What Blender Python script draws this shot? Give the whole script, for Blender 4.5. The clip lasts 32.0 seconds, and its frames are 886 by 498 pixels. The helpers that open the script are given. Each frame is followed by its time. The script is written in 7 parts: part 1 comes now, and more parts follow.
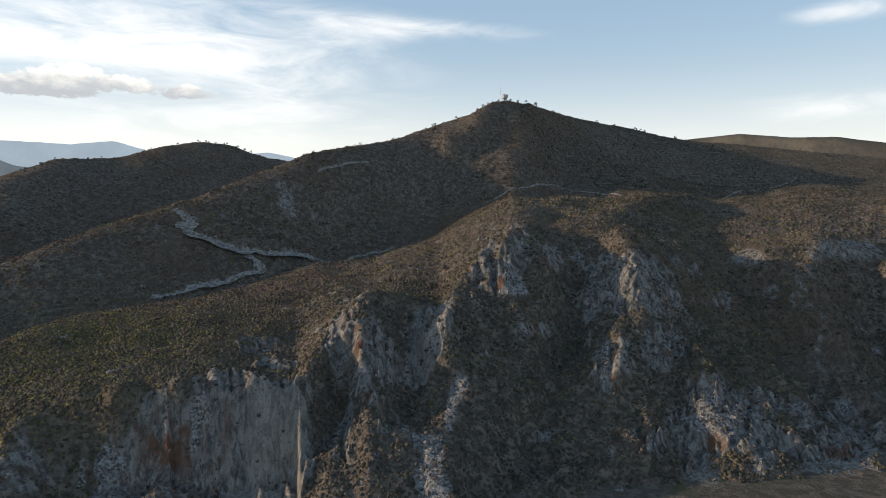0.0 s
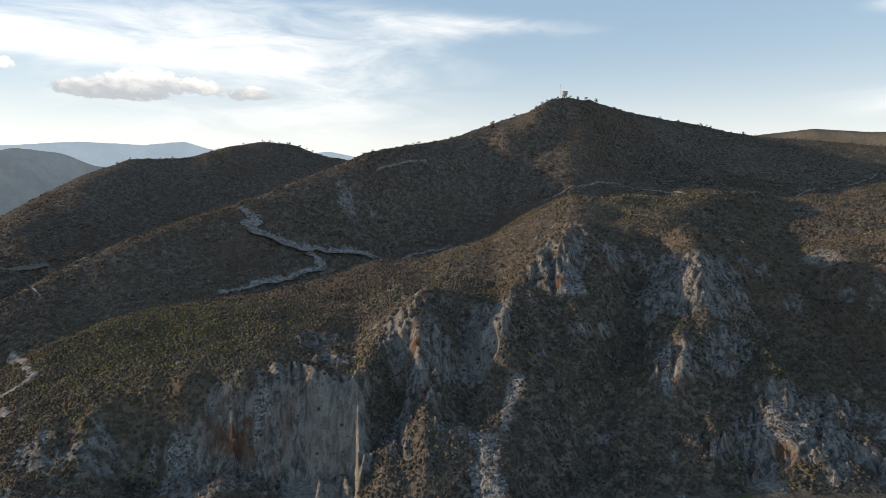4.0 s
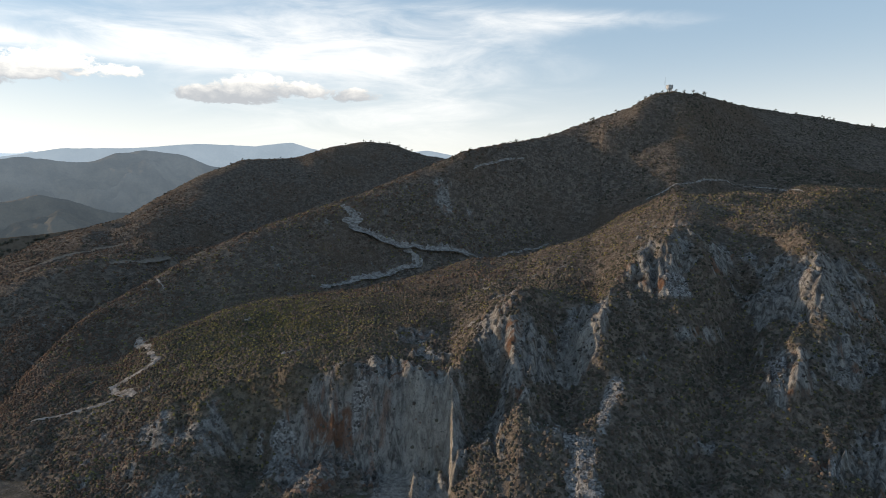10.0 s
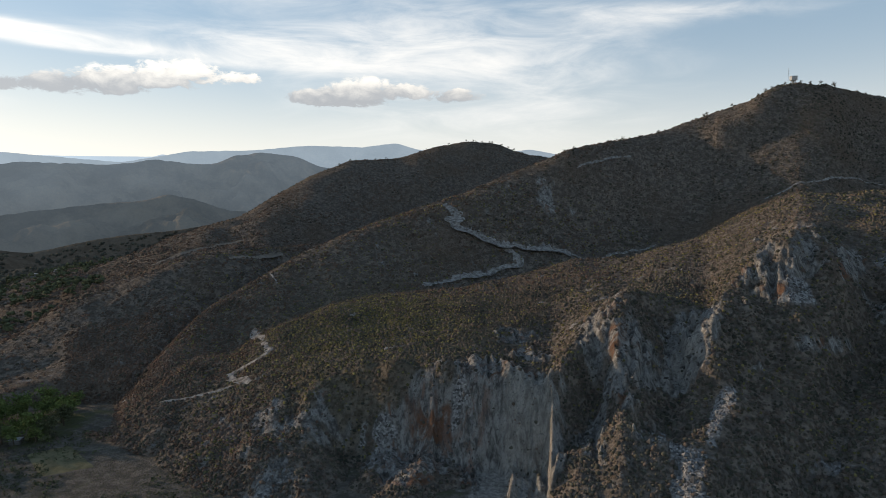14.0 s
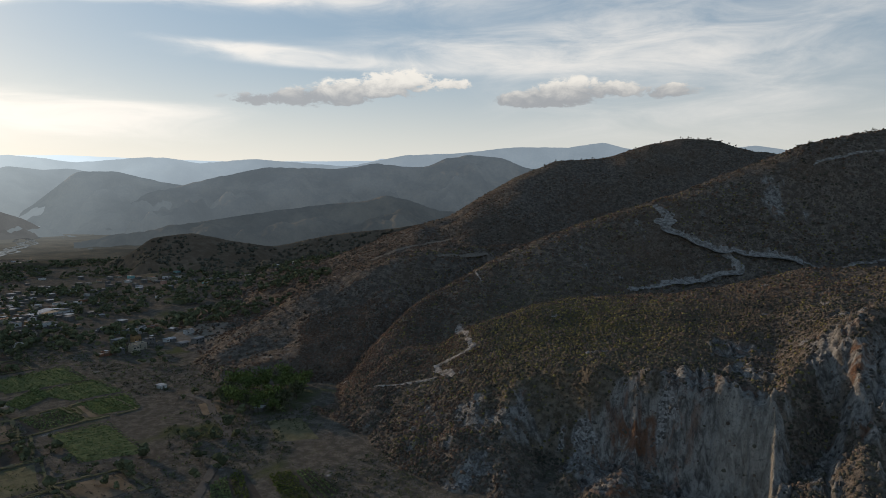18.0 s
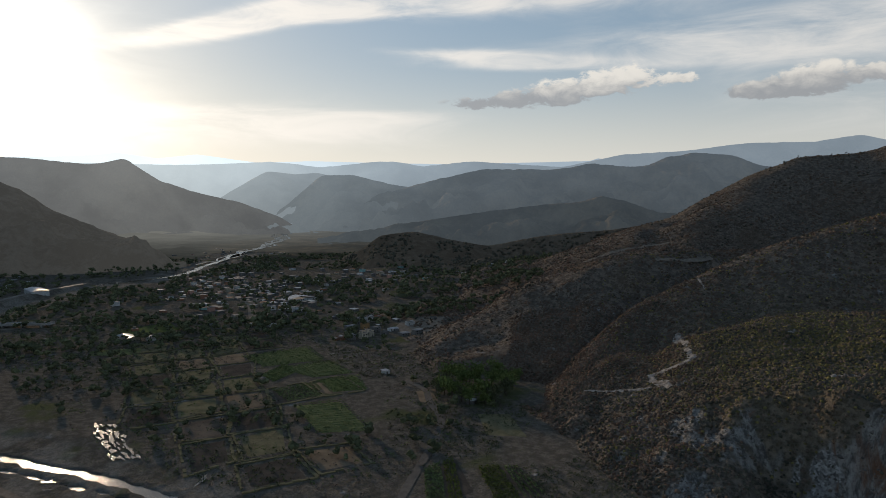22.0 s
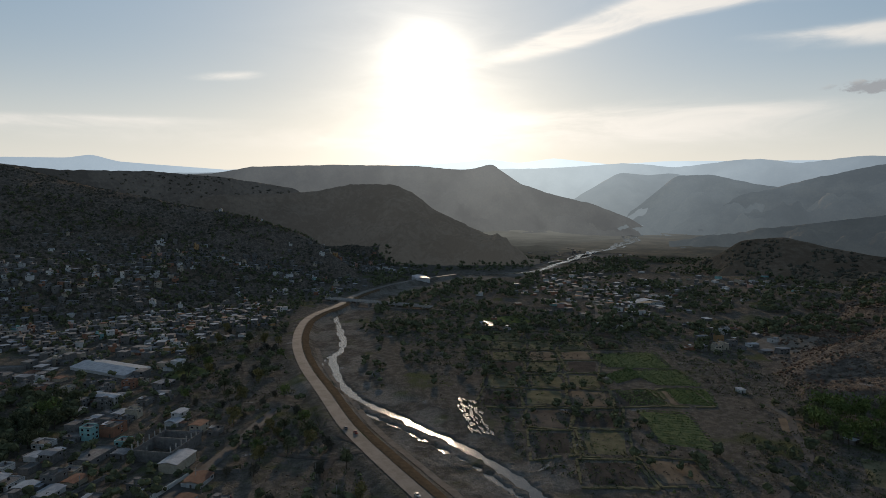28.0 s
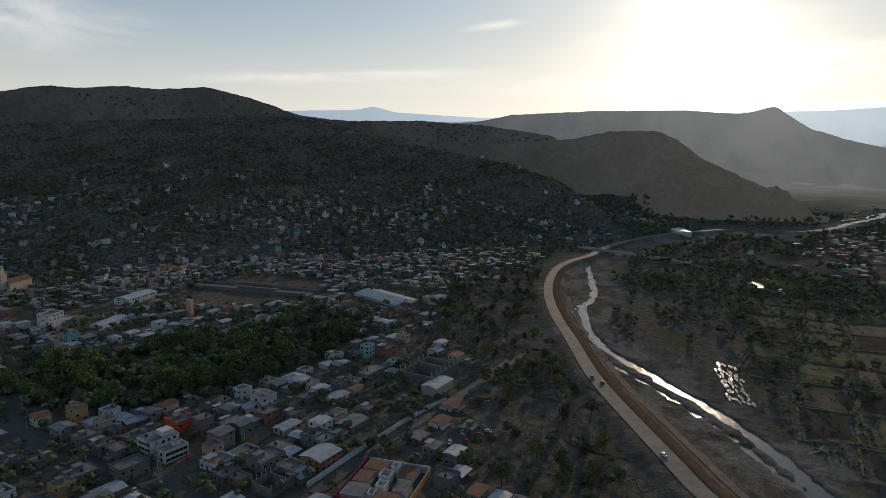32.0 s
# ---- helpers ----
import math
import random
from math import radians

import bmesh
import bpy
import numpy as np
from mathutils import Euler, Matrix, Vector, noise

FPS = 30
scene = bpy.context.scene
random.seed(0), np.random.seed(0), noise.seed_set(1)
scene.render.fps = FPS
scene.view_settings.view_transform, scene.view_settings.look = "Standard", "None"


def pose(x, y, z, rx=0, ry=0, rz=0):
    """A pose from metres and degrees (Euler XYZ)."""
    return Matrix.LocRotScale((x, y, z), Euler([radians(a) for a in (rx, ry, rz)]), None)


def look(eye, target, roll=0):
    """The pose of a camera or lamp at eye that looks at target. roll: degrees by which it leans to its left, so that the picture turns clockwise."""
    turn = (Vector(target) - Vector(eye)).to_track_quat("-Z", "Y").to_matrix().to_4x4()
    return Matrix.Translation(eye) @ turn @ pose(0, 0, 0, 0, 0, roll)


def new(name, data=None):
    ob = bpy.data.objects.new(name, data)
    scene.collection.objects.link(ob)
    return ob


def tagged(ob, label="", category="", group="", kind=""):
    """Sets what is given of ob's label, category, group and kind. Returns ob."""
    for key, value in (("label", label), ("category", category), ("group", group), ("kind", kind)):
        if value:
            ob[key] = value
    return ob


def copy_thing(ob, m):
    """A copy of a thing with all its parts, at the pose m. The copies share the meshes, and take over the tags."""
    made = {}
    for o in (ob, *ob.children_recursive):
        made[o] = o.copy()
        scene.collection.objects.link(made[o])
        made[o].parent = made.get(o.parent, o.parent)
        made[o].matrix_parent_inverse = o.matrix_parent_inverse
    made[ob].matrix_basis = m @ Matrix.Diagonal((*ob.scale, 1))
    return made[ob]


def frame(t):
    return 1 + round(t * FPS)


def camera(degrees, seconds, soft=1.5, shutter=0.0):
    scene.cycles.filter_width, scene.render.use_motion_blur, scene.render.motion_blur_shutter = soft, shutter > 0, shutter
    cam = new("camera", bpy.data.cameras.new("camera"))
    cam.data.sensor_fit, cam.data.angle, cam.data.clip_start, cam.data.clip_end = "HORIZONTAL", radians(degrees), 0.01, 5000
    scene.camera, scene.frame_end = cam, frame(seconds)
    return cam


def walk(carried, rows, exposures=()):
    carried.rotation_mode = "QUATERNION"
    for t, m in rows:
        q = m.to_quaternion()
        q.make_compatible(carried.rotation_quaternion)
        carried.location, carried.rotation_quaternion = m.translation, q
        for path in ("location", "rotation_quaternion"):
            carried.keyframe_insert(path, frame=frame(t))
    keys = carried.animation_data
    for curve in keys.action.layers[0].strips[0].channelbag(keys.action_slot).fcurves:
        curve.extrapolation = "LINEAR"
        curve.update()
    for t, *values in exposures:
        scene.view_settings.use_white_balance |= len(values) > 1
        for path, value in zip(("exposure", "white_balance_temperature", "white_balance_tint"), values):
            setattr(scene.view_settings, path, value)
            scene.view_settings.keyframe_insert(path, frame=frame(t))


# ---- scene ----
# Camera: a drone hovering 150 m over the valley floor, turning slowly to its left (+y is its first heading).
# The plan below is drawn at two thirds of its size and set to true metres at the end of the file.
EYE, SCALE = 100.0, 1.5
cam = camera(69.53, 32.0, soft=0.8)
PATH = [
    (0, 0.00, -4.24), (0.5, 0.54, -4.28), (1, 1.14, -4.29), (1.5, 1.80, -4.30), (2, 2.48, -4.34), (2.5, 3.15, -4.35), (3, 3.84, -4.39),
    (3.5, 4.50, -4.39), (5.5, 7.20, -4.47), (6, 7.88, -4.48), (6.5, 8.54, -4.50), (7, 9.21, -4.52), (7.5, 9.89, -4.53), (8, 10.56, -4.55),
    (8.5, 11.23, -4.55), (9, 11.92, -4.55), (9.5, 12.76, -4.56), (10, 13.80, -4.56), (10.5, 14.85, -4.57), (11, 15.94, -4.59),
    (11.5, 17.06, -4.59), (12, 18.20, -4.61), (12.5, 19.32, -4.62), (13, 20.49, -4.62), (13.5, 21.71, -4.63), (14, 22.89, -4.61),
    (14.5, 24.25, -4.62), (16.5, 32.22, -4.59), (17, 36.29, -4.57), (17.5, 38.84, -4.55), (18, 41.04, -4.54), (18.5, 44.56, -4.52),
    (19, 48.24, -4.51), (19.5, 50.33, -4.50), (20, 52.19, -4.49), (20.5, 54.28, -4.48), (21, 56.13, -4.49), (21.5, 58.19, -4.48),
    (22, 60.01, -4.47), (22.5, 62.19, -4.45), (23, 64.66, -4.44), (23.5, 67.70, -4.45), (24, 70.27, -4.42), (24.5, 73.12, -4.41),
    (25, 75.73, -4.40), (25.5, 78.62, -4.41), (27.5, 88.16, -4.33), (28, 90.70, -4.34), (28.5, 93.60, -4.33), (29, 96.14, -4.34),
    (29.5, 99.32, -4.33), (30, 102.10, -4.34), (30.5, 105.15, -4.96), (31, 107.77, -6.40), (31.5, 110.74, -8.25), (32, 113.33, -8.97),
]
walk(cam, [(t, pose(0, 0, EYE * SCALE, 90 + p, 0, y)) for t, y, p in PATH],
     exposures=[(0, 0.42), (9, 0.4), (14, 0.18), (17, -0.1), (19, -0.32), (25, -0.41), (29, -0.44), (31, -0.44), (32, -0.32)])

# ---- light ----
SUN_AZ, SUN_EL = 92.2, 12.2          # degrees; azimuth turns left from +y


def way(az, el):
    a, e = radians(az), radians(el)
    return Vector((-math.sin(a) * math.cos(e), math.cos(a) * math.cos(e), math.sin(e)))


sun = new("sun", bpy.data.lights.new("sun", "SUN"))
sun.data.energy, sun.data.angle, sun.data.color = 2.6, radians(0.7), (1.0, 0.74, 0.50)
sun.matrix_world = look(way(SUN_AZ, SUN_EL) * 3000, (0, 0, 0))


class Nodes:
    """Short hand to lay out a node tree."""

    def __init__(self, tree):
        self.tree = tree
        tree.nodes.clear()

    def add(self, kind, inputs=None, **props):
        n = self.tree.nodes.new(kind)
        for k, v in props.items():
            setattr(n, k, v)
        for k, v in (inputs or {}).items():
            if isinstance(v, bpy.types.NodeSocket):
                self.tree.links.new(v, n.inputs[k])
            else:
                n.inputs[k].default_value = v
        return n

    def math(self, op, a, b=0.0, c=0.0, clamp=False):
        return self.add("ShaderNodeMath", {0: a, 1: b, 2: c}, operation=op, use_clamp=clamp).outputs[0]

    def mix(self, f, a, b, blend="MIX"):
        n = self.add("ShaderNodeMix", {0: f, 6: a, 7: b}, data_type="RGBA", blend_type=blend)
        return n.outputs[2]

    def ramp(self, f, lo, hi):
        return self.add("ShaderNodeMapRange", {0: f, 1: lo, 2: hi}, interpolation_type="SMOOTHSTEP").outputs[0]

    def noise(self, vec, scale, detail=4.0, rough=0.55, dist=0.0):
        return self.add("ShaderNodeTexNoise", {"Vector": vec, "Scale": scale, "Detail": detail, "Roughness": rough,
                                               "Distortion": dist}).outputs[0]


world = bpy.data.worlds.new("sky")
scene.world = world
world.use_nodes = True
N = Nodes(world.node_tree)
sky = N.add("ShaderNodeTexSky", sky_type="NISHITA", sun_disc=False, sun_elevation=radians(SUN_EL),
            sun_rotation=radians(-SUN_AZ), altitude=600, air_density=1.0, dust_density=0.8, ozone_density=1.5)
direction = N.add("ShaderNodeTexCoord").outputs["Generated"]
xyz = N.add("ShaderNodeSeparateXYZ", {0: direction})
AZ = N.math("MULTIPLY", N.math("ARCTAN2", N.math("MULTIPLY", xyz.outputs[0], -1.0), xyz.outputs[1]), 180 / math.pi)
EL = N.math("MULTIPLY", N.math("ARCSINE", xyz.outputs[2]), 180 / math.pi)


def blob(az, el, wide, high, lean=0.0, soft=1.0):
    """A soft ellipse on the sky, in degrees; lean tips its left end down."""
    da, de = N.math("SUBTRACT", AZ, az), N.math("SUBTRACT", EL, el)
    de = N.math("ADD", de, N.math("MULTIPLY", da, lean))
    q = N.math("ADD", N.math("POWER", N.math("ABSOLUTE", N.math("DIVIDE", da, wide)), 2.0),
               N.math("POWER", N.math("ABSOLUTE", N.math("DIVIDE", de, high)), 2.0))
    return N.math("EXPONENT", N.math("MULTIPLY", q, -soft))


def total(*parts):
    s = parts[0]
    for p in parts[1:]:
        s = N.math("ADD", s, p)
    return s


flat = N.add("ShaderNodeCombineXYZ", {0: N.math("MULTIPLY", AZ, 0.1), 1: N.math("MULTIPLY", EL, 0.42), 2: 0.0}).outputs[0]
round_ = N.add("ShaderNodeCombineXYZ", {0: N.math("MULTIPLY", AZ, 0.42), 1: N.math("MULTIPLY", EL, 0.75), 2: 3.0}).outputs[0]
streaks = N.noise(flat, 1.0, 7.0, 0.62, 0.6)
puffs = N.noise(round_, 1.15, 7.0, 0.62, 0.3)
# high thin cloud
cirrus = total(N.math("MULTIPLY", blob(78, 14.2, 10, 1.0, 0.24), 1.7), blob(66, 16.2, 10, 1.0, 0.1), blob(56, 17.2, 14, 1.3), blob(57, 12.4, 8, 0.5, -0.05), blob(50, 11.4, 12, 0.6, -0.03), N.math("MULTIPLY", blob(34, 12.2, 20, 1.3, -0.03), 0.62),
               N.math("MULTIPLY", blob(22, 14.2, 22, 2.2), 0.38), N.math("MULTIPLY", blob(2, 14.8, 12, 0.9, -0.06), 0.6), N.math("MULTIPLY", blob(20, 9.0, 20, 6.5, 0.0, 0.8), 0.85), N.math("MULTIPLY", blob(70, 6.0, 12, 5.0), 0.6), blob(76, 7.0, 16, 0.9),
               blob(122, 6.1, 11, 0.5, 0.04), blob(109, 10.3, 3.4, 0.5, 0.1), blob(146, 9.0, 12, 2.6), blob(-32, 13.9, 5, 1.0),
               N.math("MULTIPLY", blob(54, 18.5, 30, 3.0, 0.0, 0.8), 0.75), N.math("MULTIPLY", blob(-31, 7.2, 9, 1.6), 0.9), blob(100, 5.4, 30, 1.3))
thin = N.ramp(N.math("MULTIPLY", streaks, N.math("MINIMUM", cirrus, 1.15)), 0.16, 0.80)
# low heaps with grey undersides
heaps = total(blob(57, 8.3, 2.8, 0.55), blob(53, 8.8, 3.0, 0.8), blob(49.5, 9.2, 2.6, 1.0), blob(46, 9.7, 2.4, 1.15), blob(43.4, 10.2, 2.0, 1.1),
              blob(39.8, 9.9, 1.5, 0.5), blob(35, 8.6, 1.6, 0.5), blob(32.3, 8.6, 2.0, 1.1), blob(29.5, 9.1, 2.2, 1.1), blob(26.3, 9.2, 1.9, 0.7),
              blob(22, 8.9, 2.2, 0.6))
heaps = N.math("MULTIPLY", heaps, N.ramp(N.math("ADD", EL, N.math("MULTIPLY", puffs, 0.8)), 7.9, 8.6))
shade = N.ramp(N.math("ADD", EL, N.math("MULTIPLY", N.math("SUBTRACT", puffs, 0.5), 3.2)), 10.6, 8.3)
heap = N.ramp(N.math("ADD", heaps, N.math("MULTIPLY", N.math("MULTIPLY", N.math("SUBTRACT", puffs, 0.5), 3.2), N.math("MULTIPLY", heaps, 2.2, clamp=True))), 0.28, 0.74)
toward = N.add("ShaderNodeVectorMath", {0: direction, 1: way(SUN_AZ, SUN_EL)}, operation="DOT_PRODUCT").outputs["Value"]
ang = N.math("MULTIPLY", N.math("ARCCOSINE", N.math("MINIMUM", toward, 1.0)), 180 / math.pi)
glow = N.math("ADD", N.math("MULTIPLY", N.math("EXPONENT", N.math("MULTIPLY", N.math("POWER", N.math("DIVIDE", ang, 3.0), 2.0), -1.0)), 7.0),
              N.math("MULTIPLY", N.math("EXPONENT", N.math("DIVIDE", ang, -5.2)), 5.2))
glow = N.math("ADD", glow, N.math("MULTIPLY", blob(91.5, 6.2, 7.5, 4.6), 3.6))
glow = N.math("MULTIPLY", glow, N.math("MULTIPLY_ADD", streaks, 1.3, 0.35))
near_sun = N.math("EXPONENT", N.math("DIVIDE", ang, -30.0))
horizon = N.math("EXPONENT", N.math("MULTIPLY", N.math("POWER", N.math("DIVIDE", N.math("MAXIMUM", EL, 0.0), 8.0), 2.0), -1.0))
dim = N.add("ShaderNodeRGBToBW", {0: sky.outputs[0]}).outputs[0]
clear_sky = N.add("ShaderNodeVectorMath", {0: sky.outputs[0], 3: N.math("DIVIDE", 1.5, N.math("MULTIPLY_ADD", dim, 0.16, 1.0))}, operation="SCALE").outputs[0]
clear_sky = N.mix(0.5, clear_sky, (2.85, 4.05, 5.35, 1))
base = N.mix(N.math("MULTIPLY", horizon, 0.82), clear_sky,
             N.mix(near_sun, (7.5, 7.4, 7.0, 1), (10.4, 9.7, 8.4, 1)))
base = N.mix(N.math("MULTIPLY", thin, 0.86), base, N.mix(near_sun, (7.7, 7.8, 7.8, 1), (9.7, 9.1, 8.2, 1)))
under = shade
base = N.mix(N.math("MULTIPLY", heap, 0.85), base, N.mix(under, (8.4, 8.2, 7.7, 1), (3.2, 3.4, 3.7, 1)))
base = N.add("ShaderNodeVectorMath", {0: base, 3: N.math("MULTIPLY_ADD", N.math("EXPONENT", N.math("DIVIDE", ang, -32.0)), 0.5, 1.0)}, operation="SCALE").outputs[0]
high = N.ramp(EL, 16.0, 62.0)
base = N.mix(high, base, N.mix(1.0, base, (0.45, 0.50, 0.585, 1), "MULTIPLY"))
glowing = N.add("ShaderNodeVectorMath", {0: (1.0, 0.93, 0.8), 3: glow}, operation="SCALE").outputs[0]
lit = N.add("ShaderNodeVectorMath", {0: base, 1: glowing}, operation="ADD").outputs[0]
lit = N.mix(1.0, lit, (1.035, 1.0, 0.965, 1), "MULTIPLY")
back = N.add("ShaderNodeBackground", {"Color": lit, "Strength": 0.115})
N.add("ShaderNodeOutputWorld", {"Surface": back.outputs[0]})

# ---- terrain ----
_LAT = np.random.RandomState(7).rand(256, 256)


def grain(x, y, seed=0):
    """Smooth lattice noise, 0 to 1."""
    x, y = np.asarray(x, float) + seed * 17.31, np.asarray(y, float) + seed * 9.77
    xi, yi = np.floor(x).astype(int), np.floor(y).astype(int)
    fx, fy = x - xi, y - yi
    fx, fy = fx * fx * (3 - 2 * fx), fy * fy * (3 - 2 * fy)
    a, b = _LAT[xi & 255, yi & 255], _LAT[(xi + 1) & 255, yi & 255]
    c, e = _LAT[xi & 255, (yi + 1) & 255], _LAT[(xi + 1) & 255, (yi + 1) & 255]
    return (a * (1 - fx) + b * fx) * (1 - fy) + (c * (1 - fx) + e * fx) * fy


def fbm(x, y, seed=0, octaves=4, gain=0.5):
    s, amp, top = 0.0, 1.0, 0.0
    for k in range(octaves):
        s, top = s + amp * grain(x * 2 ** k, y * 2 ** k, seed + k), top + amp
        amp *= gain
    return s / top


def step(a, b, x):
    t = np.clip((x - a) / (b - a), 0, 1)
    return t * t * (3 - 2 * t)


def rise(line):
    """Control rows (azimuth, range, elevation seen from the drone) as functions of azimuth: range and height."""
    rows = np.array(sorted(line), float)
    z = EYE + rows[:, 1] * np.tan(np.radians(rows[:, 2]))
    fine = np.arange(rows[0, 0] - 3, rows[-1, 0] + 3, 0.1)
    ker = np.hanning(15) / np.hanning(15).sum()

    def soft(v):
        return np.convolve(np.pad(np.interp(fine, rows[:, 0], v), 7, mode="edge"), ker, "valid")
    rr, zz = soft(rows[:, 1]), soft(z)
    return lambda az: np.interp(az, fine, rr), lambda az: np.interp(az, fine, zz)


# The quarry hill: its foot, the lip of the cut faces, a bench behind, and the skyline.
FOOT = [(56, 345), (53, 300), (51, 283), (48, 250), (45, 221), (38, 197), (30, 185), (20, 176), (10, 172), (0, 176), (-10, 195),
        (-20, 222), (-35, 275), (-60, 380), (-75, 400)]
LIP = [(53, 300, -18.4), (51, 290, -18.9), (47, 292, -17.0), (43, 277, -17.4), (35.4, 262, -15.7), (30.6, 255, -14.8), (24.5, 245, -14.7),
       (20.5, 238, -15.1), (13.2, 233, -16.0), (11.2, 250, -13), (9.4, 265, -10.6), (4.8, 280, -8.9), (0.2, 285, -9.5), (-2.3, 310, -5.9),
       (-5.9, 335, -3.0), (-9.9, 338, -5.1), (-12.3, 346, -5.5), (-15.7, 370, -3.7), (-20.3, 384, -4), (-23.8, 388, -5.4), (-26.7, 416, -3.8),
       (-30.6, 440, -3.3), (-35, 460, -4.1), (-60, 520, -4), (-75, 540, -15)]
BENCH = [(53, 305, -18.1), (51, 297, -18.4), (47, 318, -15.0), (44, 330, -13.3), (41.4, 328, -13.2), (39.5, 328, -12), (37.6, 333, -10.8),
         (32.8, 345, -9.2), (23.4, 362, -8.3), (18, 378, -7.0), (11.3, 405, -5.3), (6.3, 425, -4.6), (0.7, 445, -2.6), (-3.3, 455, -0.5),
         (-6.4, 478, 1.0), (-12, 496, 0.9), (-17, 512, 0.3), (-23, 540, -0.3), (-30, 570, 0), (-36, 595, 0), (-60, 640, 0), (-75, 650, -10)]
CREST = [(53, 310, -17.9), (50.8, 304, -18.1), (49.6, 322, -16.35), (47, 355, -13.1), (43.9, 385, -9.8), (38, 425, -6.3), (34.6, 445, -4.5),
         (29.7, 465, -2.5), (21.7, 505, 0.2), (14.7, 548, 3.0), (12, 562, 4.2), (9.8, 578, 4.55), (4.7, 628, 5.4), (1.7, 665, 6.4),
         (-2.3, 702, 7.6), (-4.3, 725, 8.4), (-6, 730, 8.75), (-7.8, 735, 8.55), (-10.7, 815, 7.5), (-15.9, 930, 6.3), (-20, 1010, 5.25),
         (-26.8, 1090, 4.3), (-34.6, 1130, 3.2), (-60, 1140, 3), (-75, 1140, -4)]
# The round dark hill behind it and the spur that comes down to the farms.
FOOT2 = [(69, 470), (66, 405), (62.6, 388), (60.6, 349), (57, 350), (52.5, 352), (47, 352), (40, 420), (25, 560), (5, 600)]
SPUR2 = [(69, 480, -12.3), (66, 410, -14), (62.6, 410, -13.6), (60.6, 425, -12.2), (56.6, 447, -10.2), (52.5, 462, -8.3), (47.4, 458, -7.3),
         (43.4, 480, -5.9), (39.3, 497, -5.1), (34.5, 545, -4.5), (25, 640, -3), (5, 680, -3)]
CREST2 = [(69, 700, -8.3), (64, 690, -8.2), (59.6, 690, -7.9), (56.6, 705, -6.8), (51.5, 735, -5.7), (47.4, 755, -3.95), (43.7, 775, -2.6),
          (40.2, 795, -1.5), (38.3, 805, -0.3), (34.5, 840, 1.9), (31.1, 870, 3.25), (26.7, 900, 3.5), (23.7, 920, 4.45), (20.7, 940, 5.0),
          (18.2, 950, 4.8), (15.2, 960, 3.65), (13.7, 965, 3.5), (5, 980, 2.0)]
# The hillside of the town, the ridge over it, and the dark hill down the river.
FOOT3 = [(175, 603), (150, 557), (125, 568), (115, 592), (107, 632), (102, 667), (97, 708), (94, 742)]
MID3 = [(175, 806, -5), (150, 806, -3.6), (140, 806, -3.4), (128, 806, -3.2), (119, 806, -4), (112, 806, -4.6), (107, 806, -5.6), (102, 794, -7), (97, 788, -9), (94, 832, -8.7)]
CREST3 = [(175, 1197, 1.0), (150, 1197, 1.6), (140, 1184, 2.2), (133.5, 1147, 2.5), (128, 1121, 2.75), (124.3, 1109, 2.5), (119.5, 1071, 1.1), (112.5, 1008, -0.4),
          (107.5, 945, -1.4), (102.5, 882, -3.3), (99.5, 832, -5.6), (97, 806, -8.9), (94, 857, -8.5)]
CREST4 = [(178, 1484, 2.5), (160, 1484, 3.6), (147.4, 1484, 4.1), (144.6, 1473, 4.65), (142, 1473, 4.55), (139.4, 1473, 4.85), (137.2, 1463, 4.65), (133, 1452, 4.95),
          (129.4, 1431, 4.05), (125.8, 1410, 2.8), (121.7, 1505, 2.35), (115.5, 1590, 2.4), (109.5, 1611, 1.95), (103.6, 1632, 1.05), (99, 1654, -3.8)]
CREST5 = [(114, 1180, -3), (112, 1200, 0.1), (110, 1220, 0.5), (105, 1240, 0.55), (101.9, 1250, 0.83), (98.7, 1250, 1.47), (95, 1240, 1.42), (93.4, 1235, 0.7),
          (91.5, 1230, -0.8), (88.2, 1210, -2.4), (86, 1180, -3.3), (84.4, 1170, -5.2), (82, 1140, -5.5)]
CREST6 = [(71.26, 1500, -3.43), (67.26, 1500, -2.96), (63.54, 1500, -2.2), (59.1, 1500, -1.52), (55.03, 1500, -0.97), (51.67, 1500, -0.56), (47.72, 1500, -0.23), (46.12, 1500, 0.3), (43.88, 1500, -0.25), (41.38, 1500, -1.12), (37.2, 1500, -1.34)]
CREST7 = [(70.5, 1120, -5.6), (67.28, 1000, -4.49), (65.58, 1000, -3.21), (62.52, 1000, -2.88), (59.1, 1000, -3.67), (55.69, 1000, -4.24), (52.98, 1000, -3.58), (49.65, 1000, -3.04), (45.74, 1000, -2.73), (42.59, 1000, -2.23), (39.55, 1000, -1.84)]


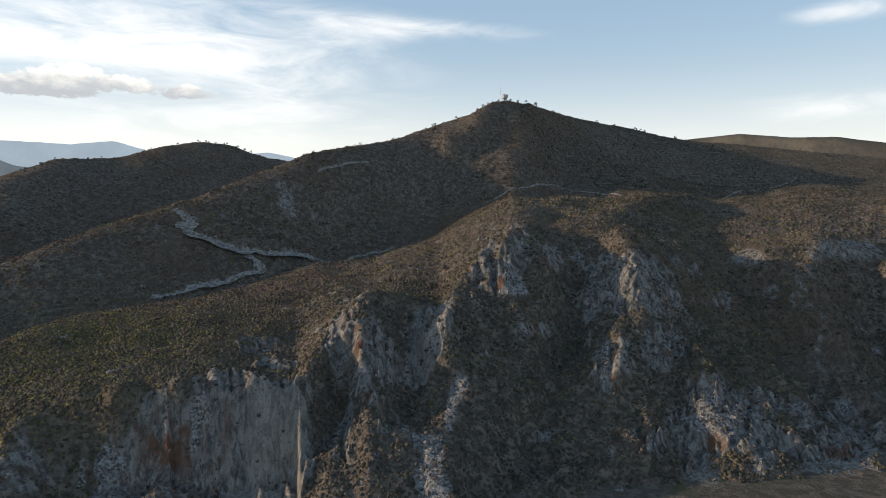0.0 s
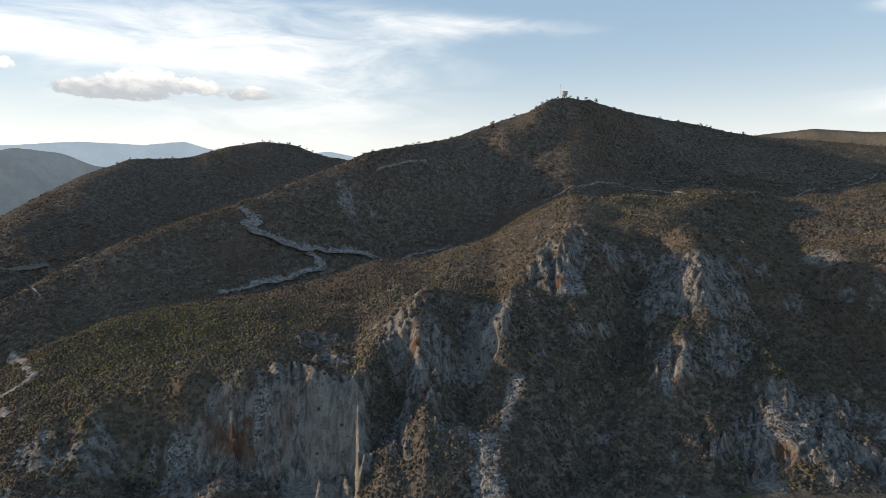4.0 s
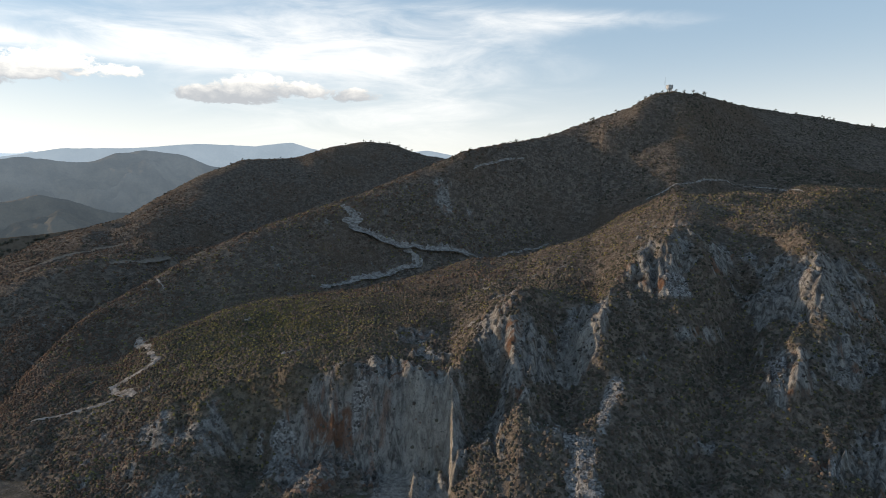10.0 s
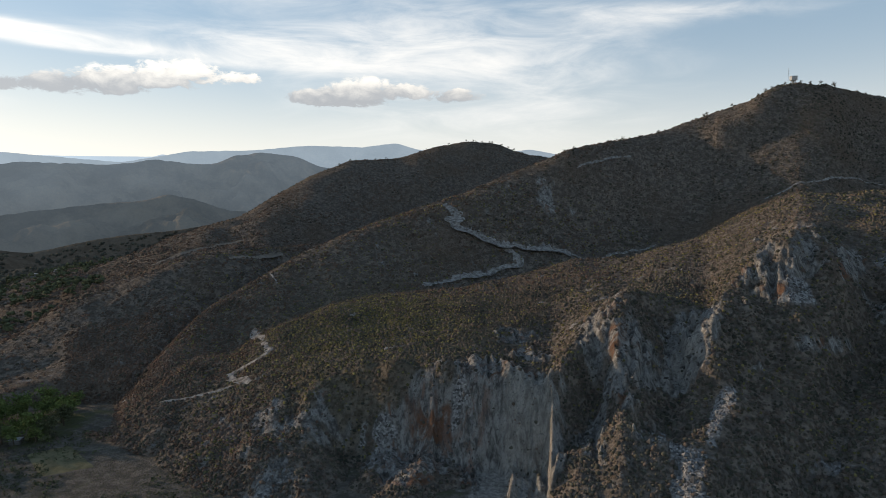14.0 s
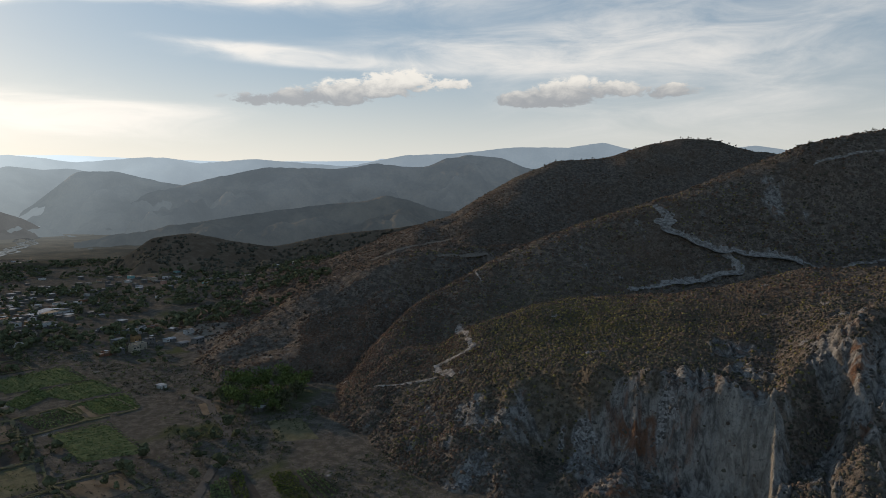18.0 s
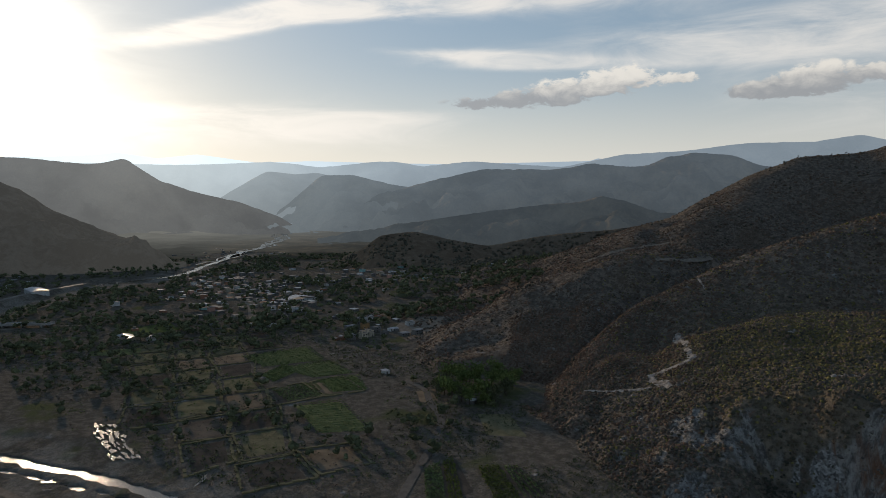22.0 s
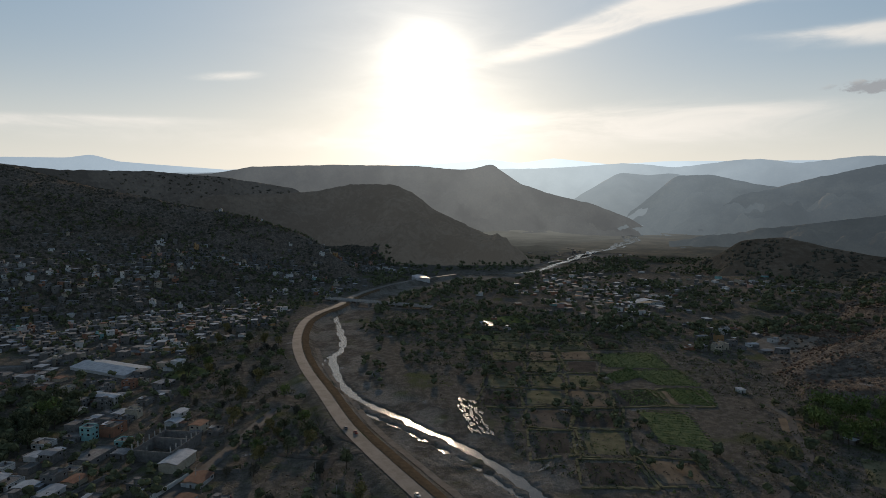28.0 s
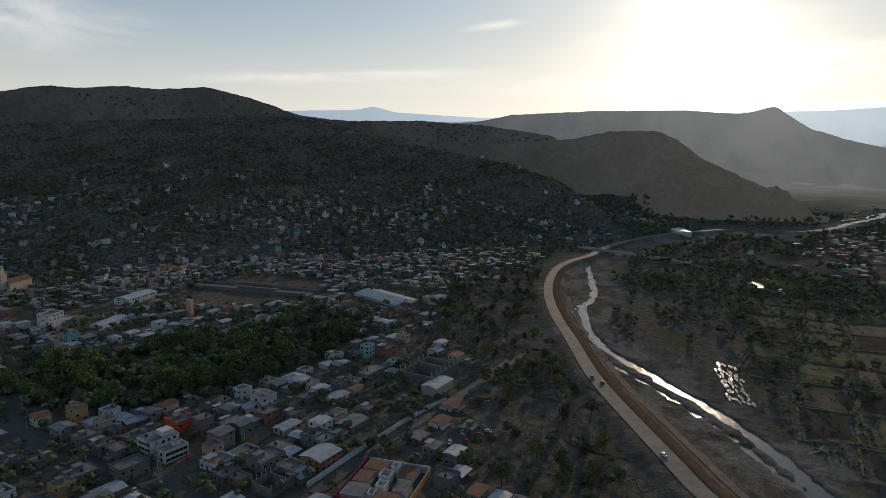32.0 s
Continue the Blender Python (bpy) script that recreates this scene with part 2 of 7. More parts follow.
# Bare rock and loose stone on the cut side of the hill: azimuth, elevation, half width, half height, lean, strength.
ROCKS = [(17.4, -20.8, 4.9, 6.6, 0, 1.3), (25.0, -20.6, 4.8, 5.2, 0.2, 0.74), (7.3, -13.6, 3.3, 4.8, -0.12, 0.85), (1.4, -12.6, 1.7, 3.4, 0.3, 1.0), (7.4, -21.5, 4.0, 4.0, 0, 0.5),
         (-5.5, -5.4, 2.8, 3.2, 0, 0.72), (-9.9, -4.9, 0.9, 1.3, 0, 0.9), (-16.2, -6.9, 4.6, 3.2, 0, 0.92), (-8.2, -11.1, 2.7, 0.9, 0, 0.75), (-14.4, -13.8, 1.1, 2.6, 0, 0.75),
         (-18.0, -13.0, 3.8, 3.0, 0.3, 0.62), (-25.0, -17.8, 6.2, 3.9, 0.3, 0.66), (-25.4, -4.2, 1.3, 0.7, 0, 0.8), (-33.4, -18.6, 2.6, 3.0, 0, 0.6), (13.6, -0.4, 0.9, 2.2, 0, 0.6),
         (36.0, -21.0, 5.0, 3.6, 0.3, 0.28), (16.3, -12.2, 2.6, 0.9, 0, 0.66), (-32.5, -3.6, 2.4, 0.8, 0, 0.8), (-14.0, 3.2, 1.4, 1.2, 0, 0.55), (-26.0, -22.0, 6.0, 3.0, 0, 0.5)]
SCREE = [(-6.7, -7.3, 1.2, 1.1, 0, 1.0), (-1.2, -17.2, 0.9, 2.9, 0.25, 0.85), (1.2, -23.2, 1.9, 3.2, -0.1, 1.1), (-23.8, -17.3, 2.4, 1.6, 0.5, 0.72), (-14.4, -13.6, 0.6, 2.2, 0, 0.7),
         (29.0, -20.5, 1.8, 2.6, 0.35, 0.6), (22.0, -18.6, 1.0, 2.4, 0.2, 0.55), (-16.0, -6.0, 2.2, 1.2, 0, 0.55), (-8.4, -11.2, 1.8, 0.6, 0, 0.62), (4.0, -20.0, 1.2, 3.0, 0, 0.5)]
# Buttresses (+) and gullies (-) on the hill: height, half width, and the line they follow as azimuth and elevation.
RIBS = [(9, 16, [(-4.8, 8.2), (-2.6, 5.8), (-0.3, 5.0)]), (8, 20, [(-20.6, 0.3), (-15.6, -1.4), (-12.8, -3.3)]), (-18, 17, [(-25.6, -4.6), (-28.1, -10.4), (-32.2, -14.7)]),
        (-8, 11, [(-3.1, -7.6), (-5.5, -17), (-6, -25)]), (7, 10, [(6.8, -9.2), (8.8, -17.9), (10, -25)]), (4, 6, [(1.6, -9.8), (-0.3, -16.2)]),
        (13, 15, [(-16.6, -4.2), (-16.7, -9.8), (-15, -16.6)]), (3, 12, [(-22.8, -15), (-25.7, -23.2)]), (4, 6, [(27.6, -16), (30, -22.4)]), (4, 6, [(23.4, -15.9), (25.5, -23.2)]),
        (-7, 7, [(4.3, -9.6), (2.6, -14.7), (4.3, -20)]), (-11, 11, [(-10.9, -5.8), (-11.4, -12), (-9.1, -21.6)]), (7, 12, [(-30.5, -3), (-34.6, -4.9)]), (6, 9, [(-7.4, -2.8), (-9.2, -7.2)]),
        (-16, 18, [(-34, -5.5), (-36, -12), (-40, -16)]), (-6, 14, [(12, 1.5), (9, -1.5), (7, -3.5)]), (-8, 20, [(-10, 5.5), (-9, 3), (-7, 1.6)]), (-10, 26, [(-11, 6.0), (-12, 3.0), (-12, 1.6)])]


def foot_of(line):
    rows = np.array(sorted(line), float)
    return lambda az: np.interp(az, rows[:, 0], rows[:, 1])


def profile(r, knots):
    """Height along each ray through knots (range, height), eased between."""
    z = np.full(r.shape, -40.0)
    for (r0, z0), (r1, z1) in zip(knots, knots[1:]):
        t = np.clip((r - r0) / np.maximum(r1 - r0, 1), 0, 1)
        t = 0.45 * t + 0.55 * t * t * (3 - 2 * t)
        z = np.where((r >= r0) & (r <= r1), z0 + (z1 - z0) * t, z)
    return z


def near_line(x, y, line):
    """Distance from points to a line."""
    x, y, line = np.asarray(x, float), np.asarray(y, float), np.asarray(line)
    if x.ndim == 0:
        a, d = line[:-1], line[1:] - line[:-1]
        t = np.clip(((x - a[:, 0]) * d[:, 0] + (y - a[:, 1]) * d[:, 1]) / ((d * d).sum(1) + 1e-9), 0, 1)
        return float(np.sqrt(((x - a[:, 0] - t * d[:, 0]) ** 2 + (y - a[:, 1] - t * d[:, 1]) ** 2).min()))
    best = np.full(x.shape, 1e9)
    for (ax, ay), (bx, by) in zip(line[:-1], line[1:]):
        L2 = (bx - ax) ** 2 + (by - ay) ** 2 + 1e-9
        t = np.clip(((x - ax) * (bx - ax) + (y - ay) * (by - ay)) / L2, 0, 1)
        best = np.minimum(best, (x - ax - t * (bx - ax)) ** 2 + (y - ay - t * (by - ay)) ** 2)
    return np.sqrt(best)


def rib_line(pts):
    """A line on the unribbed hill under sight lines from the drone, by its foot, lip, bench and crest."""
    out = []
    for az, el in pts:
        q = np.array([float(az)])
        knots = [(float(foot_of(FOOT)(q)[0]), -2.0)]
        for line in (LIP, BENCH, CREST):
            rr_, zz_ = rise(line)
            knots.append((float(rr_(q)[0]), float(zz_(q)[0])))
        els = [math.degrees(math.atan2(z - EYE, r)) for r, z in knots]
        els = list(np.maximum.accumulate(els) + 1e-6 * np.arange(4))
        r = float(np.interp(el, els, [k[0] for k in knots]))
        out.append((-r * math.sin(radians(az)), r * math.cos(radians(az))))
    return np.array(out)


def fade(az, lo, hi, wide=3.0):
    return step(lo - wide, lo, az) * (1 - step(hi, hi + wide, az))


def relief(az, r):
    """The bare height of the land; also the share of cut rock and of open valley floor."""
    x, y = -r * np.sin(np.radians(az)), r * np.cos(np.radians(az))
    broad, mid = fbm(x / 130, y / 130, 1, 4) - 0.5, fbm(x / 34, y / 34, 5, 4) - 0.5
    small = fbm(x / 9, y / 9, 9, 3) - 0.5
    floor = 1.6 * (fbm(x / 90, y / 90, 3, 3) - 0.5) + 0.25 * small
    # quarry hill
    f = foot_of(FOOT)(az) + 10 * mid
    lr, lz = (g(az) for g in rise(LIP))
    br, bz = (g(az) for g in rise(BENCH))
    cr, cz = (g(az) for g in rise(CREST))
    face = np.maximum(fade(az, 13.4, 23.5, 1.0), 0.8 * fade(az, 22, 31, 5.0) * step(12.4, 13.4, az))
    face = np.maximum(face, 0.55 * fade(az, 9.5, 14, 3.0))
    kr, kz = f + 0.5 * (lr - f) * (1 - face) + (lr - 13 - f) * face, lz * (0.46 - 0.40 * face)
    lr = np.maximum(lr, kr + 4)
    br, cr = np.maximum(br, lr + 4), np.maximum(cr, br + 6)
    dip = np.where(az > 0, 5.0 + 8 * fade(az, 2, 18, 5), 5.0 + az * 0.8)
    dz = np.minimum(bz - np.clip(dip, -9, 14) * np.clip((cr - br) / 120, 0, 1), cz)
    back = 260 - 190 * step(28, 40, az)
    zh = profile(r, [(f, -2 + 0 * f), (kr, kz), (lr, lz), (br, bz), (br + 0.3 * (cr - br), dz), (cr, cz), (cr + back, 0.35 * cz), (cr + 2 * back, -20 + 0 * f)])
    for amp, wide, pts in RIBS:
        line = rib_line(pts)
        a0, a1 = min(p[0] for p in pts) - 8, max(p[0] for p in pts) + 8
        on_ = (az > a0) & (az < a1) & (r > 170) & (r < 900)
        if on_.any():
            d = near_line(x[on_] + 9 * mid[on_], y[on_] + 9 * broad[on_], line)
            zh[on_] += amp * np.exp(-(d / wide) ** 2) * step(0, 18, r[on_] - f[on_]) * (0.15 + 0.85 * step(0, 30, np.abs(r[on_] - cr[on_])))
    inside = step(0, 14, r - f) * (1 - step(0, 6, r - lr))
    gx, gy = x + 14 * mid, y + 14 * broad
    gully = np.abs(fbm(gx / 48, gy / 110, 21, 4) - 0.5) * 2
    crag = np.abs(fbm(x / 17 + 2 * mid, y / 17, 25, 4) - 0.5) * 2
    on = step(0, 20, r - f)
    upper = step(0, 60, r - lr)
    crest_guard = 0.25 + 0.75 * step(0, 70, np.abs(r - cr))
    zh = zh + on * (broad * 12 * upper * crest_guard + mid * (6.0 * inside + 4.5 * crest_guard) + small * (2.0 * inside + 1.2))
    calm = (1 - 0.6 * face) * (1 - 0.6 * step(24, 32, az))
    zh = zh + inside * calm * (0.7 + 0.5 * step(6, -4, az)) * (9.0 * np.clip(gully * 2.0, 0, 1) - 5.0 + 5.0 * crag - 1.5)
    zh = zh - upper * crest_guard * 3.0 * (1 - np.clip(2.4 * np.abs(fbm(gx / 80, gy / 80, 33, 3) - 0.5) * 2, 0, 1))
    el = np.degrees(np.arctan2(zh - EYE, r))
    rock, scree = np.zeros(r.shape), np.zeros(r.shape)
    for a0, e0, wa, we, lean, k in ROCKS:
        rock = np.maximum(rock, k * np.exp(-(((az - a0 + lean * (el - e0)) / wa) ** 2) ** 1.6 - (((el - e0) / we) ** 2) ** 1.6))
    for a0, e0, wa, we, lean, k in SCREE:
        scree = np.maximum(scree, k * np.exp(-(((az - a0 + lean * (el - e0)) / wa) ** 2) ** 1.6 - (((el - e0) / we) ** 2) ** 1.6))
    ragged = 1.5 * (fbm(x / 11, y / 11, 43, 4) - 0.5) + 0.5 * (fbm(x / 3, y / 3, 44, 2) - 0.5)
    rock = step(0.42, 0.62, rock + ragged + 0.10 * inside) * step(0, 10, r - f) * (r < 540)
    scree = step(0.42, 0.60, scree + ragged) * (r < 540)
    # flutes and ledges of the cut rock run down the slope
    across = np.radians(az) * 262
    flute = np.abs(fbm(across / 5.5 + 0.9 * small, r / 46, 81, 4, 0.55) - 0.5) * 2
    chip = fbm(across / 2.2, zh / 2.6, 83, 3) - 0.5
    bare_ = rock * (1 - scree) * (r < 420) * (1 - 0.75 * step(18, 24, az))
    zh = zh + bare_ * (5.2 * np.clip(flute * 1.7, 0, 1) - 2.4 + (2.6 - 1.2 * face) * chip)
    zh = np.where(az > 54, -40, zh)
    # dark hill and its spur
    f2 = foot_of(FOOT2)(az) + 14 * mid
    sr, sz = (g(az) for g in rise(SPUR2))
    c2, z2 = (g(az) for g in rise(CREST2))
    near_ = fade(az, 36, 50, 6)
    f2 = near_ * (sr - 125 + 14 * mid) + (1 - near_) * np.minimum(f2, sr - 15)
    h2 = profile(r, [(f2, -2 + 0 * f2), (sr, sz), (sr + 0.35 * (c2 - sr), np.maximum(sz - 12, 2)), (c2, z2), (c2 + 330, -10 + 0 * f2)])
    guard = 0.2 + 0.8 * step(0, 60, np.abs(r - c2))
    ribs = 1 - np.clip(2.6 * np.abs(fbm(x / 75, y / 75, 51, 3) - 0.5) * 2, 0, 1)
    h2 = h2 + step(0, 25, r - f2) * guard * (broad * 22 + mid * 7 - 5 * ribs + 2.0)
    h2 = np.where((az > 3) & (az < 70), h2, -40) - 40 * (1 - step(70, 66, az)) * (az > 66)
    # hillside of the town
    f3 = foot_of(FOOT3)(az) + 20 * mid
    mr, mz = (g(az) for g in rise(MID3))
    c3, z3 = (g(az) for g in rise(CREST3))
    mr = np.maximum(mr, f3 + 15)
    c3 = np.maximum(c3, mr + 15)
    h3 = profile(r, [(f3, -2 + 0 * f3), (mr, mz), (c3, z3), (c3 + 240, 25 + 0 * f3), (c3 + 420, -20 + 0 * f3)])
    guard = 0.15 + 0.85 * step(0, 60, np.abs(r - c3))
    h3 = h3 + step(0, 25, r - f3) * guard * (broad * 18 + mid * 6 - 4 * (1 - np.clip(2.6 * np.abs(fbm(x / 90, y / 90, 61, 3) - 0.5) * 2, 0, 1)))
    h3 = np.where(az > 94, h3, -40)
    mounds = step(430, 560, r) * (1 - step(1000, 1150, r)) * fade(az, 42, 63, 5)
    floor = floor + mounds * (26 * np.clip(fbm(x / 120, y / 120, 91, 4) - 0.40, 0, 1) + 9 * np.abs(fbm(x / 50, y / 50, 93, 3) - 0.5))
    hills = np.maximum.reduce([zh, h2, h3])
    z = np.maximum(hills, floor)
    return z, rock, floor >= hills, scree


az_line = np.concatenate([np.arange(-180, -48, 3.0), np.arange(-48, -38, 0.5), np.arange(-38, 54, 0.115), np.arange(54, 152, 0.22), np.arange(152, 181, 3.0)])
r_line = np.concatenate([[0.02, 12.0, 30.0], np.geomspace(70, 168, 24), np.linspace(169, 345, 300), np.geomspace(347, 1260, 240), np.geomspace(1285, 3250, 26)])
GA, GR = np.meshgrid(az_line, r_line, indexing="ij")
GZ, GROCK, GFLOOR, GSCREE = relief(GA, GR)


def closing(az, r):
    """Land behind the camera: hills that close the valley."""
    x, y = -r * np.sin(np.radians(az)), r * np.cos(np.radians(az))
    return 110 * step(500, 1100, r) * fbm(x / 300, y / 300, 77, 3)


hidden = np.clip(step(-52, -75, GA) + step(156, 170, GA), 0, 1)
GZ = GZ * (1 - hidden) + hidden * np.maximum(closing(GA, GR), GZ * 0)


def along(points, n=400, rough=0.0, seed=0):
    """A smooth line through a few ground points."""
    p = np.array(points, float)
    t = np.concatenate([[0], np.cumsum(np.hypot(*np.diff(p, axis=0).T))])
    m = np.gradient(p, t, axis=0)
    s = np.linspace(0, t[-1], n)
    k = np.clip(np.searchsorted(t, s) - 1, 0, len(t) - 2)
    h = (t[k + 1] - t[k])[:, None]
    u = ((s - t[k])[:, None]) / h
    q = ((2 * u**3 - 3 * u**2 + 1) * p[k] + (u**3 - 2 * u**2 + u) * h * m[k] + (-2 * u**3 + 3 * u**2) * p[k + 1] + (u**3 - u**2) * h * m[k + 1])
    if rough:
        q = q + rough * (np.stack([fbm(s / 14, 0 * s, seed, 3), fbm(s / 14, 0 * s + 9, seed + 4, 3)], 1) - 0.5) * 2
    return q


RIVER = [(-120, 95), (-160, 62), (-209, 31), (-232, 18), (-254, 1), (-273, -14), (-291, -28), (-303, -40), (-321, -52), (-336, -60), (-364, -71),
         (-390, -74), (-412, -75), (-455, -84), (-496, -92), (-555, -101), (-590, -96), (-641, -82), (-725, -48), (-815, 2), (-865, 63), (-925, 128),
         (-1052, 187), (-1225, 280), (-1636, 445), (-2091, 594), (-2700, 760)]
ROAD = [(-100, 78), (-140, 44), (-186, 1), (-209, -12), (-232, -25), (-266, -43), (-321, -66), (-364, -84), (-404, -98), (-445, -109), (-485, -116),
        (-517, -119), (-550, -116), (-589, -106), (-640, -101), (-749, -65), (-804, -30), (-850, 10)]
CHANNEL = [(-120, 95), (-160, 62), (-212, 32), (-236, 20), (-258, 6), (-277, -10), (-294, -24), (-309, -37), (-326, -50), (-345, -59), (-364, -66), (-383, -71), (-402, -76),
           (-430, -75), (-456, -78), (-491, -86), (-522, -93), (-555, -101), (-580, -99)]
SIDE = [(-314, -50), (-300, -40), (-275, -19), (-256, -4), (-240, 9), (-222, 19), (-200, 34), (-160, 66)]
BRANCH = [(-330, -52), (-345, -64), (-366, -74), (-388, -80), (-408, -80), (-430, -75)]
FAR_CHANNEL = [(-846, -20), (-859, 8), (-881, 66), (-912, 111), (-1026, 171), (-1120, 218), (-1211, 269), (-1430, 385), (-1738, 493), (-2100, 590)]
river_line, road_line = along(RIVER, 260), along(ROAD, 160)
GX, GY = -GR * np.sin(np.radians(GA)), GR * np.cos(np.radians(GA))
sel = (GX < -90) & (GX > -1700) & (GY > -160) & (GY < 520)
d_river = np.full(GX.shape, 1e3)
d_river[sel] = near_line(GX[sel], GY[sel], river_line[::2])
d_road = np.full(GX.shape, 1e3)
d_road[sel] = near_line(GX[sel], GY[sel], road_line[::2])
wider = 1 + np.clip((GR - 560) / 420, 0, 3)
d_river = d_river / wider
bed = 1 - step(16, 30, d_river + 16 * (fbm(GX / 22, GY / 22, 13, 3) - 0.5))
bed = bed * (GR < 1245)
edge_noise = fbm(GX / 6, GY / 6, 14, 4, 0.6) - 0.5
wet = np.full(GX.shape, 9.0)
for line_, half, loose_ in ((CHANNEL, 2.0, 4.5), (SIDE, -0.15, 7.5), (BRANCH, 0.7, 3.5), (FAR_CHANNEL, 4.5, 7.0)):
    wet[sel] = np.minimum(wet[sel], near_line(GX[sel], GY[sel], along(line_, 90)) + loose_ * edge_noise[sel] - half)
bars = -1.75 + 1.3 * (fbm(GX / 4.2, GY / 4.2, 15, 4, 0.6) - 0.5) * (1 - 0.6 * step(9, 14, d_river)) + 0.5 * step(11, 17, d_river)
bars = np.where(wet < 2.0, np.minimum(bars, -2.95 + 1.2 * step(-0.4, 1.2, wet)), bars)
GZ = GZ * (1 - bed) + bed * bars
deck = (1 - step(5.0, 13, d_road)) * (GZ < 6)
GZ = GZ * (1 - deck) + 1.9 * deck


def ground(x, y):
    """Height of the land at points of the plan."""
    x, y = np.asarray(x, float), np.asarray(y, float)
    az, r = np.degrees(np.arctan2(-x, y)), np.hypot(x, y)
    ia = np.clip(np.searchsorted(az_line, az) - 1, 0, len(az_line) - 2)
    ir = np.clip(np.searchsorted(r_line, r) - 1, 0, len(r_line) - 2)
    u = np.clip((az - az_line[ia]) / (az_line[ia + 1] - az_line[ia]), 0, 1)
    v = np.clip((r - r_line[ir]) / (r_line[ir + 1] - r_line[ir]), 0, 1)
    return ((GZ[ia, ir] * (1 - u) + GZ[ia + 1, ir] * u) * (1 - v) + (GZ[ia, ir + 1] * (1 - u) + GZ[ia + 1, ir + 1] * u) * v)


def polar(az, r):
    return -r * math.sin(radians(az)), r * math.cos(radians(az))


def mesh_of(name, verts, faces, material, smooth=False, parent=None, masks=None):
    """One mesh object out of arrays; faces is an (n, 3) or (n, 4) array, or a list of them."""
    me = bpy.data.meshes.new(name)
    groups = [np.asarray(f, np.int32) for f in (faces if isinstance(faces, list) else [faces]) if len(f)]
    loops = np.concatenate([f.ravel() for f in groups])
    sizes = np.concatenate([np.full(len(f), f.shape[1], np.int32) for f in groups])
    verts = np.asarray(verts, np.float32)
    me.vertices.add(len(verts))
    me.vertices.foreach_set("co", verts.ravel())
    me.loops.add(len(loops))
    me.loops.foreach_set("vertex_index", loops)
    me.polygons.add(len(sizes))
    me.polygons.foreach_set("loop_start", np.concatenate([[0], np.cumsum(sizes)[:-1]]).astype(np.int32))
    me.polygons.foreach_set("use_smooth", np.full(len(sizes), smooth))
    for key, val in (masks or {}).items():
        at = me.attributes.new(key, "FLOAT_COLOR", "POINT")
        at.data.foreach_set("color", np.asarray(val, np.float32).ravel())
    me.update()
    me.materials.append(material)
    ob = new(name, me)
    if parent:
        ob.parent = parent
    return ob


def sheet_faces(na, nb):
    i = np.arange((na - 1) * nb).reshape(na - 1, nb)[:, :-1].ravel()
    return np.stack([i, i + 1, i + nb + 1, i + nb], 1)

# ---- materials ----
def material(name, rough=0.9, metal=0.0, spec=0.3):
    m = bpy.data.materials.new(name)
    m.use_nodes = True
    n = Nodes(m.node_tree)
    b = n.add("ShaderNodeBsdfPrincipled", {"Roughness": rough, "Metallic": metal, "Specular IOR Level": spec})
    n.add("ShaderNodeOutputMaterial", {"Surface": b.outputs[0]})
    n.bsdf = b
    n.pos = n.add("ShaderNodeNewGeometry").outputs["Position"]
    return m, n


def paint(n, colour):
    if isinstance(colour, bpy.types.NodeSocket):
        n.tree.links.new(colour, n.bsdf.inputs["Base Color"])
    else:
        n.bsdf.inputs["Base Color"].default_value = (*colour, 1)


def bump(n, height, strength, distance):
    b = n.add("ShaderNodeBump", {"Height": height, "Strength": strength, "Distance": distance})
    n.tree.links.new(b.outputs[0], n.bsdf.inputs["Normal"])


def mottled(name, a, b, scale, rough=0.9, fine=6.0, relief_=0.0, islands=0.0, metal=0.0, spec=None, objects=0.0):
    """Two tones mixed by broad and fine noise; islands or objects vary the tone piece by piece."""
    m, n = material(name, rough, metal, (0.0 if rough > 0.92 else 0.2) if spec is None else spec)
    f = n.math("ADD", n.math("MULTIPLY", n.noise(n.pos, scale), 0.65), n.math("MULTIPLY", n.noise(n.pos, scale * fine), 0.35))
    f = n.ramp(f, 0.36, 0.64)
    c = n.mix(f, (*a, 1), (*b, 1))
    if islands or objects:
        r = n.add("ShaderNodeNewGeometry").outputs["Random Per Island"] if islands else n.add("ShaderNodeObjectInfo").outputs["Random"]
        c = n.mix(1.0, c, n.add("ShaderNodeCombineColor", {k: n.math("MULTIPLY_ADD", r, islands or objects, 1 - 0.5 * (islands or objects)) for k in (0, 1, 2)}).outputs[0], "MULTIPLY")
    paint(n, c)
    if relief_:
        bump(n, n.noise(n.pos, scale * fine), 0.6, relief_)
    return m


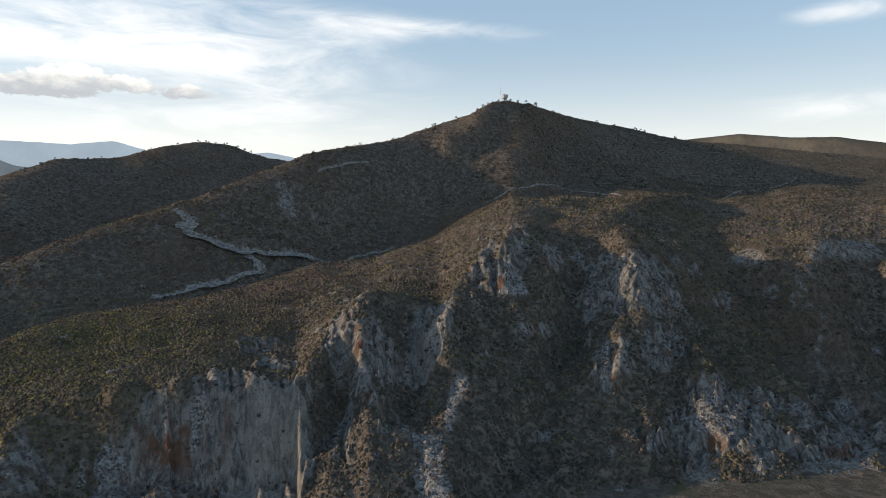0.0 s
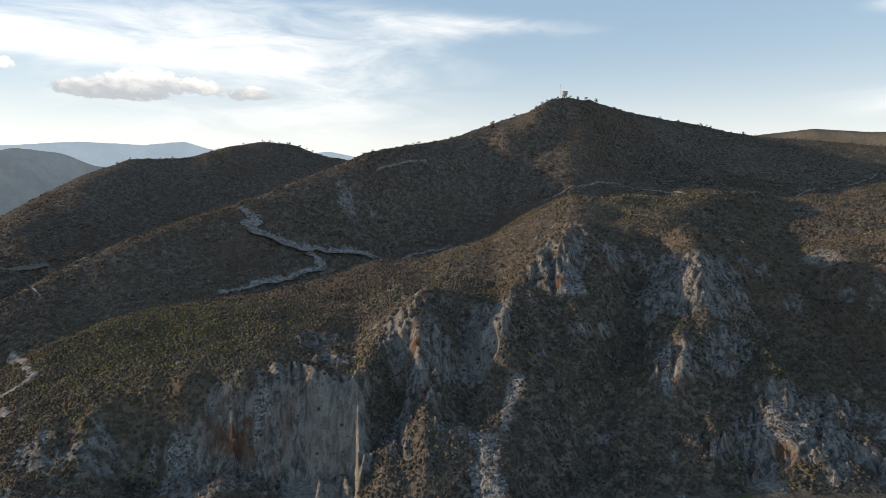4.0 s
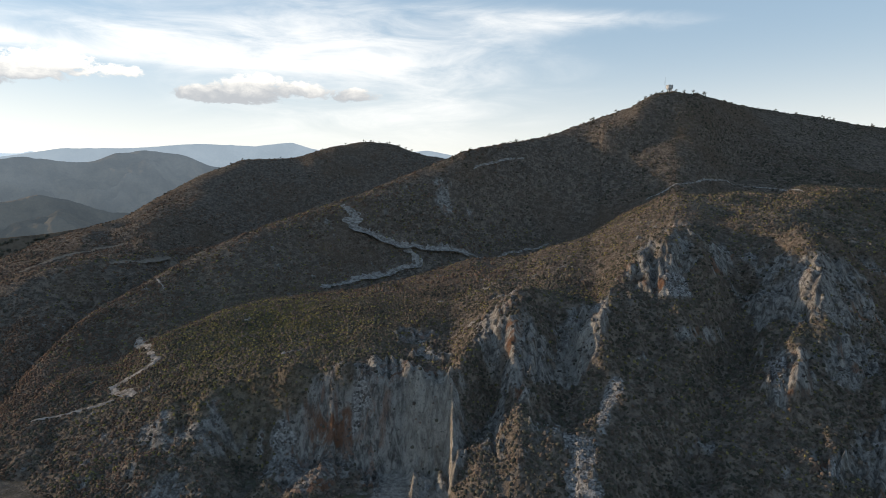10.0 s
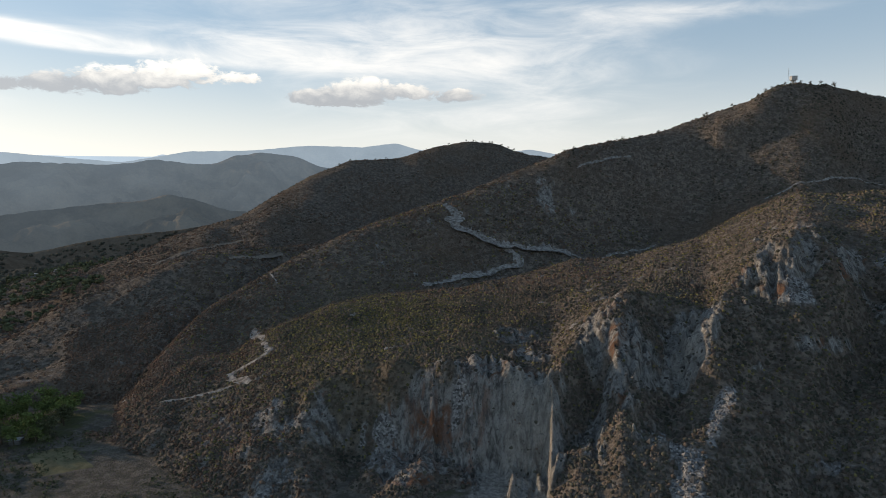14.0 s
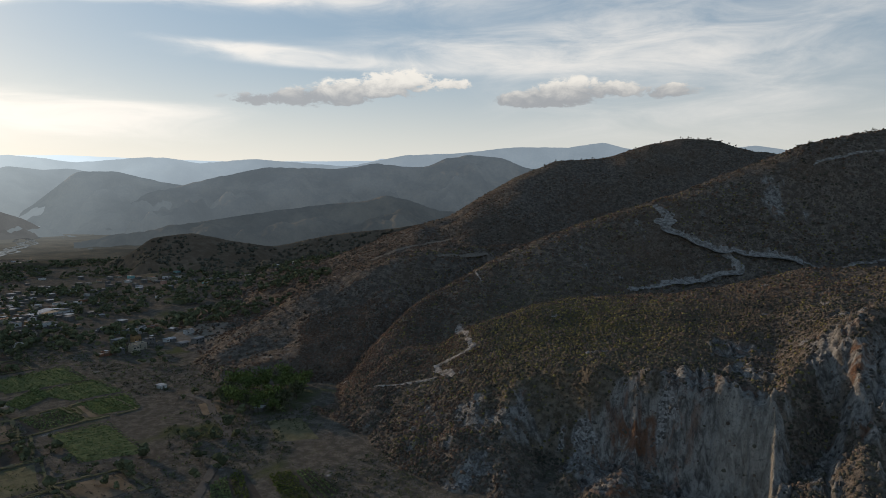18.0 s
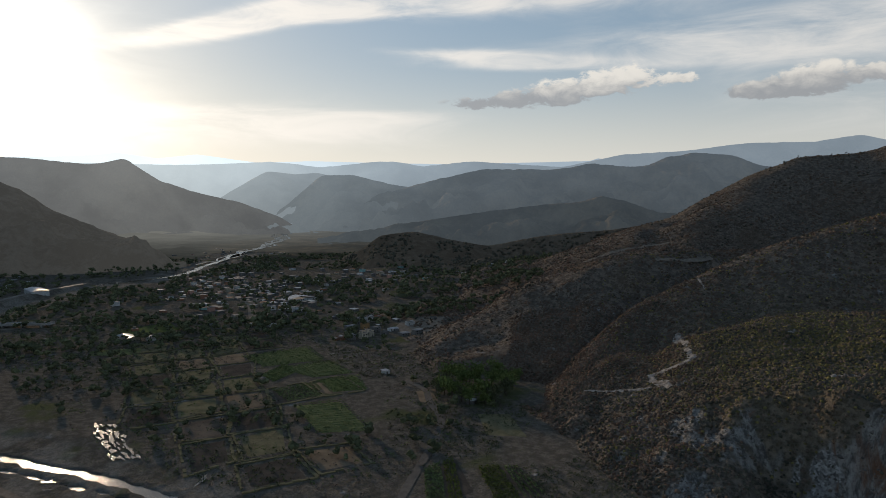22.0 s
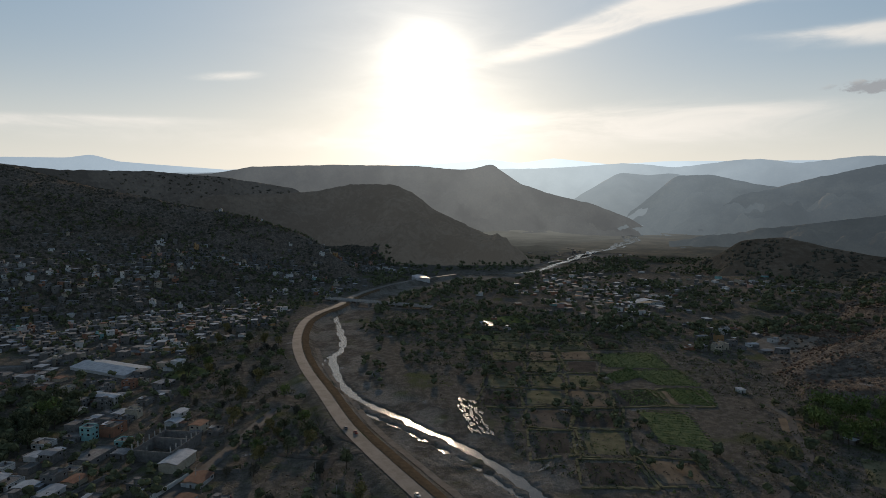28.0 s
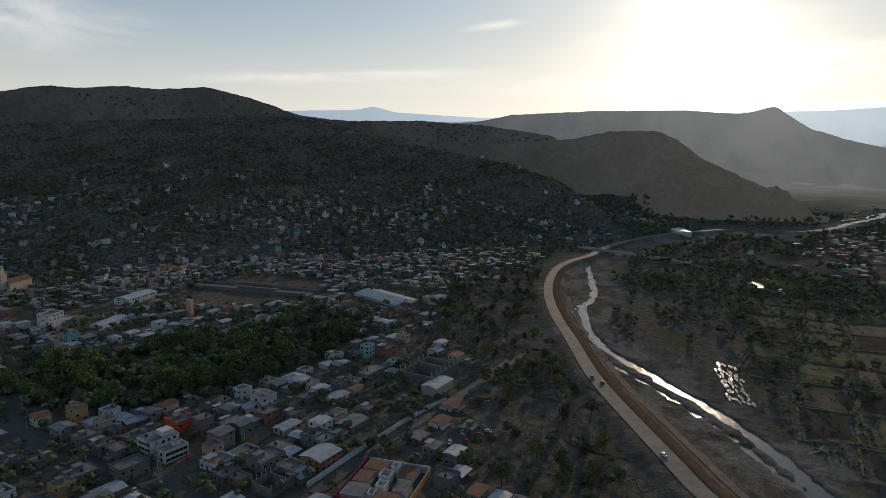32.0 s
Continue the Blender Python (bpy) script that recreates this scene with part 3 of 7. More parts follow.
def land_material():
    m, n = material("hillside", 0.95, 0, 0.0)
    masks = n.add("ShaderNodeAttribute", attribute_name="cover")
    sep = n.add("ShaderNodeSeparateColor", {0: masks.outputs[0]})
    rock, bare, green = sep.outputs[0], sep.outputs[1], sep.outputs[2]
    far = n.noise(n.pos, 0.006, 4)
    broad, mid, fine, grit = n.noise(n.pos, 0.03, 5, 0.6), n.noise(n.pos, 0.16, 5, 0.6), n.noise(n.pos, 0.9, 4), n.noise(n.pos, 4.0, 3)
    brush = n.add("ShaderNodeTexVoronoi", {"Vector": n.add("ShaderNodeVectorMath", {0: n.pos, 1: n.add("ShaderNodeVectorMath", {0: n.add("ShaderNodeTexNoise", {"Vector": n.pos, "Scale": 0.5, "Detail": 3.0}).outputs["Color"], 3: 3.0}, operation="SCALE").outputs[0]}, operation="ADD").outputs[0], "Scale": 0.42, "Randomness": 1.0})
    tuft = n.ramp(brush.outputs["Distance"], 0.62, 0.12)
    pick = n.add("ShaderNodeSeparateColor", {0: brush.outputs["Color"]}).outputs[0]
    soil = n.mix(n.ramp(mid, 0.38, 0.62), (0.130, 0.114, 0.096, 1), (0.235, 0.198, 0.162, 1))
    leafy = n.mix(pick, (0.052, 0.050, 0.041, 1), (0.135, 0.112, 0.086, 1))
    scrub = n.mix(n.math("MULTIPLY", tuft, n.ramp(n.math("ADD", n.math("MULTIPLY", broad, 0.7), n.math("MULTIPLY", pick, 0.3)), 0.30, 0.52)), soil, leafy)
    scrub = n.mix(n.math("MULTIPLY", n.ramp(far, 0.48, 0.66), 0.6), scrub, n.mix(fine, (0.20, 0.142, 0.096, 1), (0.105, 0.086, 0.066, 1)))
    scrub = n.mix(n.math("MULTIPLY", green, 0.8), scrub, n.mix(n.math("ADD", n.math("MULTIPLY", fine, 0.5), n.math("MULTIPLY", pick, 0.5)), (0.20, 0.172, 0.075, 1), (0.082, 0.085, 0.042, 1)))
    streak = n.add("ShaderNodeMapping", {"Vector": n.pos, "Scale": (1, 1, 0.16)}).outputs[0]
    veins = n.noise(streak, 0.3, 6, 0.68, 0.4)
    stone = n.mix(n.ramp(veins, 0.36, 0.62), (0.11, 0.106, 0.098, 1), (0.37, 0.355, 0.325, 1))
    stone = n.mix(n.ramp(n.noise(streak, 0.045, 5, 0.6, 0.8), 0.55, 0.66), stone, (0.20, 0.115, 0.075, 1))
    fresh = n.mix(n.ramp(n.noise(streak, 0.35, 7, 0.65, 0.3), 0.38, 0.62), (0.24, 0.225, 0.20, 1), (0.42, 0.395, 0.35, 1))
    p = n.add("ShaderNodeSeparateXYZ", {0: n.pos})
    flutes = n.add("ShaderNodeMapping", {"Vector": n.pos, "Scale": (1, 1, 0.05)}).outputs[0]
    fresh = n.mix(n.math("MULTIPLY", n.ramp(n.noise(flutes, 0.22, 5, 0.6), 0.54, 0.68), 0.5), fresh, (0.13, 0.12, 0.105, 1))
    ruddy = n.math("MULTIPLY", n.math("MULTIPLY", n.ramp(n.noise(streak, 0.13, 6, 0.66, 0.6), 0.50, 0.64), 0.8), n.math("MULTIPLY", n.ramp(p.outputs[0], -108.0, -116.0), n.ramp(p.outputs[0], -165.0, -150.0)))
    stone = n.mix(bare, stone, fresh)
    stone = n.mix(ruddy, stone, n.mix(fine, (0.20, 0.125, 0.095, 1), (0.36, 0.24, 0.185, 1)))
    stone = n.mix(n.math("MULTIPLY", n.ramp(n.noise(n.pos, 0.7, 5, 0.65), 0.54, 0.70), 0.7), stone, (0.065, 0.062, 0.056, 1))
    cells = n.add("ShaderNodeTexVoronoi", {"Vector": n.pos, "Scale": 0.9}).outputs["Color"]
    loose = n.mix(n.add("ShaderNodeSeparateColor", {0: cells}).outputs[0], (0.09, 0.088, 0.084, 1), (0.46, 0.45, 0.43, 1))
    stone = n.mix(masks.outputs["Alpha"], stone, loose)
    rock = n.math("MAXIMUM", rock, masks.outputs["Alpha"])
    earth = n.mix(n.ramp(mid, 0.4, 0.62), (0.112, 0.101, 0.088, 1), (0.196, 0.170, 0.145, 1))
    earth = n.mix(n.ramp(fine, 0.45, 0.7), earth, (0.114, 0.111, 0.073, 1))
    earth = n.mix(n.ramp(n.noise(n.pos, 0.022, 4), 0.56, 0.70), earth, n.mix(fine, (0.085, 0.095, 0.048, 1), (0.132, 0.137, 0.068, 1)))
    c = n.mix(bare, scrub, earth)
    c = n.mix(rock, c, stone)
    c = n.mix(n.math("MULTIPLY", n.ramp(grit, 0.38, 0.62), 0.55), c, n.mix(1.0, c, (0.55, 0.55, 0.55, 1), "MULTIPLY"))
    paint(n, c)
    h = n.math("ADD", n.math("MULTIPLY", fine, 0.7), n.math("MULTIPLY", n.math("MULTIPLY", n.noise(streak, 0.7, 5, 0.65), rock), 1.6))
    h = n.math("ADD", h, n.math("MULTIPLY", n.math("MULTIPLY", tuft, n.math("SUBTRACT", 1.0, rock)), n.math("MULTIPLY_ADD", bare, -0.8, 1.1)))
    bump(n, n.math("ADD", h, n.math("MULTIPLY", grit, 0.25)), 0.9, 1.1)
    return m


LAND = land_material()
cover = np.zeros(GX.shape + (4,))
cover[..., 0] = GROCK
cover[..., 1] = np.maximum(GFLOOR * 1.0, fade(GA, 13.2, 16.8, 0.9) * (GR < 242) * GROCK)
GEL = np.degrees(np.arctan2(GZ - EYE, GR))
cover[..., 1] = np.maximum(cover[..., 1], GROCK * np.exp(-((GA - 1.4 + 0.3 * (GEL + 12.5)) / 1.4) ** 2 - ((GEL + 12.5) / 3.2) ** 2))
cover[..., 2] = np.exp(-((GA - 30) / 9) ** 2 - ((GR - 315) / 55) ** 2)
cover[..., 3] = GSCREE
cover[..., 0] = np.maximum(cover[..., 0], 0.4 * bed * step(0.4, 0.6, fbm(GX / 12, GY / 12, 18, 3)))
ground_ob = mesh_of("ground", np.stack([GX, GY, GZ], -1).reshape(-1, 3), sheet_faces(*GX.shape), LAND, True, masks={"cover": cover.reshape(-1, 4)})
tagged(ground_ob, "dry brown hills and valley floor with scrub and cut grey rock", "ground", kind="structure")


# ---- far ridges, their haze painted as glow ----
def haze_glow_material(name, tone, glow, wooded=False, gather=False):
    """Dim wooded slopes whose own emission stands in for evening haze; brighter towards the sun."""
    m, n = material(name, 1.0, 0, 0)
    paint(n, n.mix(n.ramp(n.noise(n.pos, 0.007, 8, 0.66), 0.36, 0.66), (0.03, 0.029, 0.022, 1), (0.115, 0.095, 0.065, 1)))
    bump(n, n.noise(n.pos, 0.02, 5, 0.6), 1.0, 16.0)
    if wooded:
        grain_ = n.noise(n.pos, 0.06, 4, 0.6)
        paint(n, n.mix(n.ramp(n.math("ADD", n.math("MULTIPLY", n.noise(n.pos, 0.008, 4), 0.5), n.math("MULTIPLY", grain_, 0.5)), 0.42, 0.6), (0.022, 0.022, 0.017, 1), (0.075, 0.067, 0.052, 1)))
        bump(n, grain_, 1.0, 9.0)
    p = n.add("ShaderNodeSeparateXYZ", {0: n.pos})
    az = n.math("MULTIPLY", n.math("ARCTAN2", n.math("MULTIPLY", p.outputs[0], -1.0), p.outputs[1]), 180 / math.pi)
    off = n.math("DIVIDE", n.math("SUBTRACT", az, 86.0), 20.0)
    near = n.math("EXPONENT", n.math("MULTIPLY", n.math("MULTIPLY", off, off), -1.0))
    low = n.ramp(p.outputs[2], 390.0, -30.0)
    # Noise varies the emission to suggest shaded folds in the slopes.
    fold_glow = n.math("MULTIPLY_ADD", n.ramp(n.noise(n.pos, 0.0035, 7, 0.62, 0.4), 0.34, 0.66), 0.24 / (1 + 3 * glow), 1 - 0.12 / (1 + 3 * glow))
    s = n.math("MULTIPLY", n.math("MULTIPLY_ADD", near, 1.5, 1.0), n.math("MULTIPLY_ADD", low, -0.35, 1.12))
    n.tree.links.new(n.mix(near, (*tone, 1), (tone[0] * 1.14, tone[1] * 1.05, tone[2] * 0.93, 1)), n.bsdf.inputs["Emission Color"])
    # Emission rises with distance, in place of thickening haze.
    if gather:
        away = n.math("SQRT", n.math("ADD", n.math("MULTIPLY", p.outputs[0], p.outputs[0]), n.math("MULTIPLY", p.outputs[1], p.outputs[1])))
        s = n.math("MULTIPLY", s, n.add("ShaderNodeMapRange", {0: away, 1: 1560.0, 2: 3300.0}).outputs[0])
    n.tree.links.new(n.math("MULTIPLY", n.math("MULTIPLY", s, fold_glow), glow), n.bsdf.inputs["Emission Strength"])
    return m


WOODED = []


def far_ridge(label, line, front, seed, tone, glow, rough, wooded=False):
    rows = np.array(sorted(line), float)
    a = np.arange(rows[0, 0], rows[-1, 0], 0.12)
    c, z = (g(a) for g in rise(line))
    t = np.concatenate([np.linspace(0, 1, 44), [1.05, 1.12]])
    A, T = np.meshgrid(a, t, indexing="ij")
    R = c[:, None] - front * (1 - T)
    shape = np.where(T <= 1, 0.25 * T + 0.75 * T ** 2.2, 1 - (T - 1) * 6)
    Z = (z[:, None] + 8) * shape - 8
    w = np.sin(np.clip(T, 0, 1) * math.pi) ** 0.7
    wx, wy = -R * np.sin(np.radians(A)), R * np.cos(np.radians(A))
    rib = 1.5 * np.abs(fbm(wx / 260, wy / 260, seed, 6, 0.58) - 0.5) * 2
    Z = Z + w * rough * (1.3 * rib - 0.5) + (T > 0.9) * (T < 1.05) * 0.05 * rough * (fbm(A * 2.0, 0 * A, seed + 3, 3) - 0.5)
    if wooded:
        WOODED.append((R, A, Z))
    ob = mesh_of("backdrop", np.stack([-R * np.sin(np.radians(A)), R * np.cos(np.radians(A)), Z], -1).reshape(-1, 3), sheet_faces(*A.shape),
                 haze_glow_material("haze", tone, glow, wooded), True)
    return tagged(ob, label, "mountain", kind="structure")


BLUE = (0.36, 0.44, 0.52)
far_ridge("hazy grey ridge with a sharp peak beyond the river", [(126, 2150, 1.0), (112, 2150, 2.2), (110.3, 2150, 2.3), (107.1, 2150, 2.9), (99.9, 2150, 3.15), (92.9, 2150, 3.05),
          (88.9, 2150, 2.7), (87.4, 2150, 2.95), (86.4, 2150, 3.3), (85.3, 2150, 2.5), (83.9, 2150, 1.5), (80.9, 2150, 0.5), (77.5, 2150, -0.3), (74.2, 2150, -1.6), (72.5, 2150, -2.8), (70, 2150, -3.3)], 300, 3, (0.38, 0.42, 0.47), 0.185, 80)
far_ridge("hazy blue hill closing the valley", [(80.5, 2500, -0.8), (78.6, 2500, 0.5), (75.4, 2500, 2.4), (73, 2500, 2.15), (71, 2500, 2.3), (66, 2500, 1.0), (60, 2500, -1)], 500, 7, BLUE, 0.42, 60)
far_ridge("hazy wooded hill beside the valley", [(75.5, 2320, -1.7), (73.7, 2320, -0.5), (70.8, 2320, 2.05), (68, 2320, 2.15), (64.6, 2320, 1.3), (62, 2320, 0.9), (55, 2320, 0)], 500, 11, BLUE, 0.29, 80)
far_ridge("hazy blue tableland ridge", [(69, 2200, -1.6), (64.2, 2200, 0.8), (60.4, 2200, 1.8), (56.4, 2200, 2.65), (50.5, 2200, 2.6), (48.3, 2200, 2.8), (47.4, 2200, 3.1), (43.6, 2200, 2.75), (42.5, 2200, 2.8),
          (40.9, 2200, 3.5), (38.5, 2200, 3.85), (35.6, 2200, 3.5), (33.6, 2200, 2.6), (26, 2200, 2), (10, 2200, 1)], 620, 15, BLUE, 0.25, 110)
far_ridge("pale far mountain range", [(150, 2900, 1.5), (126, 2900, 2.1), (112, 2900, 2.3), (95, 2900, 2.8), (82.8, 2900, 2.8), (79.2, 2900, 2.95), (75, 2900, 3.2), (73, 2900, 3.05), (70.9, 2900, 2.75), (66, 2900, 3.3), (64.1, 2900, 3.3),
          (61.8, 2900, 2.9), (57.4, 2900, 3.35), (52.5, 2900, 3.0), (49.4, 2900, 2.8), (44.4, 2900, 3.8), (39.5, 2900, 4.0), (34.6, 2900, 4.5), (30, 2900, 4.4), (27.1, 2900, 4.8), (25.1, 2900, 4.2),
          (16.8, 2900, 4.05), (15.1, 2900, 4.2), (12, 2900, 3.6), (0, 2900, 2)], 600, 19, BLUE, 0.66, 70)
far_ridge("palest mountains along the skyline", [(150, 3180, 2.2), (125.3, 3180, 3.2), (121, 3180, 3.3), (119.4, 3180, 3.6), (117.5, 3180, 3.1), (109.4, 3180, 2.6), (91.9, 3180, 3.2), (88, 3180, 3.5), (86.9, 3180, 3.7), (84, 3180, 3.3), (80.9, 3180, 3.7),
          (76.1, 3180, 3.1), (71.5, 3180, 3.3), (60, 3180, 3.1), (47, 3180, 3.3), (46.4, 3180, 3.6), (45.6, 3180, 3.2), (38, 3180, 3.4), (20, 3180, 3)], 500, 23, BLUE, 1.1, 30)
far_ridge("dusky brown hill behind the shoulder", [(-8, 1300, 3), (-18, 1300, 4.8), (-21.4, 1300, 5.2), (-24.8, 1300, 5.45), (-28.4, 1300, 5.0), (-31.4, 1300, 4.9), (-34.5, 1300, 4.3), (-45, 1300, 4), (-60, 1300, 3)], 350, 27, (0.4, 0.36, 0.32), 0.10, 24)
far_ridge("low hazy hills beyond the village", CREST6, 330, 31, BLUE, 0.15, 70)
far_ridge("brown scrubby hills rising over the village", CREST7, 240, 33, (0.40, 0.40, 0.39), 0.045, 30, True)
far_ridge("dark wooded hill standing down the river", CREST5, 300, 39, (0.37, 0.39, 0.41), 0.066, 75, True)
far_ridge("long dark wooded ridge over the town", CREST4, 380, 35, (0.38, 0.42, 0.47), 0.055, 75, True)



def far_valley():
    """The valley floor far down the river, its haze painted as glow."""
    a, r = np.arange(44, 92, 0.2), np.geomspace(1060, 2450, 90)
    A, R = np.meshgrid(a, r, indexing="ij")
    x, y = -R * np.sin(np.radians(A)), R * np.cos(np.radians(A))
    z = ground(x, y)
    d = near_line(x, y, river_line) / (1 + np.clip((R - 560) / 420, 0, 3))
    z = z + 0.5 + 26 * np.clip(fbm(x / 110, y / 110, 71, 5) - 0.42, 0, 1) * step(20, 50, d)
    z = np.where(((d < 22) & (R < 1260)) | (R < 1075) | (A < 44.4) | (A > 91.5) | (ground(x, y) > 7), ground(x, y) - 0.6, z)
    ob = mesh_of("backdrop", np.stack([x, y, z], -1).reshape(-1, 3), sheet_faces(*A.shape), haze_glow_material("far_valley_haze_glow", (0.38, 0.41, 0.42), 0.30, gather=True), True)
    return tagged(ob, "far valley floor in the evening haze", "valley", kind="structure")


far_valley()


# ---- water, roads, paths and fields ----
def ribbon(name, line, width, mat, lift=0.15, cross=5, wobble=0.0, level=None, seed=0, ragged=0.0):
    """A strip of ground cover along a line, laid on the land."""
    p = np.asarray(line, float)
    t = np.gradient(p, axis=0)
    t /= np.maximum(np.hypot(t[:, 0], t[:, 1])[:, None], 1e-6)
    side = np.stack([-t[:, 1], t[:, 0]], 1)
    w = np.asarray(width) * (1 + wobble * (fbm(np.arange(len(p)) / 5.0, np.zeros(len(p)), seed, 3) - 0.5) * 2)
    u = np.linspace(-0.5, 0.5, cross)
    xy = p[:, None, :] + side[:, None, :] * (w[:, None] * u)[:, :, None]
    z = ground(xy[..., 0], xy[..., 1])
    z = np.maximum(z, z.mean(1, keepdims=True) - 0.4) + lift if level is None else np.full(z.shape, level)
    if ragged:
        z = z + ragged * (2.4 * (fbm(xy[..., 0] / 2.6, xy[..., 1] / 2.6, seed + 8, 3) - 0.5) - 1.3 * (2 * np.abs(u)[None]) ** 2)
    verts = np.concatenate([xy, z[..., None]], -1).reshape(-1, 3)
    f = sheet_faces(len(p), cross)[:, ::-1]
    return mesh_of(name, verts, f, mat, True)


WATER, n = material("river_water", 0.15, 0, 0.5)
paint(n, n.mix(n.noise(n.pos, 0.05), (0.030, 0.030, 0.026, 1), (0.055, 0.052, 0.042, 1)))
bump(n, n.math("ADD", n.noise(n.pos, 0.8, 4), n.math("MULTIPLY", n.noise(n.pos, 3.5, 3), 0.35)), 0.6, 0.15)
ASPHALT = mottled("dusty_asphalt", (0.15, 0.135, 0.115), (0.21, 0.19, 0.165), 0.12, 0.85, 9, 0.02)
STREET = mottled("street_concrete", (0.068, 0.066, 0.062), (0.104, 0.100, 0.092), 0.2, 0.85, 9, 0.02)
DIRT = mottled("pale_dirt", (0.17, 0.145, 0.115), (0.25, 0.215, 0.175), 0.25, 0.95, 8, 0.06)
LANE = mottled("town_earth", (0.075, 0.066, 0.056), (0.125, 0.108, 0.09), 0.25, 0.95, 8, 0.05)
CALICHE = mottled("limestone_track", (0.13, 0.118, 0.104), (0.36, 0.34, 0.31), 0.3, 0.95, 8, 0.15)
VERGE = mottled("dry_orange_grass", (0.095, 0.07, 0.045), (0.15, 0.108, 0.068), 0.3, 0.95, 9, 0.2)
PLASTER = mottled("concrete", (0.26, 0.255, 0.245), (0.38, 0.37, 0.35), 0.35, 0.9, 9, 0.01)

course = along(RIVER, 420)
river = ribbon("water", course, 34 * (1 + np.clip((np.hypot(course[:, 0], course[:, 1]) - 560) / 420, 0, 3)), WATER, level=-2.35, cross=3)
tagged(river, "shallow braided river shining in the low sun", "river", kind="structure")
for k, (side_, wide_) in enumerate(((0.0, 13.0), (16.0, 6.0), (-15.0, 7.0))):
    far_line = along(FAR_CHANNEL[4:], 160)
    t_ = np.linspace(0, 1, 160)
    far_line[:, 1] += side_ * np.sin(t_ * (19 + 5 * k) + k) * (0.4 + t_) + 10 * np.sin(t_ * 31 + 2 * k)
    z_ = ground(far_line[:, 0], far_line[:, 1]) + 0.9
    strip = ribbon("water", far_line, wide_ * (0.5 + 0.9 * t_), WATER, level=0.0, cross=3, wobble=0.7, seed=70 + k)
    me_ = strip.data
    for q_, v_ in enumerate(me_.vertices):
        v_.co.z = z_[q_ // 3] + 0.9
    tagged(strip, "far braid of the river shining in the haze", "river", kind="structure")
road_main = ribbon("road", along(ROAD, 240), 6.2, ASPHALT, 0.25)
tagged(road_main, "pale dusty road on the river embankment", "road", kind="structure")
off = along(ROAD, 240)
tan = np.gradient(off, axis=0)
tan /= np.hypot(tan[:, 0], tan[:, 1])[:, None]
verge = ribbon("pavement", off[:190] + np.stack([tan[:, 1], -tan[:, 0]], 1)[:190] * 6.0, 4.6, VERGE, 0.14, 5, 0.25, seed=3)
tagged(verge, "strip of dry orange grass beside the embankment road", "verge", kind="structure")
track = ribbon("road", off[20:110] + np.stack([tan[:, 1], -tan[:, 0]], 1)[20:110] * 13.5, 3.2, DIRT, 0.2, 3, 0.3, seed=5)
tagged(track, "dirt track between the embankment and the river", "track", kind="structure")


def meet(az, el, start=120.0, stop=1640.0):
    """Where a sight line from the drone first meets the land."""
    r = np.arange(start, stop, 1.0)
    x, y = -r * math.sin(radians(az)), r * math.cos(radians(az))
    hit = np.nonzero(ground(x, y) >= EYE + r * math.tan(radians(el)))[0]
    k = hit[0] if len(hit) else len(r) - 1
    return x[k], y[k]


PATH_LINES = []


def hill_path(rows, width, label, mat=None, wobble=0.35, seed=0):
    pts = [meet(*p) for p in rows]
    keep = [pts[0]]
    for p in pts[1:]:
        if math.dist(p, keep[-1]) > 4:
            keep.append(p)
    length = sum(math.dist(a, b) for a, b in zip(keep, keep[1:]))
    line = along(keep, max(12, int(length / 0.8)), 2.4, seed)
    PATH_LINES.append((line[::4], width * 0.2 + 0.5))
    ob = ribbon("path", line, width * 1.0, mat or CALICHE, 0.34, 7, wobble * 2.2, seed=seed, ragged=0.55)
    return tagged(ob, label, "path", kind="structure")


hill_path([(22.6, -0.6), (21.4, -1.7), (21.9, -2.4), (20.2, -3.3), (17.9, -4.18), (15.6, -4.58), (11.5, -5.0)], 9, "white limestone track winding over the scrubby hill", seed=1)
hill_path([(20.2, -3.2), (21.6, -2.6), (22.6, -2.0)], 7, "white limestone track spreading on the slope", seed=2)
hill_path([(17.5, -4.35), (16.5, -5.3), (16.1, -5.9), (17.5, -6.45), (18.9, -6.8), (22.1, -7.35), (24.7, -7.85)], 6, "white limestone track along the bench", seed=3)
hill_path([(11.5, -5.0), (6.8, -4.7), (4.3, -4.1)], 2.5, "thin pale footpath on the hill", seed=4)
hill_path([(-3.8, -0.15), (-5.4, 0.7), (-7.3, 1.3), (-10.8, 1.1), (-13.7, 0.72), (-16.1, 0.5)], 2.6, "thin pale footpath across the hillside", seed=5)
hill_path([(-22.7, 0.19), (-24.9, 0.8), (-27.3, 1.16), (-28.9, 1.9)], 2.6, "thin pale footpath across the hillside", seed=6)
hill_path([(39.5, -11.4), (38.9, -12.3), (38.7, -13.5), (40.3, -14.3), (41.5, -14.9), (41.1, -15.5), (40.0, -15.8)], 4.5, "pale looping track at the edge of the bench", seed=7)
hill_path([(41.5, -16.0), (43.8, -16.3), (47.4, -16.6)], 2.2, "faint pale track down the hill", seed=8)
hill_path([(38.1, -6.7), (37.6, -7.1), (37.3, -7.4)], 2.2, "pale zigzag scar on the hill", seed=9)
hill_path([(34.5, -4.7), (37.4, -4.95), (39.3, -5.1), (41.5, -5.2)], 8, "dirt road cut on the spur", DIRT, 0.2, seed=10)
hill_path([(40.4, -3.67), (42.4, -4.04), (45.4, -4.7), (50, -6.2)], 6.5, "dirt road cut on the spur", DIRT, 0.2, seed=11)
hill_path([(11.0, 2.6), (8.5, 3.3), (6.5, 3.7)], 2.2, "thin pale footpath under the ridge", seed=12)

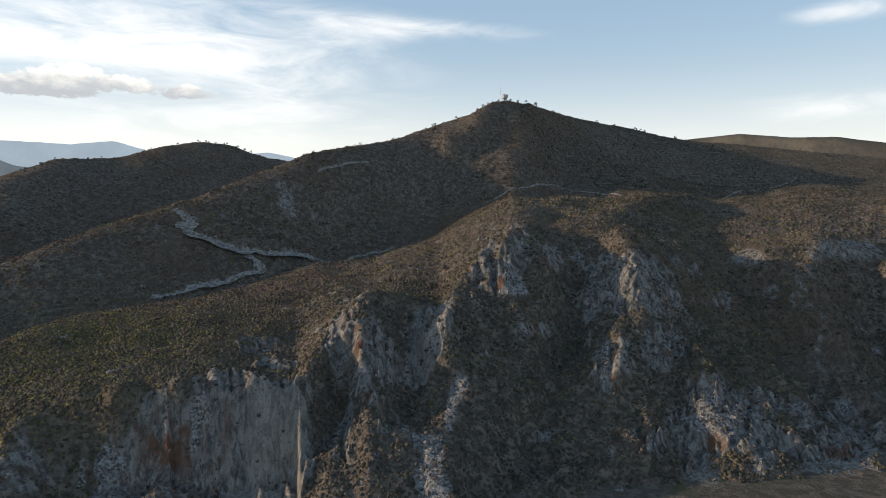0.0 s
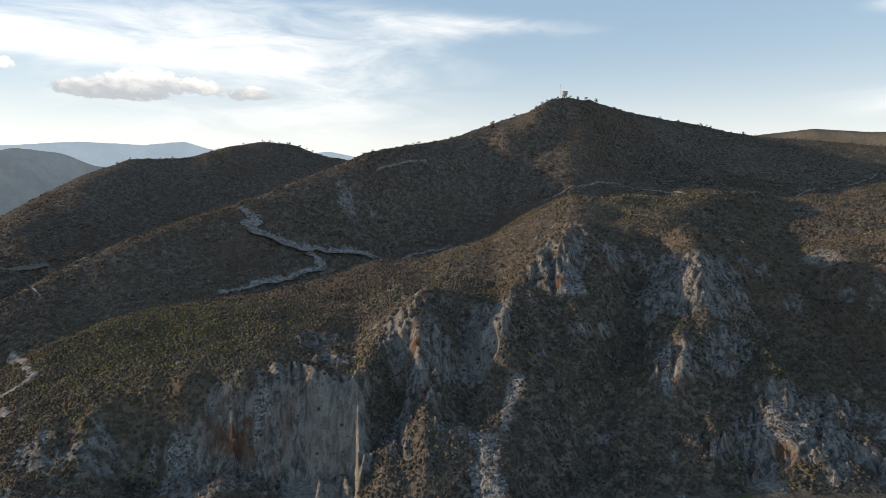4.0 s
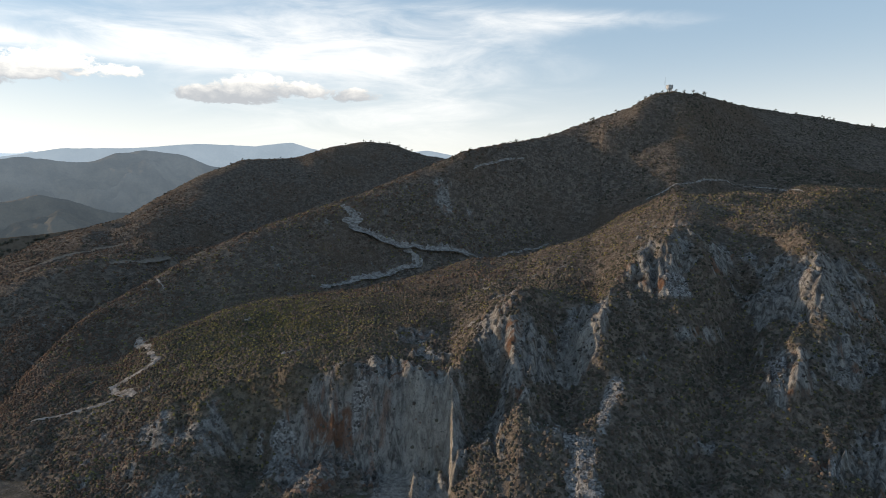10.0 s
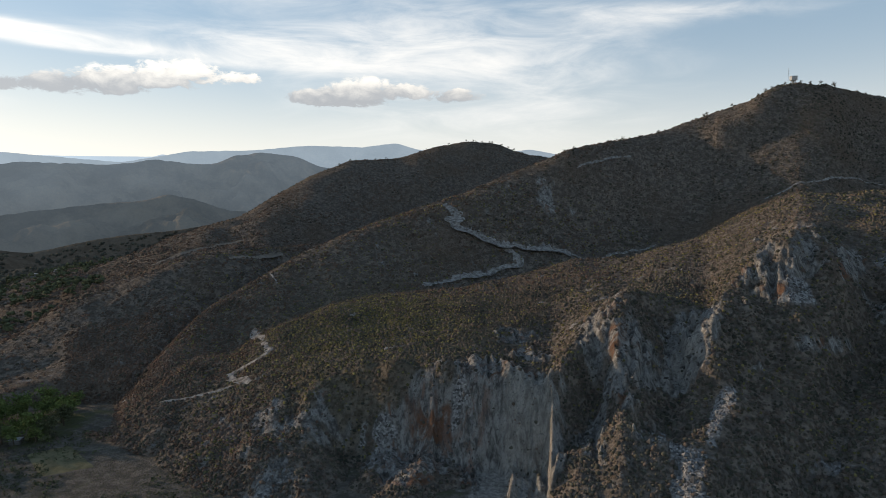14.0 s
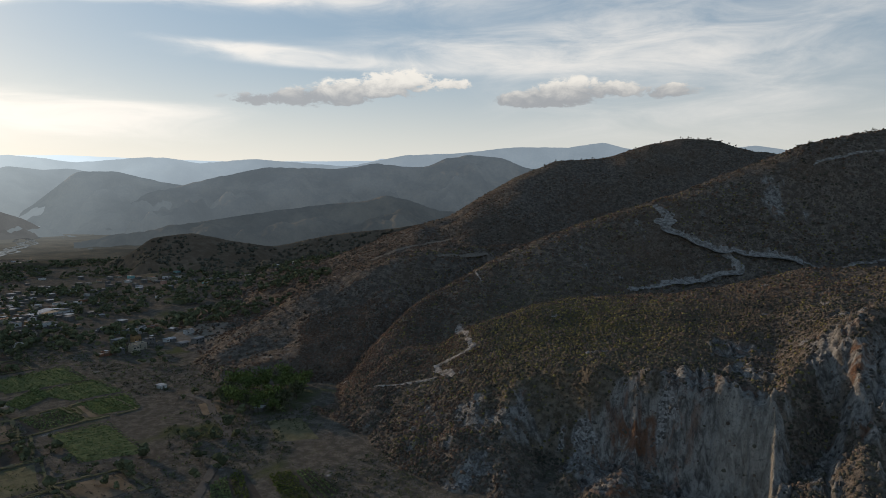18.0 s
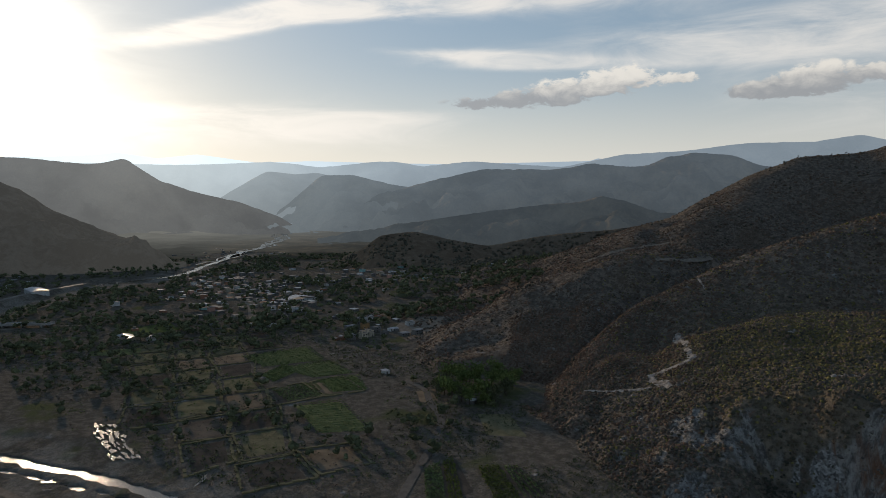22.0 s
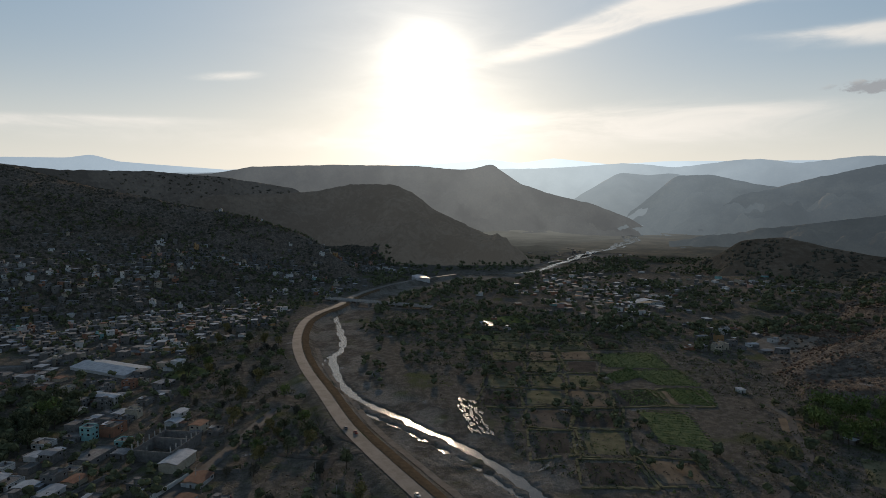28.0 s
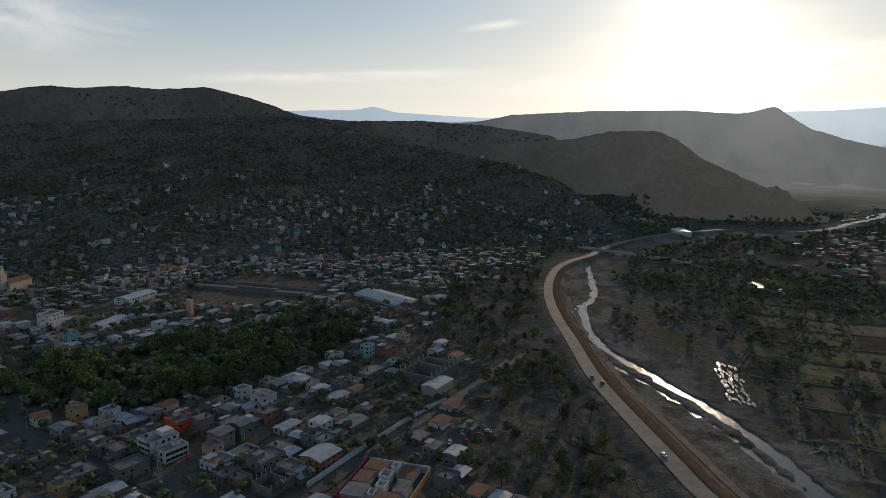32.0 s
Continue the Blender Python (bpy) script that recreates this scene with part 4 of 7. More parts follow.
for pts, w, lab, mt in (([(-144, -103), (-169, -101), (-206, -96), (-239, -91), (-300, -84)], 5.0, "grey town street beside a white wall", STREET),
                        ([(-118, -139), (-145, -139), (-198, -139), (-226, -119), (-262, -128), (-330, -140)], 4.2, "dusty earth street between the houses", LANE),
                        ([(-190, -300), (-150, -250), (-141, -235), (-134, -210), (-131, -187), (-132, -165), (-128, -130), (-122, -95)], 9, "wide grey street at the edge of the park", STREET),
                        ([(-198, -139), (-196, -118), (-194, -98)], 3.6, "dusty earth street between the houses", LANE),
                        ([(-245, -69), (-241, -49), (-243, -34), (-262, -48)], 2.4, "pale dirt lane", LANE),
                        ([(-243, -46), (-222, -46), (-208, -42), (-204, -30), (-205, -17)], 2.4, "pale dirt lane through the waste ground", LANE),
                        ([(-186, 91), (-204, 107), (-231, 131), (-246, 141), (-269, 148), (-291, 156), (-309, 155)], 3.4, "grey farm road between the fields", STREET),
                        ([(-823, 186), (-794, 177), (-650, 150), (-539, 127)], 7, "pale village street", DIRT),
                        ([(-632, -130), (-610, -90), (-590, -57), (-584, -18), (-570, 20)], 5, "dirt road to the bridge", DIRT)):
    tagged(ribbon("road", along(pts, max(20, int(len(pts) * 14))), w, mt, 0.22, 5, 0.12), lab, "road", kind="structure")


def field(corners, mat, label, lift=0.16, n=10):
    c = np.array(corners, float)
    u, v = np.meshgrid(np.linspace(0, 1, n), np.linspace(0, 1, n), indexing="ij")
    xy = ((1 - u) * (1 - v))[..., None] * c[0] + (u * (1 - v))[..., None] * c[1] + (u * v)[..., None] * c[2] + ((1 - u) * v)[..., None] * c[3]
    edge = np.minimum(np.minimum(u, 1 - u), np.minimum(v, 1 - v))
    z = ground(xy[..., 0], xy[..., 1]) + np.where(edge < 0.01, -0.25, lift)
    area = np.cross(c[1] - c[0], c[3] - c[0])
    f = sheet_faces(n, n)
    ob = mesh_of("field", np.concatenate([xy, z[..., None]], -1).reshape(-1, 3), f if area < 0 else f[:, ::-1], mat, True)
    return tagged(ob, label, "field", kind="structure")


GREEN = mottled("young_crop", (0.115, 0.132, 0.061), (0.182, 0.194, 0.093), 0.12, 0.95, 9, 0.25)
GREEN2 = mottled("weedy_crop", (0.098, 0.114, 0.046), (0.146, 0.170, 0.065), 0.1, 0.95, 9, 0.25)
SOIL = [mottled("field_soil", (0.115, 0.095, 0.076), (0.182, 0.146, 0.111), 0.08, 0.95, 9, 0.1),
        mottled("dry_field", (0.162, 0.126, 0.088), (0.243, 0.189, 0.131), 0.08, 0.95, 9, 0.12),
        mottled("stubble_field", (0.124, 0.114, 0.068), (0.208, 0.185, 0.111), 0.10, 0.95, 9, 0.12),
        mottled("dark_tilled_field", (0.065, 0.056, 0.047), (0.107, 0.090, 0.073), 0.08, 0.95, 9, 0.1)]
for c in ([(-412, 88), (-417, 135), (-375, 133), (-378, 94)], [(-300, 88), (-296, 112), (-246, 108), (-256, 86)], [(-476, 3), (-472, 39), (-449, 35), (-460, 4)],
          [(-372, 100), (-374, 134), (-338, 137), (-340, 112)]):
    field(c, GREEN, "bright green young crop in a valley field", 0.3)
for c in ([(-361, 88), (-379, 108), (-357, 109), (-343, 91)], [(-336, 112), (-334, 137), (-304, 130), (-308, 112)], [(-540, 20), (-560, 66), (-520, 70), (-505, 24)],
          [(-357, -167), (-386, -160), (-369, -141), (-344, -146)]):
    field(c, GREEN2, "dull green weedy field", 0.3)
lots = random.Random(5)
DRY_FIELDS = []
for i in range(9):
    for j in range(6):
        x0, y0 = -215 - 30 * i, 2 + 23 * j + 0.12 * (30 * i)
        jit = [(lots.uniform(-3, 3), lots.uniform(-3, 3)) for _ in range(4)]
        c = [(x0 + jit[0][0], y0 + jit[0][1]), (x0 + 1 + jit[1][0], y0 + 21.5 + jit[1][1]), (x0 - 27.5 + jit[2][0], y0 + 25 + jit[2][1]), (x0 - 28 + jit[3][0], y0 + 3 + jit[3][1])]
        mx, my = sum(p[0] for p in c) / 4, sum(p[1] for p in c) / 4
        if near_line(np.array(mx), np.array(my), river_line) < 31 or my > 118 or (mx > -262 and my > 92) or (-310 < mx < -262 and 0 < my < 24):
            continue
        if any((-420 < mx < -335 and 84 < my < 140, -305 < mx < -240 and 82 < my < 115, -312 < mx < -262 and -4 < my < 22)):
            continue
        DRY_FIELDS.append(c)
        field(c, lots.choice(SOIL), lots.choice(["bare brown field with low earth bunds", "dry fallow field with thin weeds", "dark tilled field between earth bunds"]), 0.1, 7)
CROP = mottled("crop_rows", (0.092, 0.126, 0.045), (0.176, 0.216, 0.084), 0.5, 0.9, 5, 0.1, islands=0.5)
YELLOWCROP = mottled("yellow_green_crop", (0.08, 0.10, 0.02), (0.13, 0.14, 0.035), 0.5, 0.9, 5, 0.1, islands=0.5)


def crop_rows(corners, rows, mat, label):
    """Leafy rows with dark soil between."""
    c = np.array(corners, float)
    rng = np.random.RandomState(len(label))
    verts, faces = [], []
    for k in range(rows):
        v = (k + 0.5) / rows
        a, b = c[0] * (1 - v) + c[3] * v, c[1] * (1 - v) + c[2] * v
        m = int(np.hypot(*(b - a)) / 0.45)
        t = rng.rand(m * 3)
        p = a + (b - a) * t[:, None] + rng.normal(0, 0.16, (m * 3, 2))
        z = ground(p[:, 0], p[:, 1])
        d = rng.normal(0, 0.33, (m * 3, 3, 3))
        d[..., 2] = np.abs(d[..., 2]) + 0.2
        verts.append((np.concatenate([p, z[:, None]], 1)[:, None, :] + d).reshape(-1, 3))
    v = np.concatenate(verts)
    ob = mesh_of("crop", v, np.arange(len(v)).reshape(-1, 3), mat)
    return tagged(ob, label, "crop", kind="stuff")


for c in ([(-412, 88), (-417, 135), (-375, 133), (-378, 94)], [(-300, 88), (-296, 112), (-246, 108), (-256, 86)], [(-372, 100), (-374, 134), (-338, 137), (-340, 112)],
          [(-361, 88), (-379, 108), (-357, 109), (-343, 91)], [(-336, 112), (-334, 137), (-304, 130), (-308, 112)], [(-330, 86), (-332, 106), (-306, 107), (-305, 88)]):
    crop_rows(c, 15, CROP, "green crop rows in a valley field")
field([(-204, 108), (-208, 126), (-176, 116), (-172, 92)], SOIL[3], "dark tilled field under leafy rows", 0.1)
crop_rows([(-203, 109), (-172, 93), (-174, 102), (-205, 117)], 7, CROP, "dark green crop in straight rows")
crop_rows([(-205, 118), (-174, 103), (-175, 109), (-207, 124)], 4, YELLOWCROP, "yellow-green leafy crop strip")
field([(-196, 126), (-190, 142), (-162, 140), (-168, 116)], SOIL[3], "dark tilled field under leafy rows", 0.1)
crop_rows([(-194, 127), (-168, 117), (-166, 126), (-192, 135)], 9, YELLOWCROP, "yellow-green crop in tight rows")
crop_rows([(-191, 136), (-166, 127), (-164, 136), (-188, 141)], 4, CROP, "dark green crop in straight rows by the slope")
field([(-290, 150), (-289, 163), (-268, 153), (-271, 143)], SOIL[1], "bare sandy farmyard", 0.12)
field([(-246, 159), (-238, 174), (-206, 162), (-218, 146)], SOIL[2], "bare dry yard below the gorge", 0.12)


def pool(x, y, a, b, turn, seed):
    k = np.arange(40) * math.tau / 40
    r = 1 + 0.95 * (fbm(np.cos(k) * 2 + seed, np.sin(k) * 2, seed, 4) - 0.5) * 2
    px, py = a * r * np.cos(k), b * r * np.sin(k)
    ct, st = math.cos(turn), math.sin(turn)
    X, Y = x + px * ct - py * st, y + px * st + py * ct
    z = ground(np.array([x]), np.array([y]))[0] + 0.45
    ob = mesh_of("water", np.stack([np.append(X, x), np.append(Y, y), np.full(41, z)], 1), np.stack([np.arange(40), (np.arange(40) + 1) % 40, np.full(40, 40)], 1), WATER)
    return tagged(ob, "shallow pool on a flooded field", "water", kind="structure")


flood_rng = random.Random(17)
for i in range(64):
    u_, v_ = flood_rng.random(), flood_rng.uniform(0.05, 0.95)
    x = -316 + 46 * u_ + 3 * v_
    y = 1.5 + 11 * v_ + 7 * u_
    pool(x, y, flood_rng.uniform(0.9, 3.0), flood_rng.uniform(0.3, 0.8), 0.15 + flood_rng.uniform(-0.2, 0.2), i + 31)
pool(-236, 36, 4, 0.8, 2.6, 91)
field([(-430, 200), (-470, 236), (-440, 262), (-398, 222)], DIRT, "bare pale building ground beside the village", 0.2)


# ---- plants ----
def leaves(centres, radii, count, size, rng, squash=1.0):
    """Loose leaf clumps: small tilted triangles scattered through and over each ball. centres (n, 3), radii (n,)."""
    n = len(centres)
    d = rng.normal(size=(n, count, 3))
    d /= np.linalg.norm(d, axis=2, keepdims=True)
    d *= (rng.rand(n, count, 1) ** 0.4)
    d[..., 2] *= squash
    p = centres[:, None, :] + d * radii[:, None, None]
    s = size * radii[:, None, None, None] if np.isscalar(size) else size[:, None, None, None]
    tri = rng.normal(size=(n, count, 3, 3)) * s * 0.62
    return (p[:, :, None, :] + tri).reshape(-1, 3)


DRYBUSH = mottled("dry_twigs", (0.098, 0.080, 0.066), (0.185, 0.145, 0.116), 0.05, 0.95, 12, relief_=0.3, islands=0.4, spec=0.0)
OLIVE = mottled("olive_scrub", (0.058, 0.058, 0.046), (0.118, 0.110, 0.083), 0.05, 0.95, 12, relief_=0.3, islands=0.4, spec=0.0)
YELLOW = mottled("yellowing_scrub", (0.112, 0.105, 0.046), (0.215, 0.185, 0.079), 0.06, 0.95, 12, relief_=0.3, islands=0.6, spec=0.0)
RUSSET = mottled("russet_brush", (0.089, 0.065, 0.049), (0.170, 0.117, 0.087), 0.05, 0.95, 12, relief_=0.3, islands=0.4, spec=0.0)
LEAF = mottled("tree_leaves", (0.065, 0.073, 0.044), (0.130, 0.138, 0.075), 0.06, 0.85, 10, islands=0.8, spec=0.0)
LEAF2 = mottled("bright_tree_leaves", (0.078, 0.108, 0.040), (0.157, 0.196, 0.068), 0.08, 0.85, 10, islands=0.8, spec=0.0)
BARK = mottled("bark", (0.07, 0.055, 0.042), (0.12, 0.10, 0.08), 2.0, 0.95, 5, 0.02)


def sample(rng, n, az0, az1, r0, r1, power=1.0):
    az = rng.uniform(az0, az1, n)
    r = (r0 ** (2 * power) + rng.rand(n) * (r1 ** (2 * power) - r0 ** (2 * power))) ** (1 / (2 * power))
    x, y = -r * np.sin(np.radians(az)), r * np.cos(np.radians(az))
    return x, y, ground(x, y), az, r


def cover_at(x, y, grid):
    az, r = np.degrees(np.arctan2(-x, y)), np.hypot(x, y)
    ia = np.clip(np.searchsorted(az_line, az), 0, len(az_line) - 1)
    ir = np.clip(np.searchsorted(r_line, r), 0, len(r_line) - 1)
    return grid[ia, ir]


def lumps(centres, radii, rng, sides=4):
    """Ragged rounded bushes: a skirt, a wider waist and a crooked crown, all uneven."""
    n = len(centres)
    k = (np.arange(sides)[None] + rng.rand(n, 1)) * math.tau / sides
    rows = []
    for wide, up, turn in ((0.85, -0.3, 0.0), (1.0, 0.42, 0.5)):
        q = wide * rng.uniform(0.6, 1.25, (n, sides))
        a = k + turn * math.tau / sides
        rows.append(np.stack([q * np.cos(a), q * np.sin(a), up + rng.uniform(-0.2, 0.2, (n, sides))], -1))
    rows.append(np.stack([rng.uniform(-0.35, 0.35, n), rng.uniform(-0.35, 0.35, n), rng.uniform(0.75, 1.2, n)], -1)[:, None, :])
    v = centres[:, None, :] + np.concatenate(rows, 1) * radii[:, None, None]
    f = []
    for i in range(sides):
        j = (i + 1) % sides
        f += [(i, j, sides + i), (j, sides + j, sides + i), (sides + i, sides + j, 2 * sides)]
    m = 2 * sides + 1
    return v.reshape(-1, 3), (np.array(f)[None] + m * np.arange(n)[:, None, None]).reshape(-1, 3)


def scrub(name, label, mat, n, zone, size, seed, thin=0.5, power=0.75, keep=None):
    n = int(n * 0.55)
    rng = np.random.RandomState(seed)
    x, y, z, az, r = sample(rng, n, *zone, power)
    ok = (cover_at(x, y, GFLOOR * 1.0) < 0.5) & (rng.rand(n) > 0.93 * np.maximum(cover_at(x, y, GROCK), cover_at(x, y, GSCREE)))
    ok &= fbm(x / 40, y / 40, seed, 3) + 0.25 * (rng.rand(n) - 0.5) > thin
    if keep is not None:
        ok &= keep(x, y, z, az, r, rng)
    for line, gap in PATH_LINES:
        lo, hi = line.min(0) - gap, line.max(0) + gap
        k = np.nonzero(ok & (x > lo[0]) & (x < hi[0]) & (y > lo[1]) & (y < hi[1]))[0]
        if len(k):
            ok[k] = near_line(x[k], y[k], line) > gap
    x, y, z, r = x[ok], y[ok], z[ok], r[ok]
    rad = rng.uniform(size[0], size[1], len(x)) * (0.7 + 0.12 * (r > 450))
    v, f = lumps(np.stack([x, y, z + rad * 0.1], 1), rad, rng)
    return tagged(mesh_of(name, v, f, mat, True), label, "shrubs", kind="stuff")


scrub("dry_shrubs", "leafless grey-brown dry shrubs on the hills", DRYBUSH, 52000, (-40, 53, 180, 760), (0.6, 1.5), 101, 0.38)
scrub("olive_shrubs", "dark olive thorn scrub on the hills", OLIVE, 52000, (-40, 53, 180, 760), (0.6, 1.7), 102, 0.42,
      keep=lambda x, y, z, az, r, rng: rng.rand(len(x)) < np.clip(0.9 - (az + 5) / 40 - (az > 8) * (r > 400) * 0.25, 0.12, 1))
scrub("yellow_shrubs", "yellow-green shrubs on the bench and shoulder", YELLOW, 90000, (-30, 46, 235, 520), (0.45, 1.1), 103, 0.34,
      keep=lambda x, y, z, az, r, rng: rng.rand(len(x)) < np.maximum(np.exp(-((az - 30) / 10) ** 2 - ((r - 315) / 60) ** 2), 0.20))
scrub("slope_shrubs", "dense russet thorn scrub on the lower flank", RUSSET, 30000, (34, 54, 190, 420), (0.4, 1.1), 110, 0.30,
      keep=lambda x, y, z, az, r, rng: rng.rand(len(x)) < step(33, 46, az))
scrub("shoulder_shrubs", "dark thorn scrub on the shoulder of the hill", OLIVE, 46000, (-40, 2, 250, 1080), (0.6, 1.6), 111, 0.34,
      keep=lambda x, y, z, az, r, rng: rng.rand(len(x)) < step(2, -14, az))
scrub("cliff_shrubs", "dark grey-green bushes clinging to the cut slope", OLIVE, 42000, (-40, 50, 178, 350), (0.4, 1.2), 108, 0.34)
scrub("bench_shrubs", "fine grey-brown brush on the bench and shoulder", DRYBUSH, 40000, (-36, 50, 200, 420), (0.3, 0.85), 109, 0.32)
scrub("hill_shrubs", "brown shrubs on the round hill and spur", RUSSET, 38000, (8, 70, 350, 980), (0.7, 1.6), 104, 0.40)
scrub("spur_shrubs", "olive shrubs on the round hill and spur", OLIVE, 14000, (8, 70, 350, 980), (0.8, 1.7), 105, 0.50)
scrub("town_hill_shrubs", "dark scrub on the hillside over the town", OLIVE, 52000, (84, 151, 540, 1250), (1.2, 2.6), 106, 0.40)
scrub("low_hill_shrubs", "brown scrub on the low hills beyond the village", DRYBUSH, 7000, (38, 72, 860, 1250), (1.4, 2.8), 107, 0.44)


def ridge_woods():
    """Scrub and trees over the wooded ridges beyond the town and the village."""
    rg = np.random.RandomState(77)
    c, rad = [], []
    for (R, A, Z), n in zip(WOODED, (2600, 0, 5200)):
        if not n:
            continue
        i, j = rg.randint(0, R.shape[0] - 1, n), rg.randint(2, 42, n)
        f = rg.rand(n)
        r, a, z = (q[i, j] * (1 - f) + q[i + 1, j + 1] * f for q in (R, A, Z))
        ok = fbm(a / 1.5, r / 60, 78, 3) > 0.40
        c.append(np.stack([-r * np.sin(np.radians(a)), r * np.cos(np.radians(a)), z], 1)[ok])
        rad.append(rg.uniform(1.6, 3.6, n)[ok])
    v, f = lumps(np.concatenate(c), np.concatenate(rad), rg)
    tagged(mesh_of("ridge_woods", v, f, OLIVE, True), "dark scrub and trees on the wooded ridges", "woods", kind="stuff")


ridge_woods()


def inside_of(x, y, poly):
    x, y = np.asarray(x, float), np.asarray(y, float)
    res = np.zeros(x.shape, bool)
    for (x0, y0), (x1, y1) in zip(poly, poly[1:] + poly[:1]):
        cross = ((y0 > y) != (y1 > y)) & (x < (x1 - x0) * (y - y0) / (y1 - y0 + 1e-9) + x0)
        res ^= cross
    return res


PARK = [(-157, -265), (-150, -226), (-163, -196), (-188, -190), (-200, -178), (-241, -170), (-282, -172), (-313, -187), (-313, -218), (-261, -222), (-247, -255),
        (-207, -258), (-187, -290)]
WASTE = [(-296, -136), (-345, -150), (-420, -178), (-492, -178), (-500, -132), (-440, -116), (-343, -90), (-300, -62), (-214, -29), (-181, -13), (-160, -55), (-187, -68), (-222, -82), (-269, -100)]
FARM = [(-180, 70), (-230, 38), (-300, 0), (-390, -30), (-560, -60), (-640, 40), (-560, 110), (-440, 190), (-330, 190), (-250, 180)]


def tree_parts(seed, height, count, tall=1.0):
    rng = np.random.RandomState(seed)
    k = 9
    ang = rng.rand(k) * math.tau
    rad = height * 0.30 * np.sqrt(rng.rand(k))
    c = np.stack([rad * np.cos(ang), rad * np.sin(ang), height * (0.34 + 0.44 * rng.rand(k))], 1)
    c[0] = (0, 0, height * 0.74)
    v = leaves(c, height * (0.19 + 0.12 * rng.rand(k)), count, 0.26, rng, 0.8)
    bm = bmesh.new()
    for j in range(4):
        tip = Vector(c[j]) if j else Vector((0.02 * height, 0, height * 0.7))
        base = Vector((0, 0, -0.4)) if j == 0 else Vector((0, 0, height * 0.28))
        w = height * (0.032 if j == 0 else 0.016)
        m = look(base, tip)
        a = [bm.verts.new(m @ Vector((w * math.cos(q * math.tau / 6), w * math.sin(q * math.tau / 6), 0))) for q in range(6)]
        m2 = look(tip, tip + (tip - base))
        b = [bm.verts.new(m2 @ Vector((0.35 * w * math.cos(q * math.tau / 6), 0.35 * w * math.sin(q * math.tau / 6), 0))) for q in range(6)]
        for q in range(6):
            bm.faces.new((a[q], a[(q + 1) % 6], b[(q + 1) % 6], b[q]))
    me = bpy.data.meshes.new("trunk")
    bm.to_mesh(me)
    bm.free()
    me.materials.append(BARK)
    return v, me


def make_tree(seed, height, mat, label):
    v, trunk = tree_parts(seed, height, 70)
    base = new("tree")
    tagged(base, label, "tree", "trees in the valley")
    new("trunk", trunk).parent = base
    mesh_of("crown", v, np.arange(len(v)).reshape(-1, 3), mat, parent=base)
    return base


def along_fields(rng, n):
    out = []
    for c in DRY_FIELDS:
        for k in range(4):
            a, b = np.array(c[k]), np.array(c[(k + 1) % 4])
            if rng.rand() < 0.35:
                for _ in range(rng.randint(1, 5)):
                    out.append(a + (b - a) * rng.rand() + rng.normal(0, 0.8, 2))
    return out


rng = np.random.RandomState(11)
spots = []


def scatter(poly, n, gap, keep=1.0):
    p = np.array(poly)
    lo, hi = p.min(0), p.max(0)
    q = lo + rng.rand(n * 4, 2) * (hi - lo)
    q = q[inside_of(q[:, 0], q[:, 1], poly)][:n]
    for s in q:
        if rng.rand() < keep and all((s[0] - o[0]) ** 2 + (s[1] - o[1]) ** 2 > gap * gap for o in spots[-160:]):
            spots.append((s[0], s[1], 0))


GROVE = [(-289, 158), (-300, 192), (-280, 210), (-248, 186), (-252, 156)]
scatter(GROVE, 60, 4.5)
near_grove = len(spots)
scatter(PARK, 190, 5.0)
scatter(WASTE, 130, 5.0)
scatter(FARM, 80, 6.0)
kinds = [make_tree(200 + i, h, m, lab) for i, (h, m, lab) in enumerate([
    (8.5, LEAF, "broad dark green tree with a ragged crown"), (7.0, LEAF, "rounded dark tree with low boughs"), (10.0, LEAF2, "tall fresh green tree with a loose crown"),
    (6.0, LEAF2, "small bright green tree"), (5.0, OLIVE, "small olive thorn tree with a thin crown"), (7.5, YELLOW, "dry yellowing tree with a sparse crown")])]
used = set()


def plant(x, y, kind, s, turn):
    m = pose(x, y, float(ground(x, y)) - 0.1, 0, 0, turn)
    if kind not in used:
        used.add(kind)
        kinds[kind].matrix_basis = m
        return
    copy_thing(kinds[kind], m @ Matrix.Diagonal((s, s, s * 1.05, 1)))


def clear(x, y, road=7.0):
    return near_line(np.array(x), np.array(y), road_line) > road and near_line(np.array(x), np.array(y), river_line) > 20


count = 0
for i, (x, y, _) in enumerate(spots):
    if not clear(x, y) or count > 225 or (not inside_of(x, y, PARK) and not inside_of(x, y, GROVE) and inside_of(x, y, [(-310, -5), (-330, 20), (-270, 25), (-260, -5)])):
        continue
    if i < near_grove:
        k = rng.choice([2, 3, 2, 0])
    elif inside_of(x, y, PARK):
        k = rng.choice([0, 1, 0, 2, 1])
    elif inside_of(x, y, WASTE):
        k = rng.choice([4, 3, 1, 5, 4])
    else:
        k = rng.choice([0, 3, 4, 1])
    plant(x, y, int(k), rng.uniform(0.75, 1.25), rng.uniform(0, 360))
    count += 1


